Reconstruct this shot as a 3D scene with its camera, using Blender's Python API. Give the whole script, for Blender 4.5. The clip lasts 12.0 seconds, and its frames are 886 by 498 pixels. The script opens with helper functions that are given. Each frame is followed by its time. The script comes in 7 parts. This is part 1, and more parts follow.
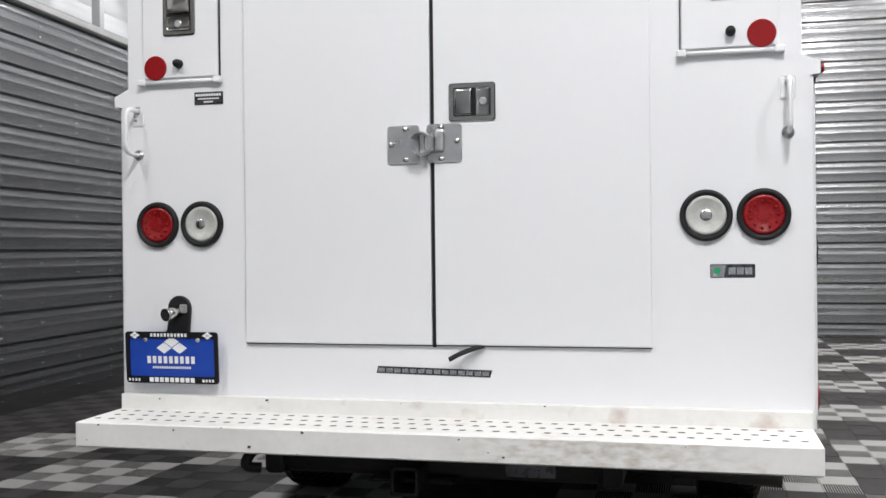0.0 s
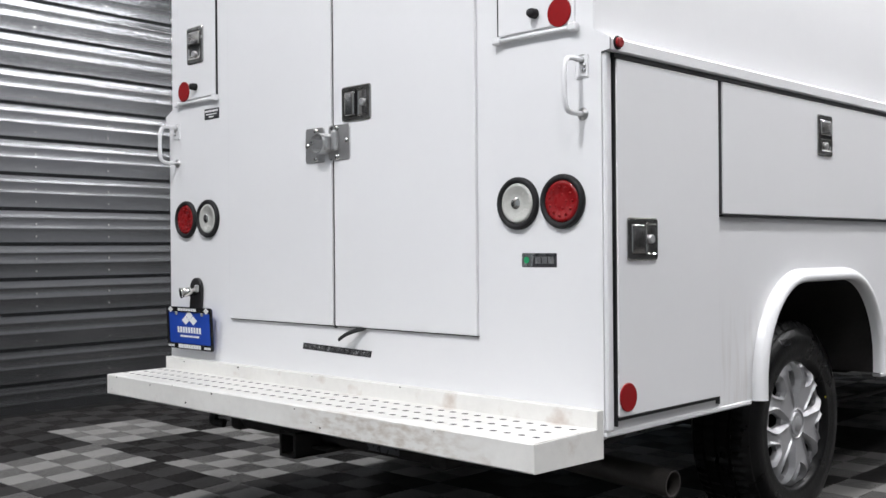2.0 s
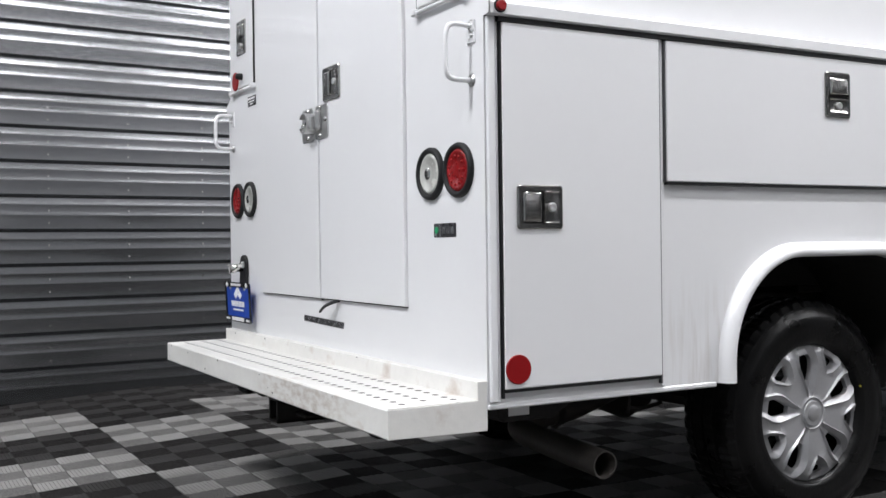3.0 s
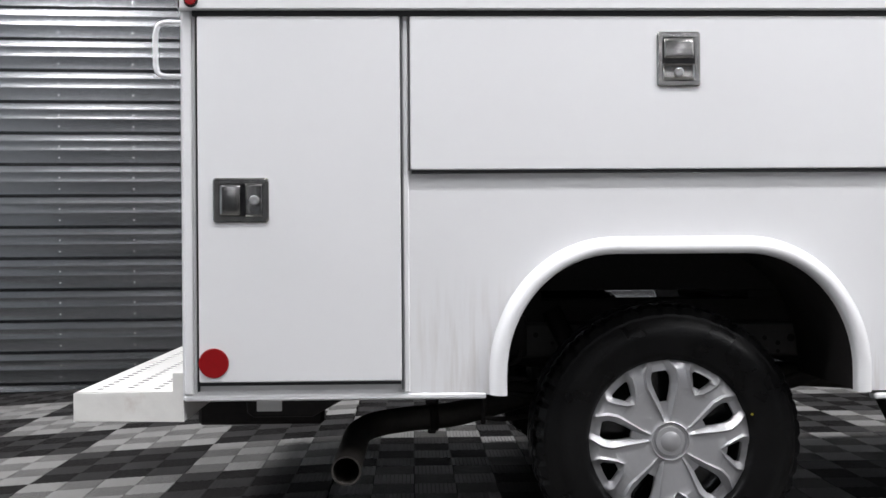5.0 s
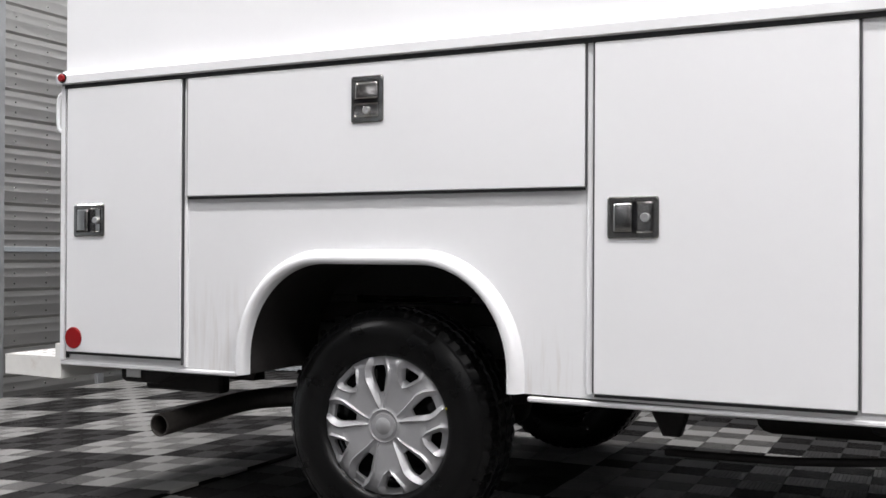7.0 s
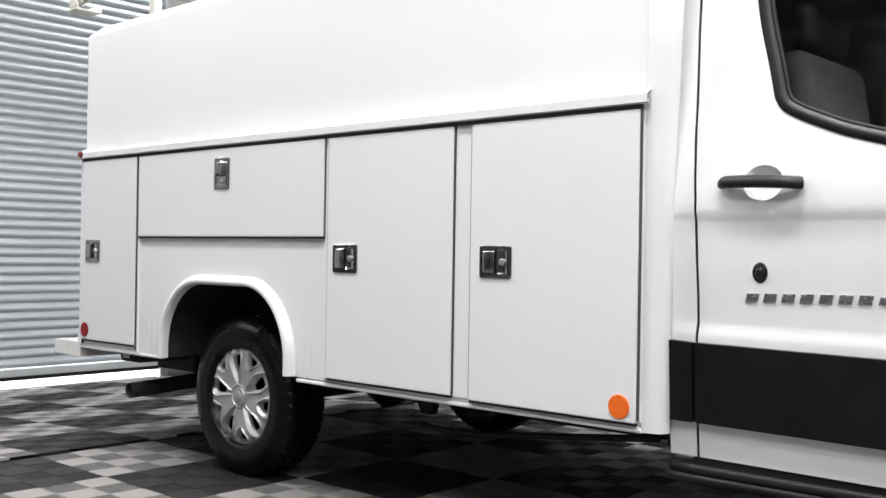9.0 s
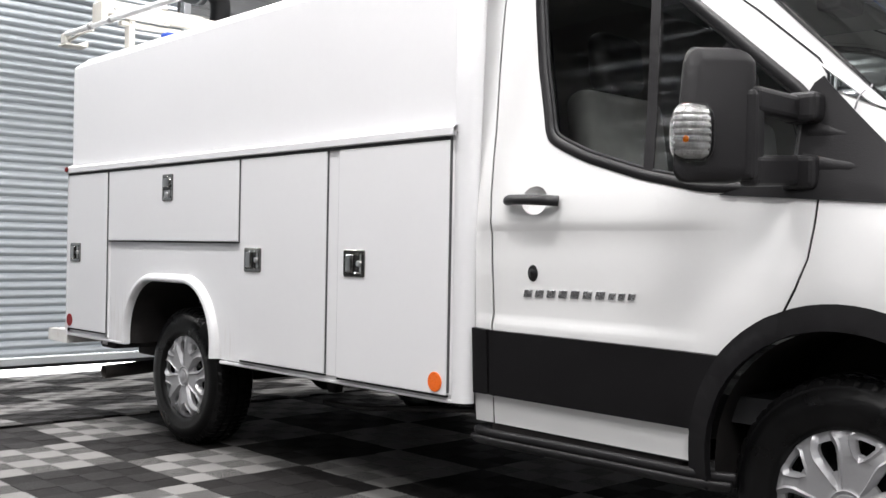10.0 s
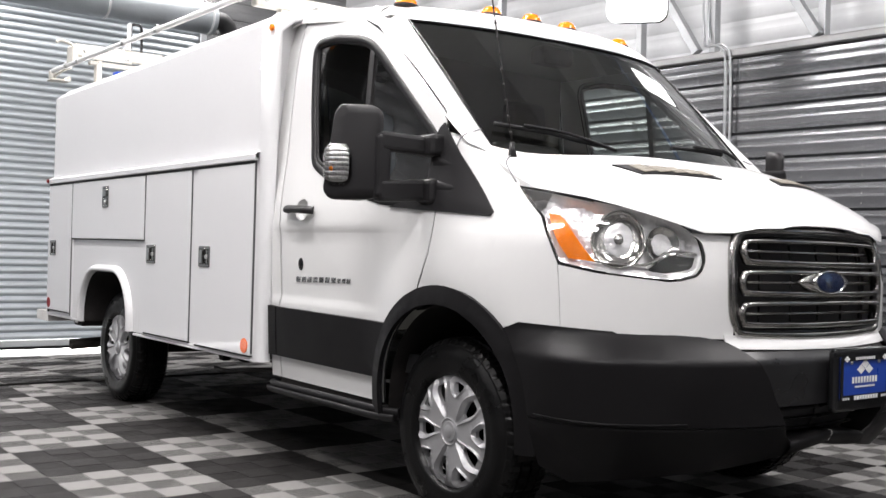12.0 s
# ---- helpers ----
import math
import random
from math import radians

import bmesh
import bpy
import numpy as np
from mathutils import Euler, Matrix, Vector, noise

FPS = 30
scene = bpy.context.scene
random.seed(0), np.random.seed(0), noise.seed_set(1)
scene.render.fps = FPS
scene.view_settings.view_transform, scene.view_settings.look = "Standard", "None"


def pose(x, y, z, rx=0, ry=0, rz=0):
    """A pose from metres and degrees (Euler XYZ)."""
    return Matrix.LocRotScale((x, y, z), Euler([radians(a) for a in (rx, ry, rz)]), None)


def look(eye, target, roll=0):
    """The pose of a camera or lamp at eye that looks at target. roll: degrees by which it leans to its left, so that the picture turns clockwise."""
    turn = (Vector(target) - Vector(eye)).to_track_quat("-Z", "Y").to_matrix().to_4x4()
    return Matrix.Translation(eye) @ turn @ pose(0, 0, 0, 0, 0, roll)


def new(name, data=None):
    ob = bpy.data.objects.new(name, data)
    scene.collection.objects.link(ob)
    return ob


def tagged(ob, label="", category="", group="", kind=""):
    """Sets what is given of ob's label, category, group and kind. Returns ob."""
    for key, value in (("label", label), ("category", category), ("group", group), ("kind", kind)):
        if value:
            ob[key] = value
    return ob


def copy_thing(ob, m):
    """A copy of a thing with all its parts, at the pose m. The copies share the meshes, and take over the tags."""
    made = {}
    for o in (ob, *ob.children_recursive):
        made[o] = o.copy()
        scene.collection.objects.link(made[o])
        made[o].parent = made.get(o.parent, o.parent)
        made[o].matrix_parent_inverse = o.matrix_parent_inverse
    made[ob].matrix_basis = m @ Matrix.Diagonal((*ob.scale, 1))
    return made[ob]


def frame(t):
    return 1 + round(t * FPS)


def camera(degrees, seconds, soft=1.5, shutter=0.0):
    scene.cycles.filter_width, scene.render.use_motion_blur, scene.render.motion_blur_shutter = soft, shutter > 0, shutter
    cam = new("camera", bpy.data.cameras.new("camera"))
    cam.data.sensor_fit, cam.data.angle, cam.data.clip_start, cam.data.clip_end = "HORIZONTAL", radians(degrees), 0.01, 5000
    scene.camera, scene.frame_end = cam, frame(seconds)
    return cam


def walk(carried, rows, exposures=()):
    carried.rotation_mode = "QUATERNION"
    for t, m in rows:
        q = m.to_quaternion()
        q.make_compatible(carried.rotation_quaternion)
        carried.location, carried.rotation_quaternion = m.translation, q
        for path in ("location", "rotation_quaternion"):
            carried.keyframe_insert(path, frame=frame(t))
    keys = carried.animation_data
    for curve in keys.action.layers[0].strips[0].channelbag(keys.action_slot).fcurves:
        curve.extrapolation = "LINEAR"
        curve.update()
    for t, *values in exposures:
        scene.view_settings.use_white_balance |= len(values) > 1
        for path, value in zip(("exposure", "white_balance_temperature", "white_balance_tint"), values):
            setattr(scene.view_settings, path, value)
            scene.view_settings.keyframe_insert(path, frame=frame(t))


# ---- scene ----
cam = camera(46.8, 12.0)
PATH = [
    (0, (0.724, -2.859, 0.984), (0.24, -0.919, 0.983), -0.6),
    (0.5, (1.232, -2.717, 0.999), (0.475, -0.866, 0.983), -0.7),
    (1, (1.681, -2.561, 1.009), (0.709, -0.813, 0.991), -0.7),
    (1.5, (2.1, -2.349, 0.986), (0.901, -0.748, 0.972), -0.7),
    (2, (2.508, -2.083, 0.947), (1.105, -0.657, 0.947), -0.5),
    (2.5, (2.847, -1.73, 0.919), (1.264, -0.507, 0.915), -0.5),
    (2.7, (2.975, -1.558, 0.892), (1.319, -0.437, 0.887), -0.6),
    (4.3, (3.456, -0.151, 0.855), (1.498, 0.253, 0.846), -0.4),
    (4.5, (3.479, 0.045, 0.852), (1.504, 0.36, 0.846), -0.3),
    (5, (3.548, 0.565, 0.853), (1.549, 0.624, 0.847), -0.4),
    (5.5, (3.599, 1.134, 0.835), (1.611, 0.922, 0.833), -0.3),
    (6, (3.607, 1.677, 0.834), (1.664, 1.203, 0.835), -0.1),
    (6.5, (3.608, 2.201, 0.844), (1.731, 1.513, 0.849), 0.0),
    (7, (3.611, 2.729, 0.864), (1.813, 1.853, 0.872), 0.3),
    (7.2, (3.59, 2.985, 0.875), (1.841, 2.016, 0.897), 0.6),
    (8.8, (3.648, 4.675, 0.966), (2.147, 3.354, 0.976), 0.9),
    (9, (3.641, 4.889, 0.986), (2.162, 3.543, 0.993), 0.9),
    (9.5, (3.615, 5.427, 1.003), (2.182, 4.031, 1.003), 0.9),
    (10, (3.594, 5.963, 1.018), (2.217, 4.512, 1.02), 1.0),
    (10.5, (3.567, 6.466, 1.029), (2.229, 4.979, 1.038), 1.2),
    (11, (3.502, 6.94, 1.056), (2.211, 5.412, 1.057), 1.1),
    (11.5, (3.42, 7.386, 1.024), (2.18, 5.817, 1.029), 1.4),
    (12, (3.291, 7.759, 1.019), (2.077, 6.17, 1.024), 1.6),
]
EXPOSURE = [(0.0, -0.01, 6480, 10), (1.5, -0.02, 6420, 10), (2.7, 0.02, 6320, 10), (4.5, 0.15, 6320, 10), (5.5, 0.21, 6400, 11), (7.0, 0.23, 6500, 11),
            (9.0, 0.14, 6500, 10), (12.0, 0.02, 6600, 12)]
walk(cam, [(t, look(eye, target, roll)) for t, eye, target, roll in PATH], EXPOSURE)

# ---------------------------------------------------------------- world and lamps
world = bpy.data.worlds.new("world")
scene.world = world
world.use_nodes = True
wn = world.node_tree.nodes
sky = wn.new("ShaderNodeTexSky")
sky.sky_type, sky.sun_disc, sky.sun_elevation, sky.sun_rotation = "NISHITA", False, radians(40), radians(200)
world.node_tree.links.new(sky.outputs[0], wn["Background"].inputs[0])
wn["Background"].inputs[1].default_value = 0.12

X_WEST, X_EAST, Y_SOUTH, Y_NORTH, Z_CEIL = -3.57, 6.4, -3.48, 8.6, 4.9
LAMPS = {(-2.0, -2.9): 72.0, (-1.8, 1.9): 85.0, (-2.0, 6.7): 150.0, (0.8, 7.6): 68.0, (0.9, 0.9): 55.0, (0.9, 3.7): 60.0,
         (1.2, -2.9): 175.0, (3.6, -2.9): 84.0, (2.3, 0.7): 95.0, (2.3, 3.7): 105.0, (3.6, 6.7): 110.0,
         (5.0, 3.9): 52.0, (5.0, 6.7): 52.0}
LAMP_SPOTS = list(LAMPS)
for x, y in LAMP_SPOTS:
    data = bpy.data.lights.new("ceiling_lamp", "AREA")
    data.shape, data.size, data.size_y = "RECTANGLE", 0.34, 1.25
    data.energy, data.color = LAMPS[x, y], (1.0, 0.985, 0.99)
    new("ceiling_lamp", data).matrix_world = pose(x, y, Z_CEIL - 0.34)
# added upward fill lamps that brighten the ceiling; the fixtures are closed on top
for x, y in ((-2.0, 6.7), (0.8, 7.6), (3.6, 6.7), (0.9, 3.7), (-1.8, 1.9)):
    data = bpy.data.lights.new("ceiling_spill", "AREA")
    data.shape, data.size, data.size_y, data.energy = "RECTANGLE", 0.3, 1.2, 55.0
    new("ceiling_spill", data).matrix_world = pose(x, y, Z_CEIL - 0.262, 180)

# ---------------------------------------------------------------- materials
MATS = {}


def mat(name, color, rough=0.5, metal=0.0, vary=0.06, scale=6.0, fine=60.0, bump=0.0, coat=0.0, rough_vary=0.08, trans=0.0,
        emit=0.0, piece=0.0, stretch=(1, 1, 1), spec=0.5):
    """A surface with two scales of variation: broad stains and fine grain."""
    if name in MATS:
        return MATS[name]
    m = bpy.data.materials.new(name)
    m.use_nodes = True
    nt = m.node_tree
    b = nt.nodes["Principled BSDF"]
    tc = nt.nodes.new("ShaderNodeTexCoord")
    mp = nt.nodes.new("ShaderNodeMapping")
    mp.inputs["Scale"].default_value = stretch
    nt.links.new(tc.outputs["Object"], mp.inputs[0])
    n1 = nt.nodes.new("ShaderNodeTexNoise")
    n1.inputs["Scale"].default_value, n1.inputs["Detail"].default_value = scale, 5
    n2 = nt.nodes.new("ShaderNodeTexNoise")
    n2.inputs["Scale"].default_value, n2.inputs["Detail"].default_value = fine, 3
    for n in (n1, n2):
        nt.links.new(mp.outputs[0], n.inputs["Vector"])
    mix = nt.nodes.new("ShaderNodeMath")
    mix.operation = "MULTIPLY_ADD"
    nt.links.new(n1.outputs[0], mix.inputs[0])
    mix.inputs[1].default_value = 0.7
    sc = nt.nodes.new("ShaderNodeMath")
    sc.operation = "MULTIPLY"
    sc.inputs[1].default_value = 0.3
    nt.links.new(n2.outputs[0], sc.inputs[0])
    nt.links.new(sc.outputs[0], mix.inputs[2])
    value = mix.outputs[0]
    if piece:
        oi = nt.nodes.new("ShaderNodeObjectInfo")
        pm = nt.nodes.new("ShaderNodeMath")
        pm.operation = "MULTIPLY_ADD"
        pm.inputs[1].default_value = piece
        nt.links.new(oi.outputs["Random"], pm.inputs[0])
        nt.links.new(value, pm.inputs[2])
        value = pm.outputs[0]
    ramp = nt.nodes.new("ShaderNodeMapRange")
    ramp.inputs["From Min"].default_value, ramp.inputs["From Max"].default_value = 0.3, 0.7
    ramp.inputs["To Min"].default_value, ramp.inputs["To Max"].default_value = 1 - vary, 1 + vary
    nt.links.new(value, ramp.inputs[0])
    hsv = nt.nodes.new("ShaderNodeHueSaturation")
    hsv.inputs["Color"].default_value = (*color, 1)
    nt.links.new(ramp.outputs[0], hsv.inputs["Value"])
    nt.links.new(hsv.outputs[0], b.inputs["Base Color"])
    rr = nt.nodes.new("ShaderNodeMapRange")
    rr.inputs["From Min"].default_value, rr.inputs["From Max"].default_value = 0.3, 0.7
    rr.inputs["To Min"].default_value, rr.inputs["To Max"].default_value = max(0.02, rough - rough_vary), min(1, rough + rough_vary)
    nt.links.new(n1.outputs[0], rr.inputs[0])
    nt.links.new(rr.outputs[0], b.inputs["Roughness"])
    b.inputs["Metallic"].default_value = metal
    b.inputs["Coat Weight"].default_value, b.inputs["Coat Roughness"].default_value = coat, 0.06
    b.inputs["Transmission Weight"].default_value = trans
    b.inputs["Specular IOR Level"].default_value = spec
    if emit:
        b.inputs["Emission Color"].default_value = (*color, 1)
        b.inputs["Emission Strength"].default_value = emit
    if bump:
        bp = nt.nodes.new("ShaderNodeBump")
        bp.inputs["Strength"].default_value, bp.inputs["Distance"].default_value = bump, 0.004
        nt.links.new(n2.outputs[0], bp.inputs["Height"])
        nt.links.new(bp.outputs[0], b.inputs["Normal"])
    MATS[name] = m
    return m


def stain(m, color, scale, stretch, lo, hi, amount, region=None):
    """Lays blotches or streaks of dirt over a material; region holds (axis, from, full, full, to) fades."""
    nt = m.node_tree
    b = nt.nodes["Principled BSDF"]
    old = b.inputs["Base Color"].links[0].from_socket
    tc, mp, no, mr, mx = (nt.nodes.new(k) for k in ("ShaderNodeTexCoord", "ShaderNodeMapping", "ShaderNodeTexNoise", "ShaderNodeMapRange", "ShaderNodeMix"))
    mp.inputs["Scale"].default_value = stretch
    no.inputs["Scale"].default_value, no.inputs["Detail"].default_value = scale, 6
    mr.inputs["From Min"].default_value, mr.inputs["From Max"].default_value, mr.inputs["To Max"].default_value = lo, hi, amount
    nt.links.new(tc.outputs["Object"], mp.inputs[0])
    nt.links.new(mp.outputs[0], no.inputs["Vector"])
    nt.links.new(no.outputs[0], mr.inputs[0])
    value = mr.outputs[0]
    if region:
        sx = nt.nodes.new("ShaderNodeSeparateXYZ")
        nt.links.new(tc.outputs["Object"], sx.inputs[0])
        for axis, a0, a1, b0, b1 in region:
            for p, q in ((a0, a1), (b1, b0)):
                f, mu = nt.nodes.new("ShaderNodeMapRange"), nt.nodes.new("ShaderNodeMath")
                f.interpolation_type = "SMOOTHSTEP"
                f.inputs["From Min"].default_value, f.inputs["From Max"].default_value = p, q
                mu.operation = "MULTIPLY"
                nt.links.new(sx.outputs[axis], f.inputs[0])
                nt.links.new(f.outputs[0], mu.inputs[0])
                nt.links.new(value, mu.inputs[1])
                value = mu.outputs[0]
    mx.data_type = "RGBA"
    nt.links.new(value, mx.inputs[0])
    nt.links.new(old, mx.inputs[6])
    mx.inputs[7].default_value = (*color, 1)
    nt.links.new(mx.outputs[2], b.inputs["Base Color"])


def pane(name, tint, clear, rough=0.02, ior=1.52):
    """Window glass: tinted see-through with a glossy face."""
    m = bpy.data.materials.new(name)
    m.use_nodes = True
    nt = m.node_tree
    nt.nodes.remove(nt.nodes["Principled BSDF"])
    tr, gl, mx, fr = (nt.nodes.new(k) for k in ("ShaderNodeBsdfTransparent", "ShaderNodeBsdfGlossy", "ShaderNodeMixShader", "ShaderNodeFresnel"))
    tr.inputs[0].default_value = (*[c * clear for c in tint], 1)
    gl.inputs["Roughness"].default_value = rough
    fr.inputs["IOR"].default_value = ior
    nt.links.new(fr.outputs[0], mx.inputs[0])
    nt.links.new(tr.outputs[0], mx.inputs[1])
    nt.links.new(gl.outputs[0], mx.inputs[2])
    nt.links.new(mx.outputs[0], nt.nodes["Material Output"].inputs[0])
    return m


WHITE = mat("white_body_paint", (0.80, 0.80, 0.81), 0.30, vary=0.012, scale=2.5, fine=30, coat=0.5, rough_vary=0.012)
CABW = mat("white_cab_paint", (0.80, 0.80, 0.795), 0.26, vary=0.008, scale=2.0, fine=40, coat=0.6, rough_vary=0.01)
STEPW = mat("worn_white_step_paint", (0.76, 0.75, 0.72), 0.42, vary=0.07, scale=5, fine=45, bump=0.15, coat=0.15)
PANELW = mat("white_panel_paint", (0.80, 0.80, 0.81), 0.30, vary=0.012, scale=2.5, fine=30, coat=0.5, rough_vary=0.012)
stain(PANELW, (0.42, 0.36, 0.30), 9.0, (1, 6, 0.5), 0.46, 0.68, 0.30, [("Y", 0.48, 0.66, 0.78, 0.95), ("Z", 0.40, 0.49, 0.60, 0.82)])
stain(PANELW, (0.50, 0.44, 0.38), 14.0, (1, 5, 0.4), 0.52, 0.70, 0.30, [("Y", 1.55, 1.72, 1.80, 1.90), ("Z", 0.40, 0.47, 0.55, 0.70)])
stain(STEPW, (0.30, 0.17, 0.09), 11.0, (1, 1, 1), 0.62, 0.76, 0.40)
stain(STEPW, (0.36, 0.28, 0.20), 22.0, (1, 1, 2.5), 0.42, 0.66, 0.55, [("X", 0.0, 0.3, 0.6, 0.95), ("Y", -0.30, -0.275, -0.268, -0.262), ("Z", 0.40, 0.44, 0.49, 0.505)])
stain(STEPW, (0.45, 0.40, 0.34), 3.5, (1, 2, 2), 0.58, 0.78, 0.12)
CREAM = mat("aged_white_rack_paint", (0.60, 0.58, 0.53), 0.5, vary=0.12, scale=9, fine=70)
CHROME = mat("polished_steel", (0.62, 0.61, 0.59), 0.14, 1.0, vary=0.06, scale=20, fine=140, rough_vary=0.06)
GALV = mat("galvanised_plate", (0.52, 0.52, 0.52), 0.36, 0.9, vary=0.12, scale=25, fine=160, rough_vary=0.1)
BLACKP = mat("black_plastic", (0.0150, 0.0143, 0.0155), 0.44, vary=0.08, scale=5, fine=260, bump=0.12, spec=0.29)
BUMPP = mat("textured_bumper_plastic", (0.0085, 0.0081, 0.0088), 0.44, vary=0.1, scale=5, fine=260, bump=0.12, spec=0.14)
# polished steel, with the dark surroundings it mirrors put into its colour
LATCHM = mat("polished_steel_dimmed", (0.40, 0.39, 0.375), 0.15, 1.0, vary=0.08, scale=20, fine=140, rough_vary=0.06)
GLOSSB = mat("gloss_black_plastic", (0.012, 0.012, 0.013), 0.15, vary=0.1, scale=5)
RUBBER = mat("black_rubber", (0.013, 0.013, 0.014), 0.62, spec=0.3, vary=0.15, scale=8, fine=120, bump=0.1)
GREYSEAL = mat("grey_door_seal", (0.22, 0.22, 0.23), 0.6, vary=0.1, scale=9)
# tone of the shade in the side door gaps
GAPTONE = mat("door_gap_grey", (0.07, 0.07, 0.073), 0.6, vary=0.1, scale=9)
TYREM = mat("tyre_rubber", (0.0045, 0.0044, 0.0046), 0.33, vary=0.3, scale=10, fine=90, bump=0.2, rough_vary=0.12, spec=0.19)
# frame rail paint, lighter than the other chassis parts
RAILM = mat("dull_dark_frame_paint", (0.050, 0.048, 0.047), 0.6, vary=0.3, scale=7, fine=70, bump=0.15)
YELLOWD = mat("faded_yellow_paint", (0.34, 0.30, 0.02), 0.5)
SILVER = mat("silver_wheel_paint", (0.40, 0.40, 0.41), 0.42, 0.5, vary=0.06, scale=8, fine=90, coat=0.12)
REDL = mat("red_lens", (0.24, 0.006, 0.008), 0.28, vary=0.1, scale=60, fine=300, coat=0.25, spec=0.3)
REDREF = mat("red_reflector", (0.25, 0.004, 0.006), 0.4, vary=0.06, scale=120, fine=500, spec=0.25)
ORANGE = mat("orange_reflector", (0.86, 0.15, 0.012), 0.32, vary=0.06, scale=120, fine=500, coat=0.3)
AMBER = mat("amber_lens", (0.95, 0.23, 0.004), 0.2, vary=0.12, scale=90, fine=400, coat=0.35)
CLEARL = mat("clear_lens", (0.50, 0.50, 0.47), 0.22, vary=0.10, scale=40, fine=200, bump=0.25, coat=0.8)
BRIGHT = mat("bright_lamp_reflector", (0.88, 0.88, 0.87), 0.13, 0.7, vary=0.3, scale=45, fine=160, bump=0.5, coat=0.6)
CHASSIS = mat("black_chassis", (0.022, 0.020, 0.0195), 0.65, spec=0.2, vary=0.3, scale=9, fine=70)
RUST = mat("rusty_exhaust", (0.045, 0.04, 0.036), 0.6, 0.3, vary=0.35, scale=14, fine=80, bump=0.2)
PLATEB = mat("blue_plate", (0.012, 0.055, 0.36), 0.35, vary=0.05, scale=20)
INKW = mat("white_print", (0.82, 0.82, 0.82), 0.4, vary=0.03)
BADGE = mat("dark_badge", (0.05, 0.05, 0.055), 0.3, 0.3, vary=0.1, scale=60)
BADGES = mat("silver_badge", (0.45, 0.45, 0.46), 0.25, 0.9, vary=0.08, scale=60)
GREEN = mat("green_badge", (0.02, 0.30, 0.12), 0.4, vary=0.1)
SEATM = mat("grey_seat_cloth", (0.44, 0.42, 0.41), 0.85, vary=0.12, scale=20, fine=260, bump=0.3)
DARKIN = mat("dark_interior", (0.025, 0.025, 0.027), 0.7, vary=0.15, scale=8, fine=120)
# one galvanised sheet, three tones; by the door daylight is put into the colour
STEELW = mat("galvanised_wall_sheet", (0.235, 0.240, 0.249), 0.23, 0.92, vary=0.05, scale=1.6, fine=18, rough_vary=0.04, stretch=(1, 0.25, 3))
STEELS = mat("galvanised_wall_sheet_daylit", (0.47, 0.465, 0.45), 0.34, 0.85, vary=0.05, scale=1.6, fine=18, rough_vary=0.04, stretch=(0.25, 1, 3))
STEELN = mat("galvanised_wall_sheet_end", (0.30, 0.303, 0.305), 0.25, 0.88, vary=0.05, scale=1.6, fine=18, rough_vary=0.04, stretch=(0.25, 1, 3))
ROLLER = mat("grey_roller_slat", (0.44, 0.475, 0.50), 0.42, 0.25, vary=0.07, scale=3, fine=40, piece=0.15)
UPPERW = mat("white_lining_sheet", (0.66, 0.67, 0.68), 0.5, 0.2, vary=0.06, scale=2, fine=20)
DUCTM = mat("dull_galvanised_duct", (0.36, 0.39, 0.41), 0.48, 0.35, vary=0.12, scale=7, fine=80)
STUD = mat("galvanised_stud", (0.42, 0.43, 0.44), 0.4, 0.7, vary=0.1, scale=8, fine=60)
BEAM = mat("grey_tube_beam", (0.34, 0.34, 0.34), 0.45, 0.5, vary=0.12, scale=6, fine=60)
CEILM = mat("ceiling_sheet", (0.50, 0.50, 0.50), 0.6, vary=0.06, scale=2, fine=20)
TILEL = mat("light_grey_floor_tile", (0.202, 0.197, 0.191), 0.62, vary=0.12, spec=0.2, scale=4, fine=40, piece=0.25)
TILED = mat("charcoal_floor_tile", (0.0195, 0.0183, 0.018), 0.62, vary=0.25, spec=0.13, scale=4, fine=40, piece=0.25)
WEBD = mat("charcoal_tile_web", (0.017, 0.016, 0.0155), 0.65, vary=0.25, spec=0.1, scale=4, fine=40, piece=0.25)
GAPM = mat("dark_floor_gap", (0.008, 0.008, 0.008), 0.9, vary=0.2, spec=0.1)
LAMPM = mat("lamp_diffuser", (1.0, 0.985, 0.96), 0.5, emit=9.0, vary=0.0)
PLASTW = mat("white_plastic", (0.74, 0.74, 0.72), 0.4, vary=0.04)
WINDOW = pane("tinted_window", (0.91, 0.945, 0.93), 0.84)
SCREEN = pane("windscreen_glass", (0.87, 0.945, 0.91), 0.68, ior=1.9)
LENS = pane("headlamp_cover", (1, 1, 1), 0.93)

# ---------------------------------------------------------------- mesh helpers


def smoothstep(x, a, b):
    t = min(1.0, max(0.0, (x - a) / (b - a)))
    return t * t * (3 - 2 * t)


def table(v, pts):
    """A smooth-enough look-up through (key, value) pairs."""
    if v <= pts[0][0]:
        return pts[0][1]
    for (a, p), (b, q) in zip(pts, pts[1:]):
        if v <= b:
            return p + (q - p) * (v - a) / (b - a)
    return pts[-1][1]


def box(bm, x0, x1, y0, y1, z0, z1, bevel=0.0, seg=1, m=None):
    """A box with bevelled edges, added to bm."""
    t = bmesh.new()
    bmesh.ops.create_cube(t, size=1, matrix=Matrix.LocRotScale(((x0 + x1) / 2, (y0 + y1) / 2, (z0 + z1) / 2), None, (abs(x1 - x0), abs(y1 - y0), abs(z1 - z0))))
    if bevel:
        bmesh.ops.bevel(t, geom=t.edges[:], offset=bevel, segments=seg, affect="EDGES", profile=0.5)
    if m:
        bmesh.ops.transform(t, matrix=m, verts=t.verts)
    add(bm, t)
    return bm


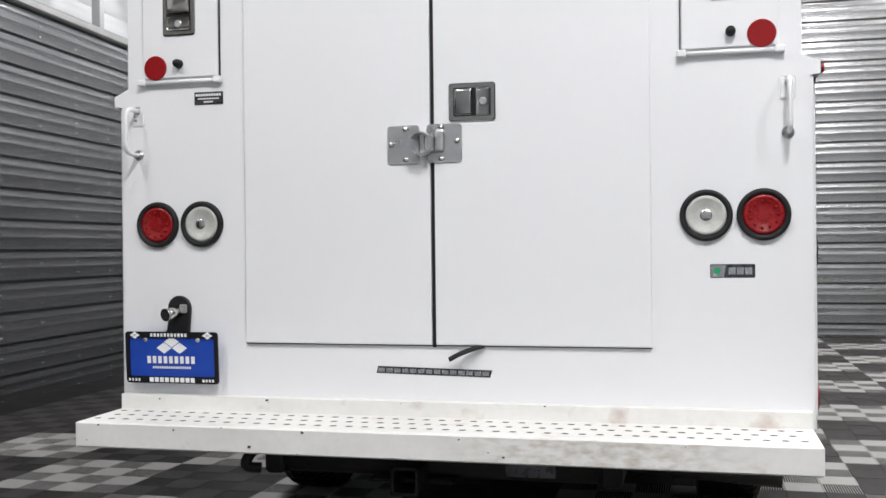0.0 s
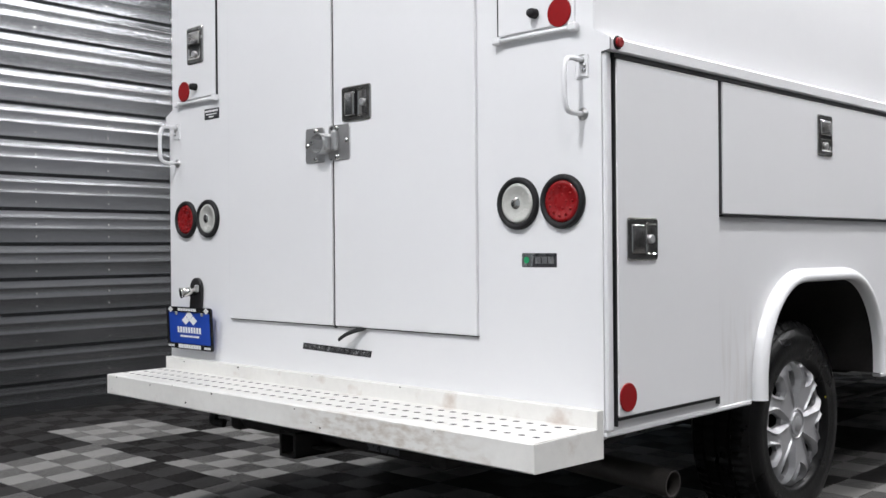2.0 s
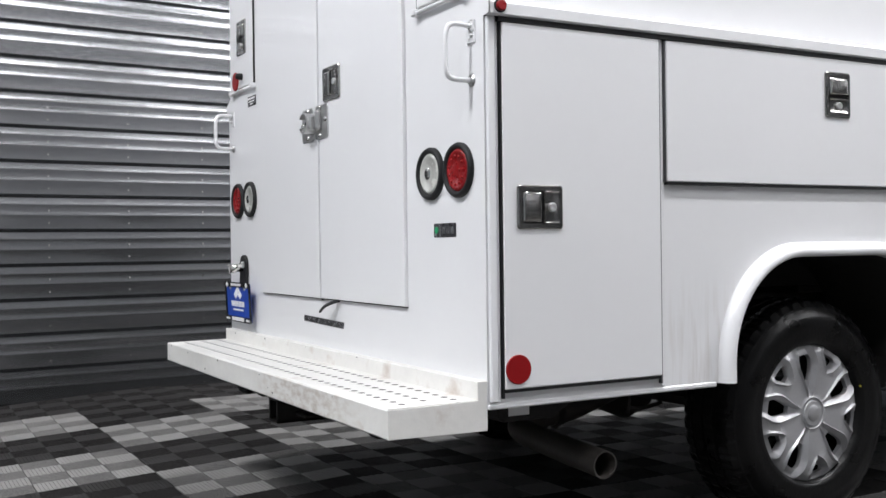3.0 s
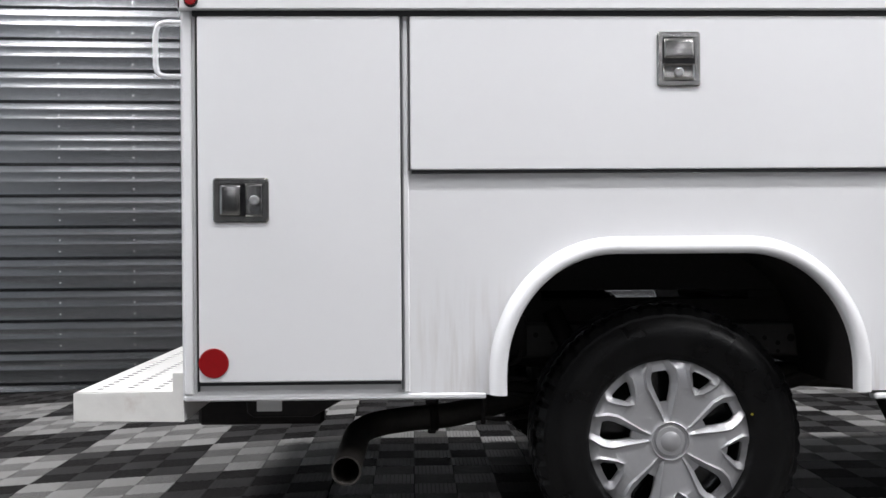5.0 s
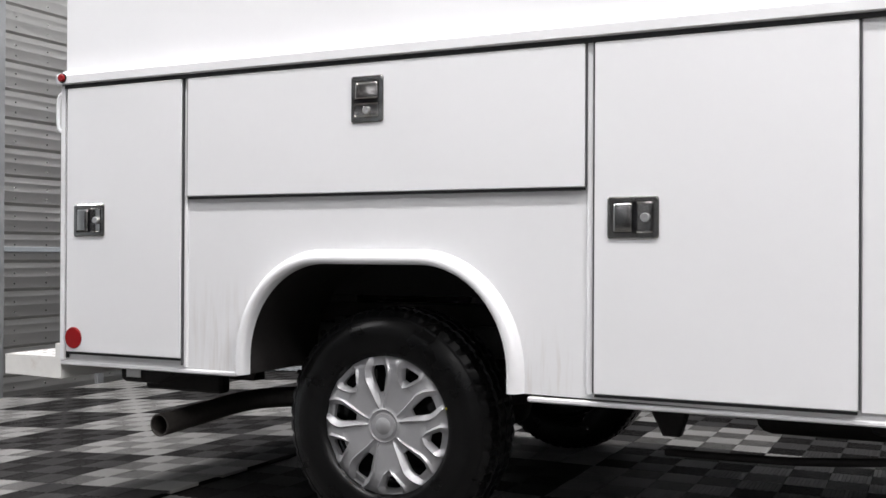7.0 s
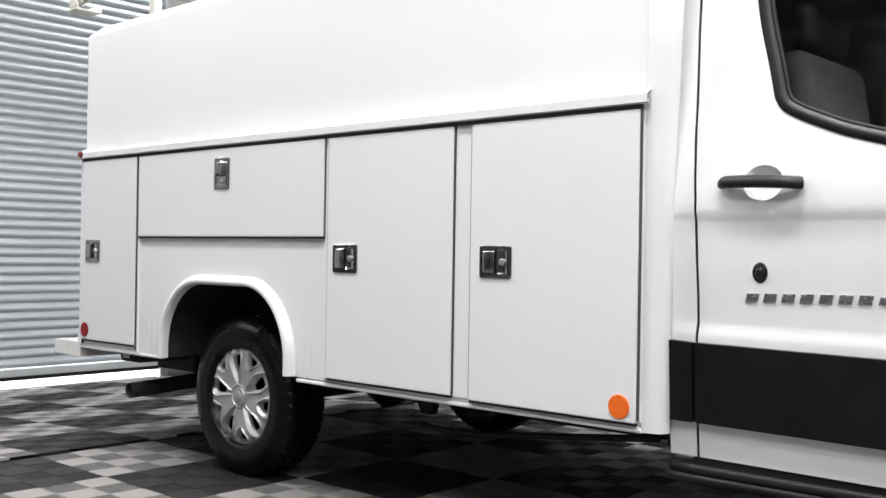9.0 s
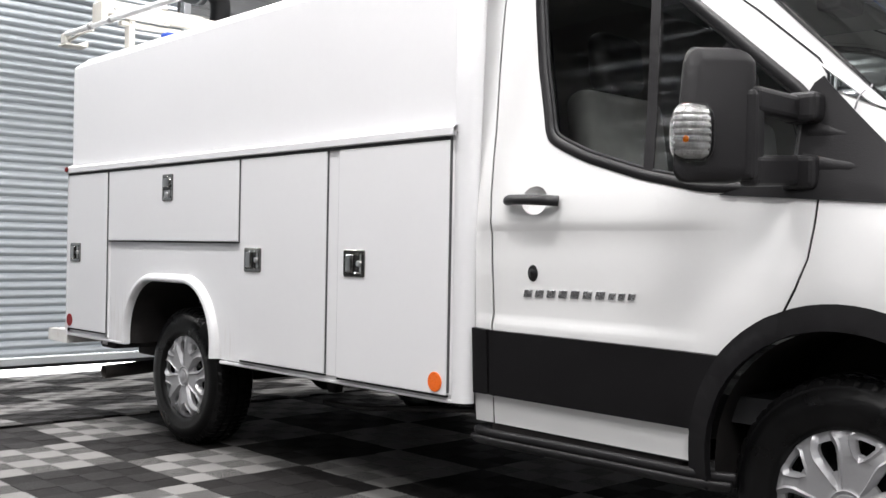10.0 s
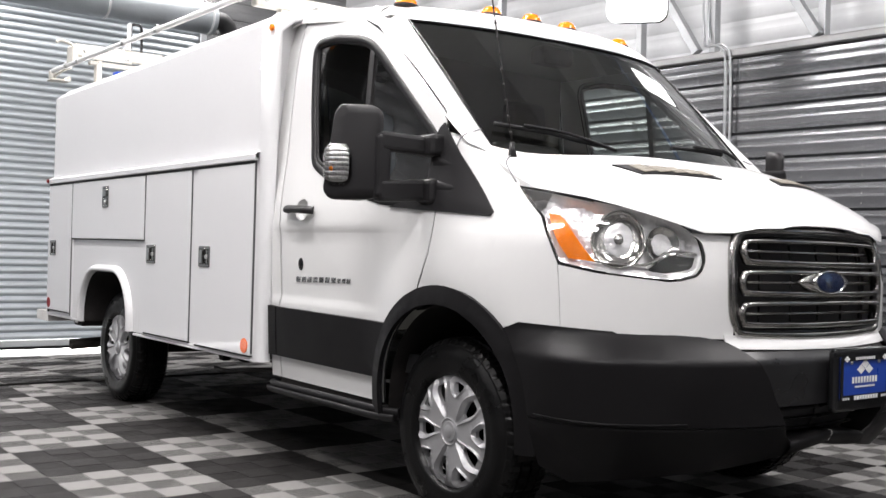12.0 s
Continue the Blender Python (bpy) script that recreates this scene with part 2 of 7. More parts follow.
def add(bm, t):
    """Moves all of t into bm."""
    vs = [bm.verts.new(v.co) for v in t.verts]
    t.verts.index_update()
    for f in t.faces:
        g = bm.faces.new([vs[v.index] for v in f.verts])
        g.smooth = f.smooth
    t.free()
    return bm


def rod(bm, a, b, r, seg=14, r2=None, cap=True):
    """A round bar from a to b."""
    a, b = Vector(a), Vector(b)
    t = bmesh.new()
    bmesh.ops.create_cone(t, cap_ends=cap, segments=seg, radius1=r, radius2=r if r2 is None else r2, depth=(b - a).length)
    q = (b - a).to_track_quat("Z", "Y").to_matrix().to_4x4()
    bmesh.ops.transform(t, matrix=Matrix.Translation((a + b) / 2) @ q, verts=t.verts)
    for f in t.faces:
        f.smooth = len(f.verts) == 4
    return add(bm, t)


def curve_points(pts, n=8, closed=False):
    """A Catmull-Rom line through pts."""
    pts = [Vector(p) for p in pts]
    out = []
    last = len(pts) if closed else len(pts) - 1
    for i in range(last):
        if closed:
            p0, p1, p2, p3 = (pts[(i + k) % len(pts)] for k in (-1, 0, 1, 2))
        else:
            p0, p1, p2, p3 = pts[max(i - 1, 0)], pts[i], pts[i + 1], pts[min(i + 2, len(pts) - 1)]
        for k in range(n):
            t = k / n
            out.append(0.5 * (2 * p1 + (p2 - p0) * t + (2 * p0 - 5 * p1 + 4 * p2 - p3) * t * t + (3 * p1 - p0 - 3 * p2 + p3) * t ** 3))
    if not closed:
        out.append(pts[-1])
    return out


def pipe(bm, pts, r, seg=12, n=6, cap=True, flat=1.0):
    """A tube swept along a smooth line."""
    line = curve_points(pts, n) if n else [Vector(p) for p in pts]
    rings, up = [], None
    for i, p in enumerate(line):
        d = (line[min(i + 1, len(line) - 1)] - line[max(i - 1, 0)]).normalized()
        if up is None:
            up = d.orthogonal().normalized()
        up = (up - d * up.dot(d)).normalized()
        side = d.cross(up)
        rings.append([bm.verts.new(p + r * (math.cos(2 * math.pi * k / seg) * up + flat * math.sin(2 * math.pi * k / seg) * side)) for k in range(seg)])
    for a, b in zip(rings, rings[1:]):
        for k in range(seg):
            bm.faces.new((a[k], a[(k + 1) % seg], b[(k + 1) % seg], b[k])).smooth = True
    if cap:
        bm.faces.new(rings[0][::-1])
        bm.faces.new(rings[-1])
    return bm


def prism(bm, outline, depth, place, bevel=0.0, seg=1):
    """A flat outline of (a, b) given depth; place turns (a, b, d) into the world."""
    t = bmesh.new()
    f = t.faces.new([t.verts.new((a, b, 0)) for a, b in outline])
    g = bmesh.ops.extrude_face_region(t, geom=[f])
    bmesh.ops.translate(t, vec=(0, 0, depth), verts=[v for v in g["geom"] if isinstance(v, bmesh.types.BMVert)])
    if bevel:
        bmesh.ops.bevel(t, geom=[e for e in t.edges if all(abs(v.co.z - depth) < 1e-6 for v in e.verts)], offset=bevel, segments=seg, affect="EDGES", profile=0.5)
    for v in t.verts:
        v.co = Vector(place(*v.co))
    bmesh.ops.recalc_face_normals(t, faces=t.faces)
    return add(bm, t)


def round_rect(a0, a1, b0, b1, r, n=4):
    out = []
    for ca, cb, s in ((a1 - r, b1 - r, 0), (a0 + r, b1 - r, 90), (a0 + r, b0 + r, 180), (a1 - r, b0 + r, 270)):
        for k in range(n + 1):
            w = radians(s + 90 * k / n)
            out.append((ca + r * math.cos(w), cb + r * math.sin(w)))
    return out


def disc(ca, cb, r, n=28):
    return [(ca + r * math.cos(2 * math.pi * k / n), cb + r * math.sin(2 * math.pi * k / n)) for k in range(n)]


def spin(bm, profile, seg, place):
    """A surface of revolution: profile of (radius, height); place turns (x, y, height) into the world."""
    rings = []
    for r, h in profile:
        if r < 1e-6:
            rings.append([bm.verts.new(Vector(place(0, 0, h)))])
        else:
            rings.append([bm.verts.new(Vector(place(r * math.cos(2 * math.pi * k / seg), r * math.sin(2 * math.pi * k / seg), h))) for k in range(seg)])
    for a, b in zip(rings, rings[1:]):
        for k in range(seg):
            q = (k + 1) % seg
            if len(a) == 1:
                bm.faces.new((a[0], b[k], b[q])).smooth = True
            elif len(b) == 1:
                bm.faces.new((a[k], b[0], a[q])).smooth = True
            else:
                bm.faces.new((a[k], b[k], b[q], a[q])).smooth = True
    return bm


def sheet(outline, place, us=(), vs=(), holes=()):
    """A sheet with the outline and holes given in (u, v), cut along us and vs, bent by place(u, v)."""
    bm = bmesh.new()
    for loop in (outline, *holes):
        ring = [bm.verts.new((u, 0, v)) for u, v in loop]
        for a, b in zip(ring, ring[1:] + ring[:1]):
            bm.edges.new((a, b))
    bmesh.ops.triangle_fill(bm, use_beauty=True, use_dissolve=False, edges=bm.edges[:], normal=(0, -1, 0))
    for axis, cuts in ((Vector((1, 0, 0)), us), (Vector((0, 0, 1)), vs)):
        for c in cuts:
            bmesh.ops.bisect_plane(bm, geom=bm.verts[:] + bm.edges[:] + bm.faces[:], plane_co=axis * c, plane_no=axis, dist=1e-5)
    for v in bm.verts:
        v.co = Vector(place(v.co.x, v.co.z))
    bmesh.ops.recalc_face_normals(bm, faces=bm.faces)
    for f in bm.faces:
        f.smooth = True
    return bm


def loft(rows, close=False):
    """A skin over rows of equally many points."""
    bm = bmesh.new()
    grid = [[bm.verts.new(Vector(p)) for p in row] for row in rows]
    for a, b in zip(grid, grid[1:]):
        for k in range(len(a) - (0 if close else 1)):
            q = (k + 1) % len(a)
            bm.faces.new((a[k], a[q], b[q], b[k])).smooth = True
    bmesh.ops.recalc_face_normals(bm, faces=bm.faces)
    return bm


def steps(a, b, d):
    n = max(1, round((b - a) / d))
    return [a + (b - a) * k / n for k in range(1, n)]


def mesh_of(name, bm, material):
    me = bpy.data.meshes.new(name)
    bm.to_mesh(me)
    bm.free()
    me.materials.append(material)
    return me


def shell(bm, thick):
    """Gives an open skin its thickness, half to each side, with a closed rim."""
    bm.normal_update()
    rim = [(e.link_loops[0].vert, e.link_loops[0].link_loop_next.vert) for e in bm.edges if len(e.link_faces) == 1]
    normals = {v: v.normal.copy() for v in bm.verts}
    back = {v: bm.verts.new(v.co - n * thick / 2) for v, n in normals.items()}
    for v, n in normals.items():
        v.co += n * thick / 2
    for f in bm.faces[:]:
        bm.faces.new([back[v] for v in reversed(f.verts)]).smooth = f.smooth
    for a, b in rim:
        bm.faces.new((b, a, back[a], back[b]))


def part(name, bm, material, parent=None, label="", thick=0.0, kind=""):
    """Links a bmesh as one mesh object under its thing."""
    if thick:
        shell(bm, thick)
    ob = new(name, mesh_of(name, bm, material))
    if parent:
        ob.parent = parent
    if thick:
        ob.data.set_sharp_from_angle(angle=radians(38))
    return tagged(ob, label=label, kind=kind)


def thing(name, label, category, kind="", group=""):
    return tagged(new(name), label, category, group, kind)

# ---------------------------------------------------------------- the room


def floor_z(y):
    """The floor is level under the van and falls towards the roller door."""
    return -0.056 * max(0.0, -y)


floor = part("floor", loft([[(x, y, floor_z(y) - 0.024) for x in (X_WEST - 0.6, X_EAST + 0.3)] for y in (Y_SOUTH - 3.0, 0.0, Y_NORTH + 0.3)]), GAPM)
tagged(floor, "charcoal and light grey ribbed tile floor", "floor", kind="structure")

RIB, WALL_TOP = 0.2122, 2.695


def west_x(y):
    """The west wall stands slightly askew to the van."""
    return X_WEST - 0.07 * (y + 0.4)


def sheet_profile(z0, z1):
    """Heights and depths of a ribbed wall sheet: a lapped edge over a hollow and two low ribs a pitch."""
    out = []
    for k in range(int(z0 / RIB) - 1, int(z1 / RIB) + 2):
        b = k * RIB - 0.037
        for dz, d in ((-0.038, 0.002), (-0.0375, -0.022), (-0.013, 0.003), (0.060, 0.002), (0.067, 0.0036), (0.074, 0.0036), (0.081, 0.002),
                      (0.125, 0.002), (0.132, 0.0036), (0.139, 0.0036), (0.146, 0.002)):
            if z0 < b + dz < z1:
                out.append((b + dz, d))
    return [(z0, 0.0)] + out + [(z1, 0.0)]


def ribbed_wall(name, label, place, a0, a1, z0, z1, material, screw_pitch=1.03, screws_at=0.0):
    w = thing(name, label, "wall", kind="structure")
    rows = [[place(a, z, d) for a in (a0, a1)] for z, d in sheet_profile(z0, z1)]
    bm = loft(rows)
    for f in bm.faces:
        f.smooth = False
    part("sheet", bm, material, w, thick=0.004)
    bm = bmesh.new()
    back = [place(a0, z0, -0.05), place(a1, z0, -0.05), place(a1, z1, -0.05), place(a0, z1, -0.05)]
    out = [place(a0, z0, -0.12), place(a1, z0, -0.12), place(a1, z1, -0.12), place(a0, z1, -0.12)]
    a, b = [bm.verts.new(p) for p in back], [bm.verts.new(p) for p in out]
    bm.faces.new(a)
    bm.faces.new(b[::-1])
    for k in range(4):
        bm.faces.new((a[k], b[k], b[(k + 1) % 4], a[(k + 1) % 4]))
    bmesh.ops.recalc_face_normals(bm, faces=bm.faces)
    part("backing", bm, UPPERW, w)
    bm = bmesh.new()
    n = int((a1 - a0) / screw_pitch) + 1
    for i in range(n):
        a = a0 + screws_at + i * screw_pitch
        for k in range(int(z0 / RIB), int(z1 / RIB) + 1):
            for dz in (0.02, 0.097):
                z = k * RIB - 0.037 + dz
                if z0 < z < z1 and a0 < a < a1:
                    rod(bm, place(a, z, 0.0), place(a, z, 0.010), 0.0065, 6)
    part("screws", bm, CHROME, w, kind="stuff")
    return w


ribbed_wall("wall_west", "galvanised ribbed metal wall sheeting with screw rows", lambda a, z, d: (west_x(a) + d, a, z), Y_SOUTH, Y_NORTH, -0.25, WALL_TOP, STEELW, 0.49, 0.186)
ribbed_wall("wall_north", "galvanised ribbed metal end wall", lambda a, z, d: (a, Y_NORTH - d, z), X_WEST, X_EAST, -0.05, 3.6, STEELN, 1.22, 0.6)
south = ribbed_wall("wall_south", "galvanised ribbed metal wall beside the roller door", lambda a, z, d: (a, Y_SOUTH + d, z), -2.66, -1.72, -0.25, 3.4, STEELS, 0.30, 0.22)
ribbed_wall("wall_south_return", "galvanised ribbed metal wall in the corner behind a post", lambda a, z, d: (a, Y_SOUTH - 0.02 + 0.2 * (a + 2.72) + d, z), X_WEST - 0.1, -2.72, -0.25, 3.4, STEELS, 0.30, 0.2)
for nm, dims in (("corner_post", (-2.725, -2.655, Y_SOUTH - 0.06, Y_SOUTH + 0.035, -0.25, 3.4)), ("lap_strip", (-2.652, -1.722, Y_SOUTH + 0.004, Y_SOUTH + 0.022, 0.855, 0.895))):
    bm = bmesh.new()
    box(bm, *dims, 0.004)
    part(nm, bm, STUD if nm == "corner_post" else DUCTM, south)
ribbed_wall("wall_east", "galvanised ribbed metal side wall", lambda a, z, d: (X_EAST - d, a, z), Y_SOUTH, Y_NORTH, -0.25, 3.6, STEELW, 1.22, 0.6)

# upper walls, set back, with white lining
upper = thing("wall_upper", "white lining sheet above the metal wall", "wall", kind="structure")
prof = [(z, d) for z, d in sheet_profile(2.3, Z_CEIL)]
for nm, pl, a0, a1 in (("lining_west", lambda a, z, d: (west_x(a) - 0.42 + d * 0.5, a, z), Y_SOUTH - 0.3, Y_NORTH + 0.2),
                       ("lining_south", lambda a, z, d: (a, Y_SOUTH - 0.22 + d * 0.5, z), X_WEST - 0.5, X_EAST + 0.2),
                       ("lining_north", lambda a, z, d: (a, Y_NORTH + 0.2 - d * 0.5, z), X_WEST - 0.5, X_EAST + 0.2),
                       ("lining_east", lambda a, z, d: (X_EAST + 0.2 - d * 0.5, a, z), Y_SOUTH - 0.3, Y_NORTH + 0.2)):
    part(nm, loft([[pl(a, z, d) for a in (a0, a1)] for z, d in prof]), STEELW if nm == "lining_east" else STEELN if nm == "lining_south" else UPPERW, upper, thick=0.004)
ceil_bm = bmesh.new()
box(ceil_bm, X_WEST - 0.6, X_EAST + 0.4, Y_SOUTH - 0.5, Y_NORTH + 0.4, Z_CEIL, Z_CEIL + 0.1)
for k in range(8):
    x = -3.2 + k * 1.25
    box(ceil_bm, x - 0.035, x + 0.035, Y_SOUTH - 0.2, Y_NORTH + 0.2, Z_CEIL - 0.22, Z_CEIL - 0.003)
    box(ceil_bm, x - 0.035, x + 0.065, Y_SOUTH - 0.2, Y_NORTH + 0.2, Z_CEIL - 0.232, Z_CEIL - 0.2205)
tagged(part("ceiling", ceil_bm, CEILM), "pale ceiling with steel purlins", "ceiling", kind="structure")

# the tube beam on top of the west sheeting, with its studs and braces
frame_w = thing("wall_framing", "galvanised steel beam, studs and braces on the wall", "framing", kind="structure")
bm = bmesh.new()
box(bm, X_WEST - 0.06, X_WEST + 0.055, Y_SOUTH + 0.05, Y_NORTH + 0.02, WALL_TOP + 0.002, WALL_TOP + 0.07, 0.012)
for v in bm.verts:
    v.co.x += west_x(v.co.y) - X_WEST
part("beam", bm, BEAM, frame_w)
for y in (-2.2, -0.45, 1.38, 2.16, 3.16, 4.6, 6.2, 7.7):
    bm = bmesh.new()
    box(bm, west_x(y) - 0.15, west_x(y) - 0.07, y - 0.03, y + 0.03, 2.3, Z_CEIL - 0.23, 0.004)
    part("stud", bm, STUD, frame_w)
for y in (-1.35, 2.06, 3.17, 6.2):
    bm = bmesh.new()
    a, b = Vector((west_x(y) - 0.02, y, WALL_TOP + 0.095)), Vector((west_x(y) - 0.02, y - 1.2, Z_CEIL - 0.3))
    q = (b - a).to_track_quat("Z", "Y").to_matrix().to_4x4()
    box(bm, -0.035, 0.035, -0.035, 0.035, -(b - a).length / 2, (b - a).length / 2, 0.004, m=Matrix.Translation((a + b) / 2) @ q)
    part("brace", bm, STUD, frame_w)

# roller door in the south wall, stopping a hand's breadth above the ground
roller = thing("door_1", "grey slatted roller door, open a hand's breadth at the bottom", "roller door", kind="structure")
DX0, DX1, SLAT = -1.66, 4.6, 0.0775
DOOR_FOOT = -0.125
slat_mesh = mesh_of("slat", loft([[(x, d, z) for x in (DX0, DX1)] for z, d in
                                  ((0.0, 0.0), (0.008, 0.012), (0.024, 0.021), (0.042, 0.021), (0.058, 0.012), (0.068, 0.0), (0.0775, -0.003))]), ROLLER)
for k in range(49):
    ob = new("slat", slat_mesh)
    ob.parent, ob.location = roller, (0, Y_SOUTH - 0.01, DOOR_FOOT + 0.09 + k * SLAT)
bm = bmesh.new()
box(bm, DX0, DX1, Y_SOUTH - 0.03, Y_SOUTH + 0.03, DOOR_FOOT + 0.02, DOOR_FOOT + 0.088, 0.006)
part("bottom_bar", bm, mat("pale_grey_bar", (0.50, 0.52, 0.53), 0.5, 0.1, vary=0.1, scale=4), roller)
bm = bmesh.new()
box(bm, DX0, DX1, Y_SOUTH - 0.02, Y_SOUTH + 0.02, DOOR_FOOT - 0.012, DOOR_FOOT + 0.018, 0.006)
part("rubber_seal", bm, RUBBER, roller)
for x0, x1 in ((DX0 - 0.05, DX0 + 0.03), (DX1 - 0.03, DX1 + 0.05)):
    bm = bmesh.new()
    box(bm, x0, x1, Y_SOUTH - 0.05, Y_SOUTH + 0.055, floor_z(Y_SOUTH) - 0.02, 3.76, 0.006)
    part("guide_rail", bm, STUD, roller)
bm = bmesh.new()
rod(bm, (DX0, Y_SOUTH - 0.1, 3.82), (DX1, Y_SOUTH - 0.1, 3.82), 0.14, 24)
part("roll", bm, ROLLER, roller)
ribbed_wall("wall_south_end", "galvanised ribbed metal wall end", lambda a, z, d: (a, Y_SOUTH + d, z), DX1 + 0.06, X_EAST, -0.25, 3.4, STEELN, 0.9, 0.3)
yard = part("ground", loft([[(x, y, floor_z(Y_SOUTH) - 0.03) for x in (-40, 40)] for y in (-60, Y_SOUTH - 0.15)]),
            mat("pale_concrete", (0.55, 0.54, 0.52), 0.8, vary=0.1))
tagged(yard, "sunlit pale concrete outside the roller door", "ground", kind="structure")
glare = part("backdrop", loft([[(x, Y_SOUTH - 0.6, z) for x in (DX0 - 1, DX1 + 1)] for z in (-0.22, 0.4)]), mat("bright_daylight", (1, 1, 1), emit=10.0, vary=0.0))
tagged(glare, "bright daylight outside under the door", "daylight", kind="structure")

# duct under the ceiling behind the van
duct = thing("ventilation_duct", "round galvanised ventilation duct with joint bands", "duct")
bm = bmesh.new()
rod(bm, (-1.56, -2.95, 3.54), (5.5, -2.95, 3.54), 0.17, 32)
part("tube", bm, DUCTM, duct)
for x in (-1.5, -0.35, 0.8, 1.95, 3.1, 4.3):
    bm = bmesh.new()
    rod(bm, (x - 0.012, -2.95, 3.54), (x + 0.012, -2.95, 3.54), 0.180, 32)
    part("band", bm, UPPERW, duct, "pale joint band")
bm = bmesh.new()
pipe(bm, [(-1.56, -2.95, 3.54), (-1.68, -2.95, 3.53), (-1.76, -2.95, 3.42), (-1.75, -2.95, 3.18)], 0.10, 16)
part("flexible_end", bm, RUBBER, duct, "black flexible duct end")
for x in (-0.9, 2.5, 5.0):
    bm = bmesh.new()
    box(bm, x - 0.015, x + 0.015, -2.965, -2.935, 3.70, Z_CEIL, 0.002)
    part("hanger", bm, STUD, duct)

# conduits and socket
CX, CY = west_x(2.40), 2.40
c2 = thing("conduit", "pair of grey conduits bending over the beam down to a socket", "conduit")
for dy in (0.0, 0.05):
    bm = bmesh.new()
    pipe(bm, [(CX + 0.045, CY + 0.03 + dy, 0.505), (CX + 0.045, CY + 0.012 + dy, 1.1), (CX + 0.045, CY + dy, 1.6), (CX + 0.06, CY + dy, 2.6), (CX + 0.075, CY - 0.05 + dy, 2.79),
              (CX + 0.06, CY - 0.20 + dy, 2.82), (CX - 0.03, CY - 0.30 + dy, 2.92), (CX - 0.03, CY - 0.33 + dy, 3.4), (CX - 0.03, CY - 0.33 + dy, 4.3)], 0.011, 10, 5)
    part("tube", bm, STUD, c2)
bm = bmesh.new()
pipe(bm, [(CX + 0.04, CY - 0.04, 0.46), (CX + 0.04, CY - 0.045, 0.9), (CX + 0.045, CY - 0.012, 1.25), (CX + 0.05, CY - 0.012, 2.60)], 0.007, 8)
part("cable", bm, STUD, c2)
sock = thing("wall_socket", "white plastic wall socket below a conduit", "socket")
bm = bmesh.new()
box(bm, CX + 0.024, CX + 0.075, CY - 0.005, CY + 0.105, 0.37, 0.505, 0.008, 2)
part("box", bm, PLASTW, sock)
bm = bmesh.new()
box(bm, CX + 0.075, CX + 0.08, CY + 0.025, CY + 0.075, 0.40, 0.475, 0.002)
part("cover", bm, INKW, sock)

# ceiling light fixtures
fix = thing("ceiling_light", "long white LED ceiling light", "ceiling light", group="ceiling lights")
bm = bmesh.new()
box(bm, -0.2, 0.2, -0.66, 0.66, 0.0, 0.05, 0.01)
part("housing", bm, PLASTW, fix)
bm = bmesh.new()
box(bm, -0.17, 0.17, -0.63, 0.63, -0.012, -0.001, 0.004)
part("diffuser", bm, LAMPM, fix)
for sx in (-0.5, 0.5):
    bm = bmesh.new()
    rod(bm, (0, sx, 0.05), (0, sx, 0.32), 0.004, 6)
    part("wire", bm, STUD, fix)
for k, (x, y) in enumerate(LAMP_SPOTS):
    m = pose(x, y, Z_CEIL - 0.32)
    if k:
        copy_thing(fix, m)
    else:
        fix.matrix_basis = m

# work lamp high up by the west wall
lamp = thing("work_lamp", "white glowing work lamp in a dark housing", "work lamp")
lamp.matrix_basis = pose(-2.55, 2.45, 3.02, 0, 0, 38)
bm = bmesh.new()
prism(bm, round_rect(-0.225, 0.225, -0.22, 0.62, 0.08, 6), 0.03, lambda a, b, d: (d, a, b), 0.01, 2)
part("diffuser", bm, mat("work_lamp_glow", (1, 1, 1), emit=6.0, vary=0.0), lamp)
bm = bmesh.new()
prism(bm, round_rect(-0.21, 0.23, -0.20, 0.61, 0.08, 6), -0.16, lambda a, b, d: (d - 0.001, a, b), 0.02, 2)
part("housing", bm, BLACKP, lamp)
bm = bmesh.new()
rod(bm, (-0.08, 0, 0.60), (-0.08, 0, 1.9), 0.015, 10)
part("pole", bm, STUD, lamp)
copy_thing(lamp, pose(-2.55, 3.54, 2.96, 0, 0, 12) @ Matrix.Scale(0.66, 4))

# ---------------------------------------------------------------- the van: service body
truck = thing("service_van", "white utility service van with a box body and side compartments", "van")
BW, BL = 1.012, 3.40          # half width of the body frame, its length
FACE = 1.031                  # outer face of the side doors
ROOF_Z, SHELL_X = 2.135, 0.992
ARCH_Y, AXLE_R, AXLE_F, HUB_Z = 1.232, 1.226, 4.731, 0.345


def side(s):
    """Places (y, z, out) on the body's side; s is 1 for the kerb side, -1 for the other."""
    return lambda a, b, d: (s * (BW + d), a, b)


def rear(a, b, d):
    return (a, -d, b)


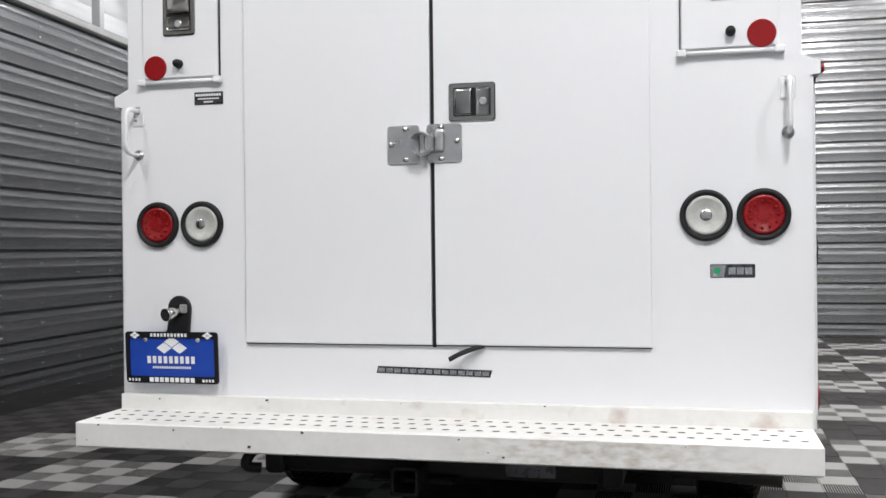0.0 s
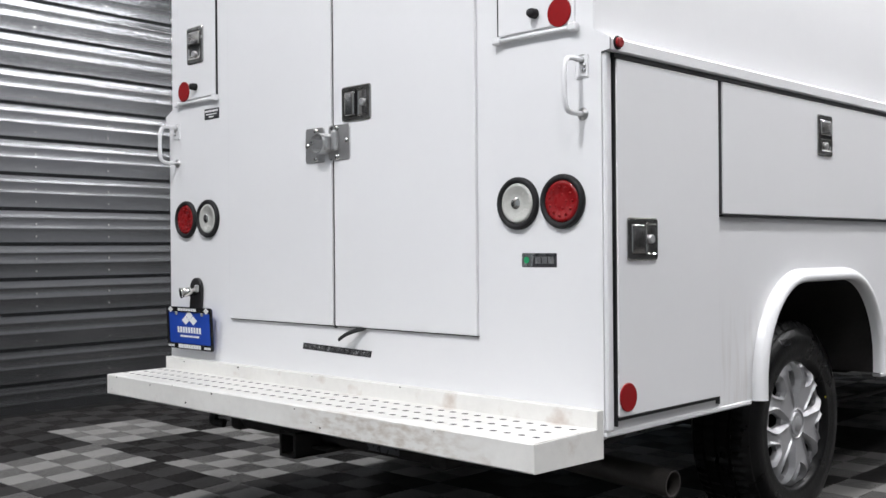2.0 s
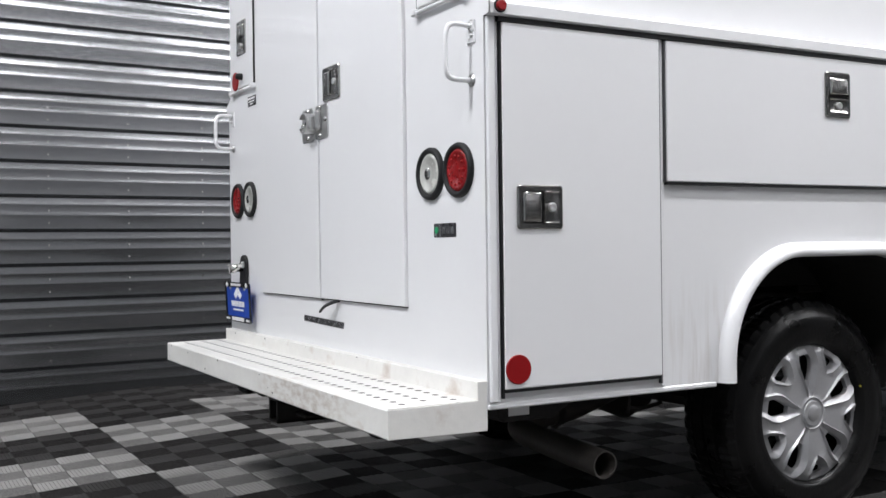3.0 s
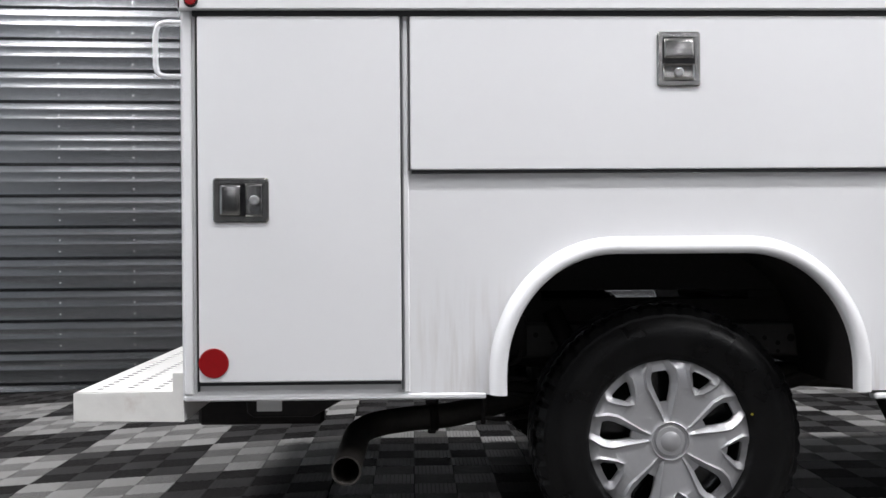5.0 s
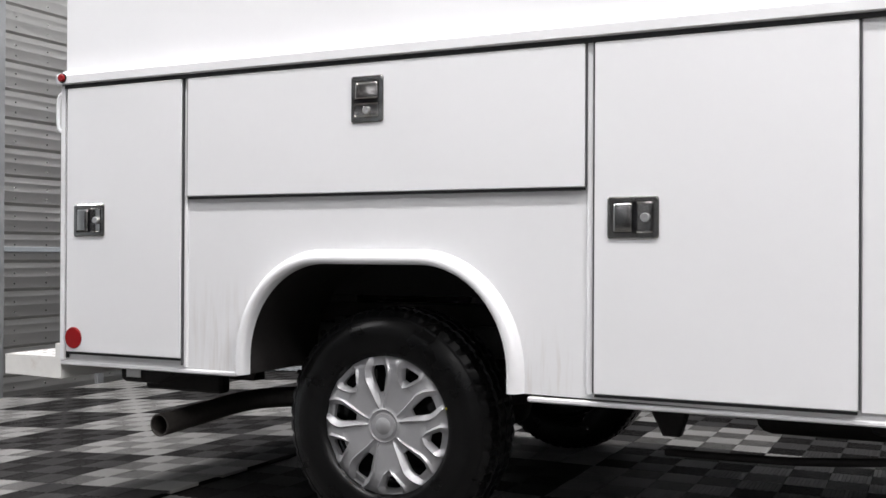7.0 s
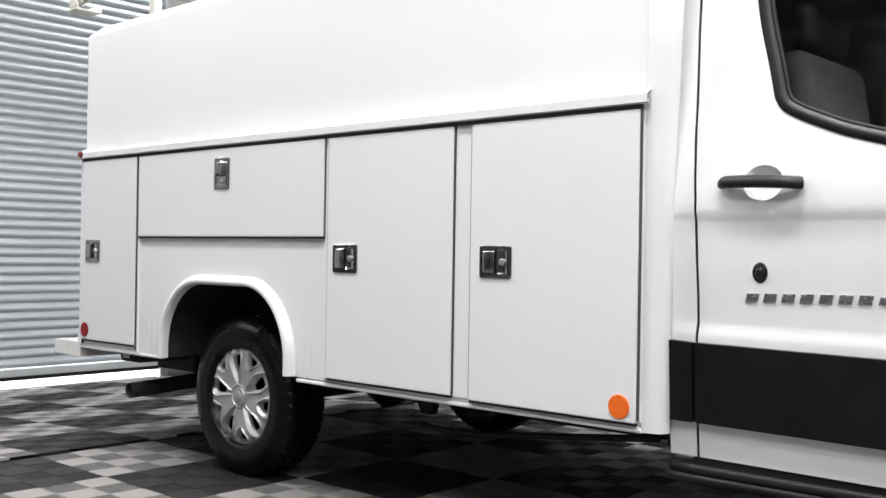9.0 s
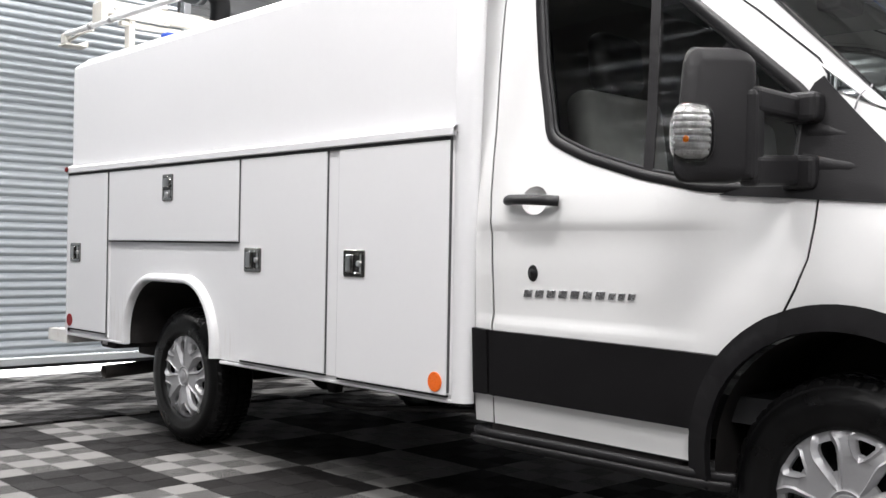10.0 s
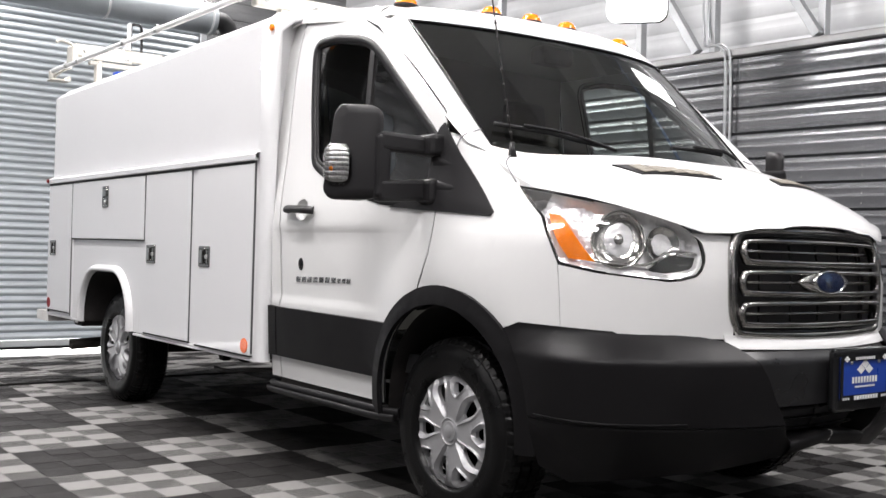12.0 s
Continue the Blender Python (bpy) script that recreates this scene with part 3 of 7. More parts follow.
def latch(parent, place, ca, cb, upright=False, name="latch"):
    """A recessed paddle latch of polished steel: plate, pan, paddle and lock."""
    w, h = (0.054, 0.068) if upright else (0.068, 0.0545)
    p = lambda a, b, d: place(ca + a, cb + b, d)
    bm = bmesh.new()
    o = round_rect(-w, w, -h, h, 0.008, 3)
    i = round_rect(-w + 0.013, w - 0.013, -h + 0.013, h - 0.013, 0.006, 3)
    n = len(o)
    rings = []
    for ring, d in ((o, 0.0), (o, 0.003), (round_rect(-w + .003, w - .003, -h + .003, h - .003, .007, 3), 0.0055), (i, 0.0055), (i, 0.001)):
        rings.append([bm.verts.new(p(a, b, d)) for a, b in ring])
    for a, b in zip(rings, rings[1:]):
        for k in range(n):
            bm.faces.new((a[k], a[(k + 1) % n], b[(k + 1) % n], b[k]))
    bm.faces.new(rings[-1])
    bmesh.ops.recalc_face_normals(bm, faces=bm.faces)
    plate = part("latch_plate", bm, LATCHM, parent, "polished steel latch plate")
    # (u, v): v runs from the paddle's hinge to the lock
    L = (h if upright else w) - 0.0145
    W = (w if upright else h) - 0.0145
    pq = (lambda u, v, d: p(u, -v, d)) if upright else (lambda u, v, d: p(v, u, d))
    bm = bmesh.new()
    prism(bm, round_rect(-W, W, -L, L, 0.005, 3), 0.0015, lambda a, b, d: pq(a, b, 0.0012 + d))
    part("latch_slot", bm, GLOSSB, plate, "dark slot behind the paddle")
    bm = bmesh.new()
    rows = []
    for v, d in ((0.20 * L, 0.003), (0.23 * L, 0.0062), (0.30 * L, 0.0045), (0.80 * L, 0.0042), (0.93 * L, 0.0062), (0.985 * L, 0.0072)):
        rows.append([pq(u, v, d + e) for u, e in ((-W * 0.985, 0.003), (-W * 0.90, 0.0), (0.0, 0.0), (W * 0.90, 0.0), (W * 0.985, 0.003))])
    part("lock_plate", loft(rows), LATCHM, plate, "steel lock plate", thick=0.001)
    rows = []
    for v, d in ((-0.97 * L, 0.0035), (-0.93 * L, 0.0085), (-0.80 * L, 0.0105), (-0.30 * L, 0.0110), (-0.10 * L, 0.0122), (-0.04 * L, 0.0112), (-0.01 * L, 0.0070), (-0.02 * L, 0.0035)):
        rows.append([pq(u, v, d + e) for u, e in ((-W * 0.93, -0.005), (-W * 0.90, -0.001), (-W * 0.80, 0.0), (0.0, 0.0005), (W * 0.80, 0.0), (W * 0.90, -0.001), (W * 0.93, -0.005))])
    part("paddle", loft(rows), LATCHM, plate, "steel paddle")
    bm = bmesh.new()
    spin(bm, [(0.0115, 0.0045), (0.0115, 0.010), (0.0098, 0.0118), (0.0075, 0.0112), (0.0, 0.0112)], 20, lambda a, b, d: pq(a, 0.62 * L + b, d))
    part("lock", bm, GALV, plate, "round lock")


def bars(parent, place, a0, a1, b0, b1, n, material, name="marking", d=0.001, fill=0.72, label="unreadable marking"):
    """A row of plain bars where small writing stands."""
    bm = bmesh.new()
    w = (a1 - a0) / n
    for k in range(n):
        prism(bm, [(a0 + k * w, b0), (a0 + (k + fill) * w, b0), (a0 + (k + fill) * w, b1), (a0 + k * w, b1)], 0.0012, lambda a, b, e: place(a, b, d + e))
    return part(name, bm, material, parent, label)


def spot(name, parent, place, ca, cb, r, material, label, d0=0.0, d=0.004):
    bm = bmesh.new()
    prism(bm, disc(ca, cb, r, 40), d, lambda a, b, e: place(a, b, d0 + e), 0.0015)
    return part(name, bm, material, parent, label)


def arch_line(grow, n=10):
    """The wheel opening from the rear foot over the top to the front foot; grow widens it."""
    w0, top, foot = 0.440 + grow, 0.834 + grow, 0.484
    flat = 0.165
    pts = [(ARCH_Y - w0, foot)]
    for k in range(n + 1):
        t = radians(180 - 90 * k / n)
        pts.append((ARCH_Y - flat + (w0 - flat) * math.cos(t), 0.534 + (top - 0.534) * math.sin(t)))
    for k in range(n + 1):
        t = radians(90 - 90 * k / n)
        pts.append((ARCH_Y + flat + (w0 - flat) * math.cos(t), 0.534 + (top - 0.534) * math.sin(t)))
    pts.append((ARCH_Y + w0, foot))
    return pts


DOOR_T = FACE - BW - 0.002


def body_side(s):
    P = side(s)
    foot = 0.487
    # frame sheet with the wheel opening
    outline = [(0.0, foot)] + arch_line(0.0) + [(3.30, 0.468), (3.30, 1.43), (0.0, 1.43)]
    part("side_panel", sheet(outline, lambda u, v: P(u, v, 0.0)), PANELW, truck, thick=0.004)
    # rounded lip round the wheel opening
    prof = ((0.040, 0.001), (0.038, 0.009), (0.033, 0.022), (0.025, 0.032), (0.014, 0.037), (0.004, 0.036), (-0.002, 0.030), (-0.004, 0.018), (-0.004, -0.004))
    bm = loft([[P(a, b, d) for a, b in arch_line(g, 16)] for g, d in prof])
    part("arch_lip", bm, WHITE, truck, "rounded white wheel arch lip")
    # bottom flange
    for y0, y1, z in ((0.0, 0.745, 0.474), (1.72, 3.30, 0.462)):
        bm = bmesh.new()
        box(bm, s * (BW - 0.03), s * (BW + 0.006), y0, y1, z, z + 0.015, 0.004)
        part("bottom_flange", bm, WHITE, truck)
    # ledge over the doors
    bm = bmesh.new()
    prof = [(0.985, 1.484), (1.000, 1.479), (1.030, 1.470), (1.041, 1.462), (1.041, 1.436), (1.034, 1.4315), (1.028, 1.4315), (1.028, 1.446), (0.985, 1.446)]
    t = loft([[(s * x, y, z) for x, z in prof] for y in (-0.002, 0.02, 3.30, 3.318)], close=True)
    t.normal_update()
    part("drip_ledge", t, WHITE, truck, "white ledge above the side doors").data.set_sharp_from_angle(angle=radians(50))
    spot("side_marker", truck, lambda a, b, d: (s * (1.041 + d), a, b), 0.03, 1.454, 0.017, RUBBER, "small red marker lamp", d=0.004)
    spot("side_marker_lens", truck, lambda a, b, d: (s * (1.041 + d), a, b), 0.03, 1.454, 0.013, REDL, "red marker lens", d0=0.004, d=0.008)
    # corner post and door posts
    for y0, y1, d in ((0.004, 0.026, 0.012), (0.028, 0.036, 0.007), (0.5412, 0.5566, 0.009), (1.8876, 1.9072, 0.010), (2.5588, 2.6330, 0.010), (3.290, 3.299, 0.006)):
        bm = bmesh.new()
        box(bm, s * (BW - 0.002), s * (BW + d), y0, y1, 0.492 if y0 < 0.7 or y0 > 1.7 else 1.0, 1.4335, 0.003)
        part("door_post", bm, WHITE, truck, "white post beside a door")
    # strips in the door gaps, coloured as the shade there
    for y in (0.0385, 0.5385, 0.5585, 1.8865, 1.9085, 2.5565, 2.6345, 3.2895):
        bm = bmesh.new()
        box(bm, s * (BW + 0.001), s * (BW + 0.0145), y - 0.002, y + 0.002, 0.50 if y > 1.9 or y < 0.54 else 1.04, 1.432)
        part("door_seal", bm, RUBBER if y < 0.1 else GAPTONE, truck, "strip in a door gap, toned as its shade")
    bm = bmesh.new()
    box(bm, s * (BW + 0.002), s * (BW + 0.020), 0.03, 3.285, 1.4195, 1.4345)
    part("seal", bm, RUBBER, truck, "black seal under the ledge")
    # doors
    for y0, y1, z0, z1, kind in ((0.041, 0.536, 0.522, 1.4185, "tall"), (0.561, 1.884, 1.040, 1.4185, "flap"), (1.911, 2.554, 0.497, 1.4185, "tall"), (2.637, 3.287, 0.491, 1.4185, "tall")):
        bm = bmesh.new()
        prism(bm, round_rect(y0, y1, z0, z1, 0.004, 2), DOOR_T, lambda a, b, d: P(a, b, 0.002 + d), 0.003, 2)
        d = part("compartment_door", bm, WHITE, truck, "white flap door" if kind == "flap" else "tall white compartment door")
        Q = lambda a, b, e: P(a, b, DOOR_T + 0.002 + e)
        if kind == "flap":
            latch(d, Q, 1.225, 1.311, True)
        else:
            latch(d, Q, {0.041: 0.146, 1.911: 2.015, 2.637: 2.749}[y0], 0.968 if y0 < 1 else 0.958)
        if y0 < 0.1:
            spot("reflector", d, Q, 0.077, 0.570, 0.0365, REDREF, "round red reflector")
        if y0 > 2.6:
            spot("reflector", d, Q, 3.231, 0.536, 0.0365, ORANGE, "round orange reflector")
        # black strip in place of the shade in the gap below the door
        bm = bmesh.new()
        box(bm, s * (BW + 0.001), s * (BW + 0.016), y0 + 0.002, y1 - 0.002, z0 - 0.008, z0 - 0.001)
        part("shadow_seal", bm, RUBBER, d, "black strip for the shade along the foot")
    # upper shell
    prof = [(SHELL_X, 1.462), (SHELL_X, 2.060), (SHELL_X - 0.012, 2.074), (SHELL_X - 0.085, 2.128), (SHELL_X - 0.105, ROOF_Z)]
    t = loft([[(s * x, y, z + (0.03 * y / 3.3 if z > 1.6 else 0)) for x, z in prof] for y in (0.0, 3.302)])
    for f in t.faces:
        f.smooth = False
    part("upper_side", t, WHITE, truck, "smooth white upper side", thick=0.004)
    # wheel house and inner sheet
    bm = loft([[(s * x, a, b) for x in (BW - 0.004, 0.62)] for a, b in arch_line(0.004)])
    part("wheel_house", bm, CHASSIS, truck, "black wheel house", thick=0.004)
    bm = bmesh.new()
    box(bm, *sorted((s * 0.60, s * 0.617)), 0.72, 1.74, 0.722, 0.86, 0.002)
    part("inner_panel", bm, CHASSIS, truck, "black inner panel")


for s in (1, -1):
    body_side(s)
bm = bmesh.new()
box(bm, -SHELL_X + 0.1, SHELL_X - 0.1, 0.0, 3.302, ROOF_Z - 0.02, ROOF_Z + 0.003, 0.002)
for v in bm.verts:
    v.co.z += 0.03 * v.co.y / 3.3
part("body_roof", bm, WHITE, truck)
# moulded front bulkhead: a wall with a rounded collar that reaches round the cab's rear
CAP = [(1.014, 0.466), (1.014, 1.1), (1.014, 1.6), (1.014, 2.085), (0.945, 2.150), (0.86, 2.176), (0.0, 2.182)]
bm = bmesh.new()
prism(bm, [(-x, z) for x, z in CAP[:-1]] + [(x, z) for x, z in CAP[::-1]], 0.008, lambda a, b, d: (a, 3.3025 - 0.008 + d, b), 0.002)
part("bulkhead", bm, WHITE, truck, "white front bulkhead of the body")


def collar_row(inset_, fwd):
    row = [(x - inset_ * (1 if x > 0.5 else 0), 3.3027 + fwd * (0.062 + 0.040 * smoothstep(z, 1.0, 2.05)), z - inset_ * 0.8 * smoothstep(z, 1.95, 2.15)) for x, z in CAP]
    return row + [(-x, y, z) for x, y, z in row[-2::-1]]


part("bulkhead_collar", loft([collar_row(i, f) for i, f in ((0.0, 0.0), (0.0, 0.25), (0.004, 0.55), (0.012, 0.80), (0.026, 0.95), (0.045, 1.0), (0.056, 0.96), (0.060, 0.80), (0.060, 0.0))]), WHITE, truck, "rounded white collar of the bulkhead")
for s in (1, -1):
    spot("clearance_marker", truck, lambda a, b, d: (s * (1.002 + d), a, b), 3.385, 2.062, 0.015, AMBER, "small amber marker", d=0.014)
# body floor between the wheel houses
bm = bmesh.new()
box(bm, -0.598, 0.598, 0.02, 3.30, 0.724, 0.762)
part("body_floor", bm, CHASSIS, truck)
for sx, top in ((1, 0.692), (-1, 0.638)):
    bm = bmesh.new()
    box(bm, sx * 0.46 - 0.035, sx * 0.46 + 0.035, 0.03, 3.28, 0.621, top, 0.004)
    part("sub_rail", bm, CHASSIS, truck)
for y0, y1 in ((0.70, 0.935), (1.535, 1.78)):
    bm = bmesh.new()
    box(bm, -0.60, 0.60, y0, y1, 0.694, 0.722, 0.004)
    part("cross_member", bm, CHASSIS, truck)
for y0, y1, z0 in ((0.02, 0.70, 0.484), (1.76, 3.31, 0.472)):
    bm = bmesh.new()
    box(bm, -1.0, 1.0, y0, y1, z0, 0.50)
    part("compartment_floor", bm, CHASSIS, truck)

# ---- rear of the body
outline = [(-1.014, 0.478), (1.014, 0.478), (1.014, 1.432), (1.041, 1.436), (1.041, 1.466), (1.0, 1.486), (SHELL_X, 1.49), (SHELL_X, 2.06), (0.90, 2.128), (0.88, ROOF_Z),
           (-0.88, ROOF_Z), (-0.90, 2.128), (-SHELL_X, 2.06), (-SHELL_X, 1.49), (-1.0, 1.486), (-1.041, 1.466), (-1.041, 1.436), (-1.014, 1.432)]
bm = sheet(outline, lambda u, v: rear(u, v, 0.0))
for f in bm.faces:
    f.smooth = False
part("rear_panel", bm, WHITE, truck, "flat white rear panel", thick=0.004)
bm = bmesh.new()
for x0, x1, z0, z1 in ((-0.020, -0.0105, 0.70, 2.0), (-0.600, 0.599, 0.7035, 0.7055)):
    box(bm, x0, x1, -0.008, -0.002, z0, z1)
part("door_seal", bm, RUBBER, truck, "black rear door seals")
for x0, x1 in ((-0.600, -0.0215), (-0.0095, 0.599)):
    bm = bmesh.new()
    prism(bm, round_rect(x0, x1, 0.707, 2.02, 0.003, 2), 0.011, lambda a, b, d: rear(a, b, 0.003 + d), 0.003, 2)
    d = part("rear_door", bm, WHITE, truck, "tall white rear door")
    if x0 > -0.1:
        latch(d, lambda a, b, e: rear(a, b, 0.014 + e), 0.104, 1.400)
# puck lock hasp across both doors
hasp = part("hasp", prism(bmesh.new(), round_rect(-0.148, -0.052, 1.228, 1.340, 0.010, 3), 0.004, lambda a, b, d: rear(a, b, 0.0145 + d), 0.0015), GALV, truck, "galvanised lock hasp on two plates")
part("hasp_plate", prism(bmesh.new(), round_rect(-0.030, 0.073, 1.230, 1.341, 0.010, 3), 0.004, lambda a, b, d: rear(a, b, 0.0145 + d), 0.0015), GALV, hasp)
bm = bmesh.new()
pts = [(0.034 * math.cos(radians(a)), 0.034 * math.sin(radians(a))) for a in range(-150, 151, 20)]
for k, (a, b) in enumerate(pts[:-1]):
    c, d = pts[k + 1]
    prism(bm, [(a - .042, b + 1.284), (c - .042, d + 1.284), (c * .86 - .042, d * .86 + 1.284), (a * .86 - .042, b * .86 + 1.284)], 0.040, lambda a, b, d: rear(a, b, 0.018 + d))
part("shroud", bm, GALV, hasp, "round steel lock shroud")
bm = bmesh.new()
box(bm, -0.030, -0.004, -0.050, -0.018, 1.262, 1.306, 0.004)
box(bm, -0.004, 0.024, -0.034, -0.018, 1.258, 1.325, 0.008, 2)
part("staple", bm, GALV, hasp, "steel staple")
for x, z in ((-0.092, 1.329), (-0.136, 1.284), (-0.092, 1.240), (0.014, 1.330), (0.060, 1.290), (0.014, 1.240)):
    bm = bmesh.new()
    spin(bm, [(0.0, 0.006), (0.006, 0.0052), (0.0095, 0.002), (0.0098, 0.0)], 14, lambda a, b, h: rear(x + a, z + b, 0.0185 + h))
    part("rivet", bm, CHROME, hasp)
# top corner lockers with hinge rods
for s in (1, -1):
    x0, x1 = sorted((s * 0.684, s * 0.938))
    bm = bmesh.new()
    prism(bm, round_rect(x0, x1, 1.516, 2.02, 0.004, 2), 0.009, lambda a, b, d: rear(a, b, 0.002 + d), 0.003, 2)
    d = part("locker_door", bm, WHITE, truck, "narrow white upper locker door")
    bm = bmesh.new()
    rod(bm, (x0 - 0.004, -0.013, 1.503), (x1 + 0.004, -0.013, 1.503), 0.0065, 10)
    for x in (x0, x1):
        box(bm, x - 0.013, x + 0.013, -0.024, -0.001, 1.493, 1.514, 0.004)
    part("hinge_rod", bm, WHITE, d, "white hinge rod")
    Q = lambda a, b, e: rear(a, b, 0.011 + e)
    spot("reflector", d, Q, s * 0.893, 1.548, 0.0375, REDREF, "round red reflector")
    bm = bmesh.new()
    spin(bm, [(0.0135, 0.0), (0.013, 0.016), (0.0105, 0.024), (0.0, 0.025)], 18, lambda a, b, h: Q(s * 0.813 + a, 1.557 + b, h))
    part("rubber_stop", bm, RUBBER, d, "black rubber stop")
    latch(d, Q, s * 0.812, 1.712, True)
    bm = bmesh.new()
    box(bm, *sorted((s * 0.682, s * 0.6795)), -0.009, -0.002, 1.516, 2.02)
    part("seal", bm, RUBBER, d)
bm = bmesh.new()
box(bm, -0.767, -0.672, -0.0035, -0.002, 1.430, 1.469)
d = part("maker_label", bm, BADGE, truck, "small black maker's label")
bars(d, lambda a, b, e: rear(a, b, 0.0035 + e), -0.762, -0.676, 1.456, 1.463, 10, INKW)
bars(d, lambda a, b, e: rear(a, b, 0.0035 + e), -0.755, -0.683, 1.446, 1.450, 12, INKW)
bars(d, lambda a, b, e: rear(a, b, 0.0035 + e), -0.735, -0.703, 1.436, 1.441, 6, INKW)
# lamps
for s in (1, -1):
    for x, m, lab in ((0.745, CLEARL, "clear reversing lamp"), (0.894, REDL, "red tail lamp")):
        R = lambda a, b, h: rear(s * x + a, 1.066 + b, h)
        bm = spin(bmesh.new(), [(0.070, 0.0), (0.070, 0.010), (0.066, 0.016), (0.060, 0.016), (0.055, 0.012), (0.053, 0.004)], 44, R)
        d = part("tail_lamp", bm, RUBBER, truck, lab + " in a black rubber ring")
        bm = spin(bmesh.new(), [(0.0545, 0.006), (0.053, 0.011), (0.045, 0.0135), (0.044, 0.0125), (0.030, 0.0145), (0.029, 0.0135), (0.015, 0.0155), (0.0, 0.016)], 44, R)
        part("lens", bm, m, d, lab.replace("lamp", "lens"))
        if m is CLEARL:
            bm = spin(bmesh.new(), [(0.016, 0.0158), (0.014, 0.0172), (0.0, 0.0185)], 20, R)
            part("bulb", bm, CHROME, d, "bright bulb behind the lens")
        else:
            for k in range(16):
                t = 2 * math.pi * k / (11 if k < 11 else 5)
                r = 0.036 if k < 11 else 0.018
                bm = spin(bmesh.new(), [(0.0042, 0.0135), (0.003, 0.0162), (0.0, 0.017)], 10, lambda a, b, h: R(r * math.cos(t) + a, r * math.sin(t) + b, h))
                part("diode", bm, REDREF, d)
# badges as plain shapes
bm = prism(bmesh.new(), round_rect(0.754, 0.871, 0.897, 0.934, 0.003, 2), 0.003, rear, 0.001)
d = part("badge", bm, BADGE, truck, "small dark badge with a silver and green end")
part("badge_end", prism(bmesh.new(), [(0.756, 0.899), (0.790, 0.899), (0.796, 0.932), (0.756, 0.932)], 0.0012, lambda a, b, e: rear(a, b, 0.003 + e)), BADGES, d)
part("badge_mark", prism(bmesh.new(), disc(0.772, 0.916, 0.009, 16), 0.001, lambda a, b, e: rear(a, b, 0.0045 + e)), GREEN, d)
bars(d, lambda a, b, e: rear(a, b, 0.003 + e), 0.802, 0.866, 0.906, 0.925, 3, BADGES, fill=0.86)
bm = prism(bmesh.new(), [(-0.193, 0.622), (0.146, 0.615), (0.152, 0.636), (-0.188, 0.643)], 0.003, rear, 0.001)
d = part("badge", bm, BADGE, truck, "long dark badge with silver marks")
bars(d, lambda a, b, e: rear(a, b - 0.02 * (a + 0.19), 0.003 + e), -0.186, 0.148, 0.6265, 0.6385, 14, BADGES, fill=0.82)
# grab handles
for s in (1, -1):
    hx = s * 0.958
    bm = bmesh.new()
    pipe(bm, [(hx, -0.002, 1.417), (hx, -0.055, 1.418), (hx, -0.074, 1.40), (hx, -0.077, 1.35), (hx, -0.074, 1.30), (hx, -0.055, 1.284), (hx, -0.002, 1.283)], 0.0068, 10, 6)
    d = part("grab_handle", bm, WHITE, truck, "white bent grab handle")
    bm = bmesh.new()
    box(bm, hx - 0.022, hx + 0.020, -0.006, -0.001, 1.372, 1.432, 0.004)
    part("bracket", bm, WHITE, d)
    for z in (1.417, 1.283):
        bm = spin(bmesh.new(), [(0.017, 0.0), (0.016, 0.004), (0.009, 0.005), (0.009, 0.010)], 14, lambda a, b, h: rear(hx + a, z + b, 0.001 + h))
        part("fixing_washer", bm, GALV, d)
    for z in (1.392, 1.405):
        bm = spin(bmesh.new(), [(0.006, 0.0), (0.005, 0.004), (0.0, 0.005)], 10, lambda a, b, h: rear(hx + s * 0.008 + a, z + b, 0.006 + h))
        part("screw", bm, GALV, d)
# number plate, its bracket and lamp


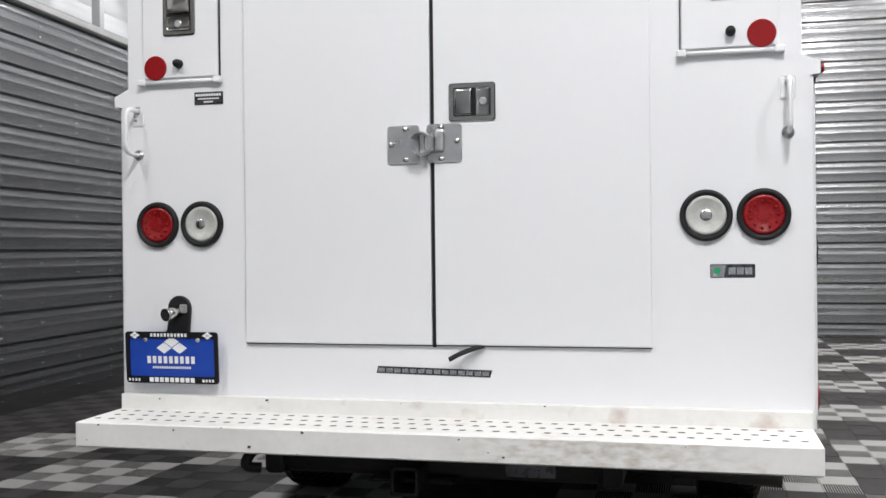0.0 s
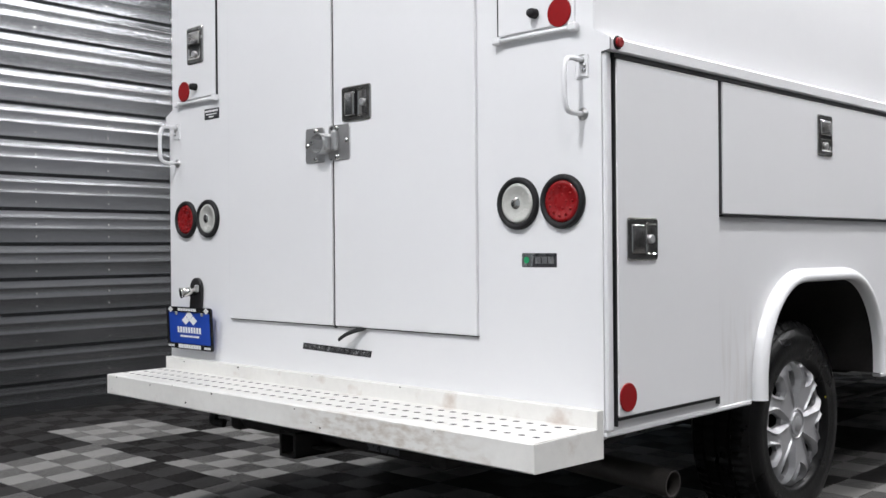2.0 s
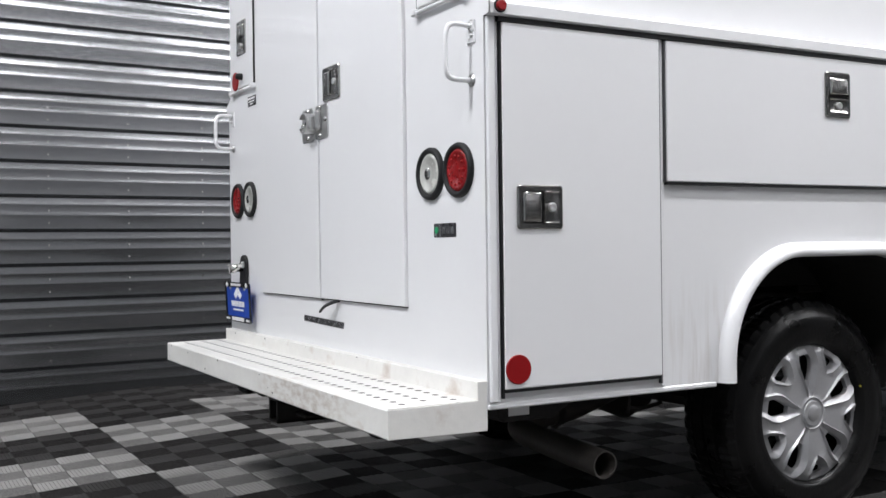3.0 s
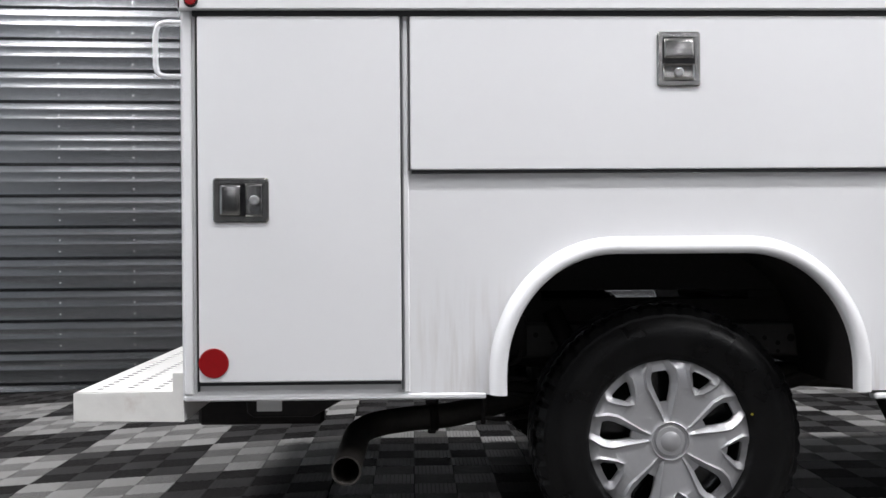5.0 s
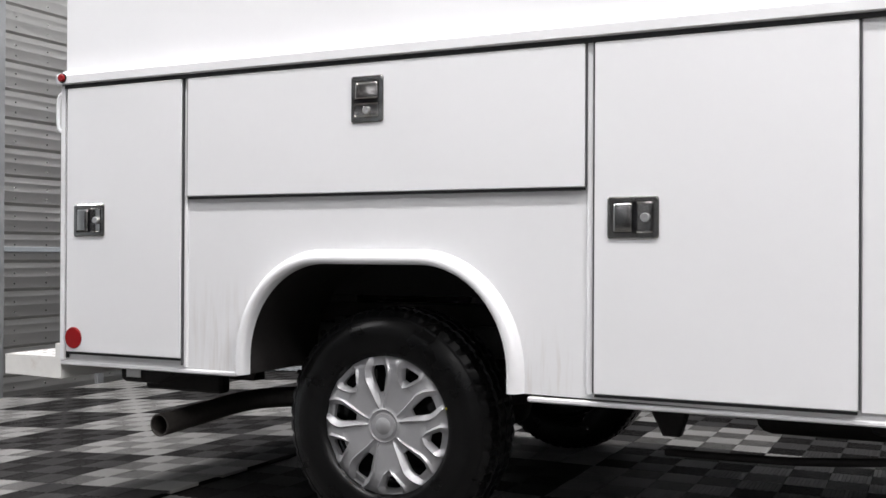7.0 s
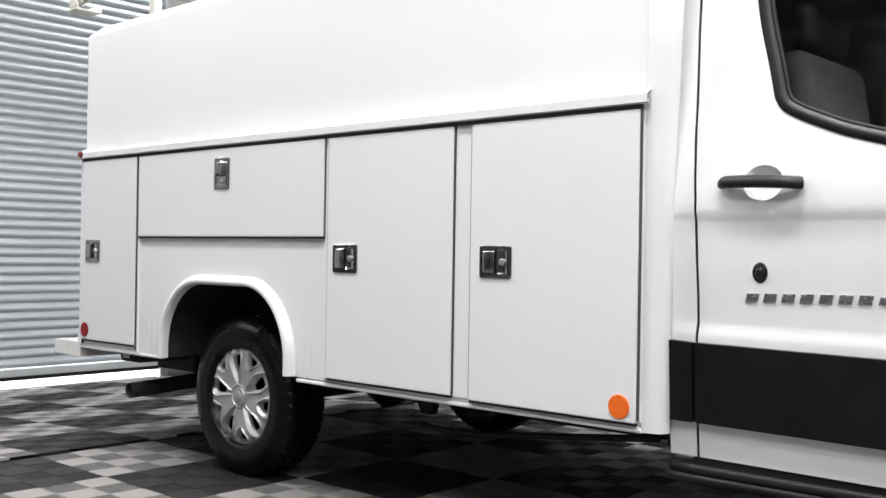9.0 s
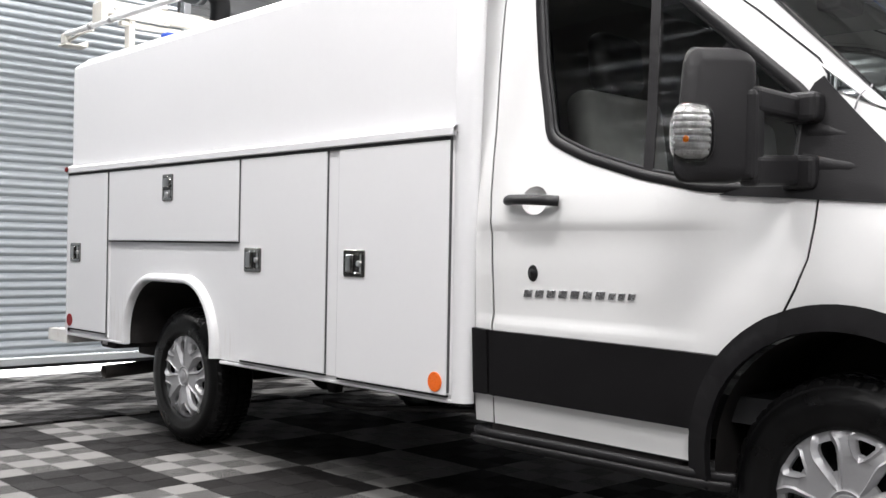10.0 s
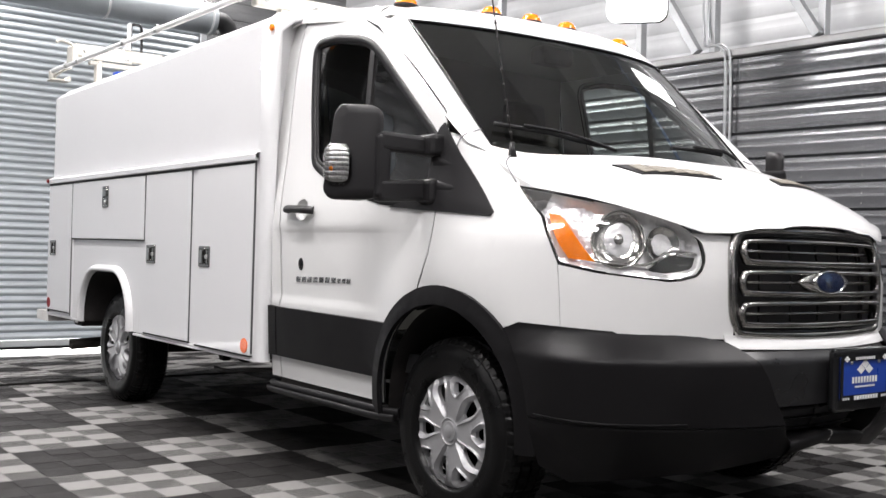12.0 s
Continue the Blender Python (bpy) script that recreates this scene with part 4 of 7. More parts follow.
def number_plate(place, w, h, parent):
    d = part("number_plate", prism(bmesh.new(), round_rect(-w, w, -h, h, 0.008, 3), 0.004, place, 0.0015), PLATEB, parent, "blue dealer plate in a black frame")
    bm = bmesh.new()
    o, i = round_rect(-w - 0.003, w + 0.003, -h - 0.003, h + 0.003, 0.01, 4), round_rect(-w + 0.010, w - 0.010, -h + 0.018, h - 0.016, 0.006, 4)
    rings = [[bm.verts.new(place(a, b, e)) for a, b in r] for r, e in ((o, 0.003), (o, 0.008), (i, 0.008), (i, 0.004))]
    for a, b in zip(rings, rings[1:]):
        for k in range(len(a)):
            bm.faces.new((a[k], a[(k + 1) % len(a)], b[(k + 1) % len(a)], b[k]))
    bmesh.ops.recalc_face_normals(bm, faces=bm.faces)
    part("plate_frame", bm, GLOSSB, d, "black plate frame")
    F = lambda a, b, e: place(a, b, 0.008 + e)
    B = lambda a, b, e: place(a, b, 0.004 + e)
    bars(d, F, -0.068, 0.058, h - 0.012, h - 0.002, 11, INKW, fill=0.6)
    bars(d, F, -0.075, 0.080, -h + 0.001, -h + 0.015, 9, INKW, fill=0.75)
    bars(d, F, -w + 0.006, -w + 0.050, -h + 0.003, -h + 0.011, 4, INKW, fill=0.5)
    bars(d, F, w - 0.050, w - 0.008, -h + 0.003, -h + 0.011, 4, INKW, fill=0.6)
    for c in (-1, 1):
        bm = bmesh.new()
        for da, db in ((-0.009, 0), (0.009, 0), (0, 0.006), (0, -0.006)):
            prism(bm, [(c * (w - 0.03) + da - .008, h - .008 + db), (c * (w - 0.03) + da, h - .003 + db), (c * (w - 0.03) + da + .008, h - .008 + db), (c * (w - 0.03) + da, h - .013 + db)], 0.001, F)
        part("frame_mark", bm, INKW, d)
    bm = bmesh.new()
    for da, db in ((0, 0.048), (-0.026, 0.029), (0.026, 0.029), (0, 0.010)):
        if db > 0.02:
            prism(bm, [(da - 0.025, db), (da, db + 0.017), (da + 0.025, db), (da, db - 0.017)], 0.001, B)
    part("plate_mark", bm, INKW, d, "white diamond mark")
    bars(d, B, -0.083, 0.083, -0.018, 0.004, 9, INKW, fill=0.62)
    bars(d, B, -0.065, 0.065, -0.034, -0.027, 17, INKW, fill=0.6)
    for c in (-1, 1):
        bm = spin(bmesh.new(), [(0.007, 0.0), (0.006, 0.004), (0.0, 0.005)], 12, lambda a, b, e: place(c * 0.088 + a, h - 0.022 + b, 0.004 + e))
        part("plate_screw", bm, GALV, d)
    return d


number_plate(lambda a, b, d: rear(-0.837 + a * math.cos(0.05), 0.660 + b, 0.026 + d + 0.05 * b), 0.152, 0.076, truck)
bm = prism(bmesh.new(), [(-0.872, 0.72), (-0.79, 0.72), (-0.783, 0.80)] + [(-0.821 + 0.038 * math.cos(radians(t)), 0.81 + 0.038 * math.sin(radians(t))) for t in range(0, 181, 20)] + [(-0.859, 0.77), (-0.862, 0.745)], 0.012, lambda a, b, d: rear(a, b, 0.004 + d), 0.003)
d = part("plate_bracket", bm, BLACKP, truck, "black plate bracket")
bm = bmesh.new()
rod(bm, (-0.822, -0.014, 0.800), (-0.836, -0.062, 0.793), 0.017, 18)
rod(bm, (-0.836, -0.062, 0.793), (-0.838, -0.068, 0.792), 0.020, 18)
part("plate_lamp", bm, CHROME, d, "chrome plate lamp")
bm = bmesh.new()
box(bm, -0.815, -0.790, -0.026, -0.016, 0.795, 0.822, 0.004)
part("plate_clip", bm, GALV, d)
bm = bmesh.new()
pipe(bm, [(0.128, -0.006, 0.706), (0.100, -0.02, 0.698), (0.066, -0.032, 0.685), (0.034, -0.034, 0.668)], 0.0085, 10, 6, flat=0.55)
part("rubber_strap", bm, RUBBER, truck, "loose black rubber strip below the doors")
# step bumper
bm = bmesh.new()
prof = [(-0.001, 0.425), (-0.001, 0.545), (-0.026, 0.545), (-0.028, 0.543), (-0.028, 0.501), (-0.266, 0.499), (-0.270, 0.495), (-0.270, 0.431), (-0.266, 0.427), (-0.250, 0.427), (-0.250, 0.480), (-0.03, 0.482), (-0.03, 0.425)]
t = loft([[(x, y, z) for y, z in prof] for x in (-1.008, 1.008)], close=True)
for f in t.faces:
    f.smooth = False
step = part("step_bumper", t, STEPW, truck, "white pressed steel step bumper with worn paint")
for s in (1, -1):
    bm = bmesh.new()
    prism(bm, [(-0.001, 0.424), (-0.001, 0.545), (-0.028, 0.545), (-0.028, 0.5), (-0.270, 0.497), (-0.270, 0.428)], 0.004, lambda a, b, d: (s * (1.0082 + d), a, b), 0.001)
    part("end_cap", bm, STEPW, step)
bm = spin(bmesh.new(), [(0.0170, -0.0005), (0.0150, 0.0012), (0.0125, 0.0016), (0.0105, 0.0014)], 14, lambda a, b, h: (a, b * 0.85, h))
n = len(bm.faces)
# a flat black disc stands for the shade inside each dimple's hole
spin(bm, [(0.0106, 0.0014), (0.0, 0.0012)], 14, lambda a, b, h: (a, b * 0.85, h))
bm.faces.ensure_lookup_table()
for f in bm.faces[n:]:
    f.material_index = 1
DIMPLE = mesh_of("grip_dimple", bm, STEPW)
DIMPLE.materials.append(CHASSIS)
for k in range(44):
    for r, y in enumerate((-0.075, -0.145, -0.215)):
        x = -0.975 + k * 0.0453 + (0.022 if r == 1 else 0)
        if x < 0.985:
            ob = new("grip_dimple", DIMPLE)
            ob.parent, ob.location = step, (x, y, 0.5005)
rng = random.Random(4)
chips = bmesh.new()
for k in range(16):
    x = rng.uniform(-0.99, 0.99)
    y, z = rng.choice(((-0.0288, rng.uniform(0.53, 0.545)), (-0.2712, rng.uniform(0.485, 0.497)), (-0.2712, rng.uniform(0.43, 0.49))))
    r = rng.uniform(0.0015, 0.005)
    prism(chips, [(x + r * rng.uniform(.6, 1.5) * math.cos(a), z + r * rng.uniform(.4, 1) * math.sin(a)) for a in (0, 1, 2, 3, 4, 5)], 0.0004, lambda a, b, d: (a, y - d, b))
part("paint_chips", chips, RUST, step, "small rusty paint chips", kind="stuff")

# ---------------------------------------------------------------- chassis
for s in (1, -1):
    bm = bmesh.new()
    box(bm, s * 0.42, s * 0.50, 0.03, 5.3, 0.515, 0.62, 0.008)
    rail = part("frame_rail", bm, RAILM, truck, "dull dark chassis rail")
    for y, z, r in ((0.74, 0.575, 0.012), (0.93, 0.585, 0.008), (0.98, 0.56, 0.006), (1.50, 0.58, 0.010), (1.62, 0.57, 0.007), (1.66, 0.555, 0.007), (1.70, 0.57, 0.012), (1.66, 0.53, 0.006)):
        bm = bmesh.new()
        rod(bm, (s * 0.4985, y, z), (s * 0.503, y, z), r, 10)
        part("bolt", bm, CHASSIS, rail)
    bm = bmesh.new()
    pipe(bm, [(s * 0.53, 0.62, 0.52), (s * 0.53, 0.9, 0.42), (s * 0.53, AXLE_R, 0.37), (s * 0.53, 1.6, 0.42), (s * 0.53, 1.95, 0.53)], 0.035, 8, 6, flat=0.4)
    part("leaf_spring", bm, CHASSIS, truck)
    bm = bmesh.new()
    rod(bm, (s * 0.55, AXLE_R - 0.1, 0.36), (s * 0.50, AXLE_R - 0.25, 0.66), 0.03, 12)
    part("shock_absorber", bm, CHASSIS, truck)
bm = bmesh.new()
rod(bm, (-0.75, AXLE_R, HUB_Z), (0.75, AXLE_R, HUB_Z), 0.05, 16)
spin(bm, [(0.0, -0.12), (0.11, -0.09), (0.145, 0), (0.11, 0.09), (0.0, 0.12)], 20, lambda a, b, h: (a * 0.9, AXLE_R + h, HUB_Z + b))
part("rear_axle", bm, CHASSIS, truck, "black rear axle")
bm = bmesh.new()
rod(bm, (0, AXLE_R, 0.38), (0, 4.2, 0.46), 0.035, 12)
part("drive_shaft", bm, CHASSIS, truck)
bm = bmesh.new()
box(bm, -0.40, 0.30, 2.2, 3.1, 0.30, 0.46, 0.05, 3)
part("fuel_tank", bm, CHASSIS, truck, "black fuel tank")
bm = bmesh.new()
prism(bm, [(1.90, 0.48), (2.08, 0.48), (2.03, 0.32), (1.98, 0.32)], 0.05, lambda a, b, d: (0.52 + d, a, b), 0.006)
box(bm, 0.40, 0.55, 2.55, 2.85, 0.36, 0.47, 0.03, 2)
pipe(bm, [(0.6, 2.0, 0.28), (0.72, 2.4, 0.31), (0.78, 2.8, 0.36), (0.74, 3.2, 0.40)], 0.012, 8)
part("underbody_bracket", bm, CHASSIS, truck, "black underbody bracket and cable")
bm = bmesh.new()
box(bm, -0.35, 0.35, 3.6, 4.6, 0.28, 0.5, 0.06, 2)
box(bm, -0.62, 0.62, 4.55, 4.9, 0.26, 0.40, 0.05, 2)
part("engine_cradle", bm, CHASSIS, truck)
# spring shackle, valve and brake pipes ahead of the bumper
bm = bmesh.new()
box(bm, 0.54, 0.60, 0.845, 0.893, 0.53, 0.648, 0.008, 2)
part("spring_shackle", bm, CHASSIS, truck, "black spring shackle")
bm = bmesh.new()
box(bm, 0.58, 0.63, 0.793, 0.838, 0.455, 0.540, 0.008, 2)
part("brake_valve", bm, CHASSIS, truck, "black brake valve")
for line, r in (([(0.60, 0.87, 0.55), (0.61, 0.865, 0.525), (0.61, 0.84, 0.515), (0.605, 0.82, 0.515)], 0.009), ([(0.61, 0.89, 0.468), (0.61, 0.83, 0.470), (0.61, 0.785, 0.462), (0.61, 0.77, 0.43), (0.60, 0.765, 0.34)], 0.007),
                ([(0.60, 0.70, 0.445), (0.60, 0.85, 0.425), (0.58, 0.98, 0.41)], 0.009), ([(0.60, 0.76, 0.36), (0.60, 0.82, 0.352), (0.58, 0.92, 0.36)], 0.007)):
    bm = bmesh.new()
    pipe(bm, line, r, 8, 4)
    part("brake_pipe", bm, CHASSIS, truck)
# tow hitch
bm = bmesh.new()
rod(bm, (-0.50, -0.02, 0.375), (0.50, -0.02, 0.375), 0.045, 16)
box(bm, -0.52, -0.46, -0.07, 0.3, 0.33, 0.46, 0.01)
box(bm, 0.46, 0.52, -0.07, 0.3, 0.33, 0.46, 0.01)
hitch = part("tow_hitch", bm, CHASSIS, truck, "black tow hitch crossbar")
bm = bmesh.new()
for x0, x1, z0, z1 in ((-0.105, -0.095, 0.305, 0.385), (-0.035, -0.025, 0.305, 0.385), (-0.105, -0.025, 0.375, 0.385), (-0.105, -0.025, 0.305, 0.315)):
    box(bm, x0, x1, -0.165, 0.05, z0, z1, 0.002)
box(bm, -0.19, 0.06, -0.10, -0.02, 0.328, 0.338, 0.003)
part("receiver", bm, CHASSIS, hitch, "square hitch receiver")
bm = bmesh.new()
box(bm, 0.20, 0.34, -0.069, -0.066, 0.35, 0.40, 0.001)
d = part("hitch_label", bm, BADGE, hitch)
bm = bmesh.new()
pipe(bm, [(-0.5, -0.06, 0.41), (-0.54, -0.10, 0.40), (-0.56, -0.11, 0.36), (-0.52, -0.09, 0.35)], 0.016, 8)
part("trailer_socket", bm, RUBBER, hitch, "black trailer wiring socket")
# exhaust
bm = bmesh.new()
path = [(0.36, 2.2, 0.42), (0.36, 1.6, 0.45), (0.36, 1.226, 0.458), (0.37, 0.95, 0.40), (0.40, 0.70, 0.338), (0.42, 0.55, 0.326), (0.47, 0.45, 0.318), (0.57, 0.405, 0.310), (0.76, 0.397, 0.298), (0.963, 0.393, 0.287)]
pipe(bm, path, 0.036, 18, 8, cap=False)
ex = part("exhaust_pipe", bm, RUST, truck, "dull exhaust pipe turned out behind the wheel", thick=0.004)
bm = bmesh.new()
rod(bm, (0.408, 0.610, 0.330), (0.405, 0.635, 0.331), 0.046, 16)
rod(bm, (0.425, 0.62, 0.375), (0.43, 0.62, 0.47), 0.010, 8)
rod(bm, (0.43, 0.60, 0.385), (0.43, 0.64, 0.385), 0.015, 10)
rod(bm, (0.41, 0.62, 0.28), (0.41, 0.62, 0.30), 0.013, 10)
part("exhaust_hanger", bm, CHASSIS, ex)
bm = bmesh.new()
prism(bm, [(0.125, 0.476), (0.425, 0.476), (0.30, 0.407), (0.145, 0.407), (0.128, 0.42)], 0.30, lambda a, b, d: (0.56 + d, a, b), 0.008, 2)
part("underbody_box", bm, CHASSIS, truck, "black box under the rear corner")
bm = bmesh.new()
box(bm, 0.861, 0.8625, 0.155, 0.220, 0.424, 0.459)
part("underbody_label", bm, INKW, truck, "small white sticker")

# ---------------------------------------------------------------- wheels


def wheel(axle_y, s):
    """Tyre and silver wheel cover; the outer face looks to +x for s = 1."""
    w = new("wheel")
    w.parent = truck
    tagged(w, "black tyre with a silver spoked wheel cover")
    w.matrix_basis = pose(s * 0.820, axle_y, HUB_Z, 0, 0, 0 if s > 0 else 180)
    return w


def tyre_mesh():
    bm = bmesh.new()
    prof = [(0.205, -0.085), (0.215, -0.105), (0.26, -0.118), (0.30, -0.114), (0.328, -0.102), (0.345, -0.088), (0.3505, -0.075), (0.3535, -0.052), (0.344, -0.049), (0.344, -0.042),
            (0.3545, -0.039), (0.355, -0.006), (0.345, -0.004), (0.345, 0.004), (0.355, 0.006), (0.3545, 0.039), (0.344, 0.042), (0.344, 0.049), (0.3535, 0.052), (0.3505, 0.075),
            (0.345, 0.088), (0.328, 0.102), (0.322, 0.1035), (0.318, 0.1075), (0.300, 0.114), (0.296, 0.1165), (0.262, 0.1185), (0.235, 0.113), (0.226, 0.1145), (0.215, 0.105), (0.205, 0.085)]
    seg = 168
    rings = []
    for i, (r, h) in enumerate(prof):
        ring = []
        for k in range(seg):
            t = 2 * math.pi * k / seg
            lug = k % 4
            dr = 0.0
            if r > 0.336 and abs(h) > 0.05 and lug == 0:
                dr = -0.006
            elif 0.32 < r <= 0.336 and lug == 0:
                dr = -0.002
            elif r > 0.35 and lug == 2:
                dr = -0.004
            ring.append(bm.verts.new((h, (r + dr) * math.cos(t), (r + dr) * math.sin(t))))
        rings.append(ring)
    for a, b in zip(rings, rings[1:]):
        for k in range(seg):
            bm.faces.new((a[k], b[k], b[(k + 1) % seg], a[(k + 1) % seg]))
    for f in bm.faces:
        f.smooth = math.hypot(f.calc_center_median().y, f.calc_center_median().z) < 0.322
    return mesh_of("tyre", bm, TYREM)


def cover_mesh():
    """Wheel cover with ten funnel-shaped openings, long and short by turns, each in a raised rim."""
    bm = bmesh.new()
    radii = [0.030, 0.037, 0.040, 0.046, 0.049, 0.053, 0.062, 0.076, 0.090, 0.098, 0.101, 0.110, 0.122, 0.134, 0.143, 0.147, 0.152, 0.160, 0.168, 0.176, 0.182, 0.186, 0.190, 0.196, 0.203, 0.210, 0.216, 0.219]
    BASE = [(0.030, 0.034), (0.037, 0.0335), (0.040, 0.027), (0.046, 0.028), (0.049, 0.033), (0.053, 0.030), (0.090, 0.031), (0.128, 0.034), (0.164, 0.033), (0.190, 0.027), (0.210, 0.018), (0.219, 0.008)]
    LONG = ([(0.049, 3.0), (0.098, 5.5), (0.122, 8.0), (0.150, 9.4), (0.170, 8.6), (0.182, 6.0), (0.205, 4.0)], [(0.049, 9.0), (0.098, 13.0), (0.122, 14.4), (0.150, 15.4), (0.176, 13.0), (0.205, 8.0)], 0.101, 0.182)
    SHORT = ([(0.140, 0.6), (0.152, 4.0), (0.168, 6.6), (0.182, 8.6), (0.190, 7.6), (0.205, 6.0)], [(0.134, 1.2), (0.147, 6.5), (0.168, 10.5), (0.190, 13.0), (0.205, 12.0)], 0.152, 0.190)

    def columns(r, odd):
        """Angles and heights from the middle of an opening out to the edge of its sector, and where it is open."""
        hole, crest, r0, r1 = SHORT if odd else LONG
        base, h, c = table(r, BASE), table(r, hole), table(r, crest)
        f = min(c + 2.2 + 0.10 / r * 0.1, 17.4)
        on = smoothstep(r, 0.134, 0.147) if odd else smoothstep(r, 0.049, 0.076)
        on *= 1 - smoothstep(r, 0.200, 0.214)
        up, down = 0.0065 * on, 0.009 * on
        return [(0.0, base - down), (0.5 * h, base - down), (h, base - down), (0.5 * (h + c) + 0.4, base - 0.2 * down + 0.3 * up), (c, base + up), (0.5 * (c + f), base + 0.55 * up), (f, base), (18.0, base)], r0, r1

    rings = []
    for r in radii:
        ring = []
        for k in range(10):
            col, r0, r1 = columns(r, k % 2)
            for sg, part_ in ((-1, col[:0:-1]), (1, col[:-1])):
                for da, h in part_:
                    t = radians(36 * k + sg * da)
                    ring.append(bm.verts.new((h, r * math.sin(t), r * math.cos(t))))
        rings.append(ring)
    n = len(rings[0]) // 10
    for i, (a, b) in enumerate(zip(rings, rings[1:])):
        for q in range(len(a)):
            k, j = divmod(q, n)
            r0, r1 = (SHORT if k % 2 else LONG)[2:]
            if radii[i] >= r0 - 1e-6 and radii[i + 1] <= r1 + 1e-6 and 5 <= j < 9:
                continue
            w = (q + 1) % len(a)
            bm.faces.new((a[q], a[w], b[w], b[q])).smooth = True
    hub = bm.verts.new((0.036, 0, 0))
    for q in range(len(rings[0])):
        bm.faces.new((hub, rings[0][(q + 1) % len(rings[0])], rings[0][q])).smooth = True
    for v in [v for v in bm.verts if not v.link_faces]:
        bm.verts.remove(v)
    edge = [e for e in bm.edges if len(e.link_faces) == 1]
    g = bmesh.ops.extrude_edge_only(bm, edges=edge)
    for v in g["geom"]:
        if isinstance(v, bmesh.types.BMVert):
            v.co.x -= 0.016
    bmesh.ops.recalc_face_normals(bm, faces=bm.faces)
    me = mesh_of("wheel_cover", bm, SILVER)
    me.set_sharp_from_angle(angle=radians(40))
    return me


TYRE, COVER = tyre_mesh(), cover_mesh()
rim_bm = spin(bmesh.new(), [(0.0, 0.03), (0.06, 0.03), (0.10, 0.045), (0.17, 0.02), (0.195, 0.03), (0.205, 0.085), (0.205, -0.085), (0.16, -0.085), (0.0, -0.06)], 48, lambda a, b, h: (h, a, b))
RIM = mesh_of("steel_rim", rim_bm, GLOSSB)
nut_bm = bmesh.new()
for k in range(5):
    t = 2 * math.pi * k / 5
    rod(nut_bm, (0.03, 0.08 * math.cos(t), 0.08 * math.sin(t)), (0.058, 0.08 * math.cos(t), 0.08 * math.sin(t)), 0.011, 6)
NUTS = mesh_of("wheel_nuts", nut_bm, CHROME)
mark_bm = spin(bmesh.new(), [(0.0255, 0.0348), (0.024, 0.0362), (0.0, 0.0372)], 30, lambda a, b, h: (h, a, b))
MARK = mesh_of("cover_boss", mark_bm, SILVER)
for axle in (AXLE_R, AXLE_F):
    for s in (1, -1):
        w = wheel(axle, s)
        for nm, me, dx, turn in (("tyre", TYRE, 0.0, 0), ("steel_rim", RIM, 0.0, 0), ("wheel_nuts", NUTS, 0.0, 0), ("wheel_cover", COVER, 0.075, 8 if axle == AXLE_R else 22), ("cover_boss", MARK, 0.075, 0)):
            ob = new(nm, me)
            ob.parent = w
            ob.matrix_basis = pose(dx, 0, 0, turn, 0, 0)
        if axle == AXLE_R and s > 0:
            for y, z, h, m in ((0.212, 0.068, 0.1125, YELLOWD), (-0.246, -0.125, 0.1135, REDREF)):
                bm = bmesh.new()
                rod(bm, (h - 0.006, y, z), (h + 0.001, y, z), 0.0036, 12)
                part("paint_dot", bm, m, w, "small factory paint dot on the tyre")
bm = bmesh.new()
for s in (1, -1):
    rod(bm, (s * 0.78, AXLE_F, HUB_Z), (s * 0.5, AXLE_F, HUB_Z), 0.09, 16)
part("front_hub", bm, CHASSIS, truck)

# ---------------------------------------------------------------- the van: cab
PLAN = curve_points([(0.962, 3.20), (0.966, 3.60), (0.968, 4.10), (0.966, 4.50), (0.960, 4.75), (0.948, 4.95), (0.925, 5.12), (0.892, 5.26), (0.835, 5.385), (0.745, 5.485), (0.60, 5.568), (0.42, 5.638), (0.21, 5.675), (0.0, 5.686)], 12)
PLAN = [Vector((p[0], p[1], 0)) for p in PLAN]
ARC = [3.20]
for a, b in zip(PLAN, PLAN[1:]):
    ARC.append(ARC[-1] + (b - a).length)
UMAX = ARC[-1]


def plan_at(u):
    u = min(max(u, ARC[0]), UMAX)
    for k in range(len(ARC) - 1):
        if u <= ARC[k + 1]:
            t = (u - ARC[k]) / (ARC[k + 1] - ARC[k])
            d = (PLAN[k + 1] - PLAN[k]).normalized()
            return PLAN[k].lerp(PLAN[k + 1], t), Vector((d.y, -d.x, 0))
    return PLAN[-1], Vector((0, 1, 0))


def at(x, y):
    """The way along the plan line of the spot nearest to (x, y)."""
    k = min(range(len(PLAN)), key=lambda i: (PLAN[i].x - x) ** 2 + (PLAN[i].y - y) ** 2)
    return ARC[k]


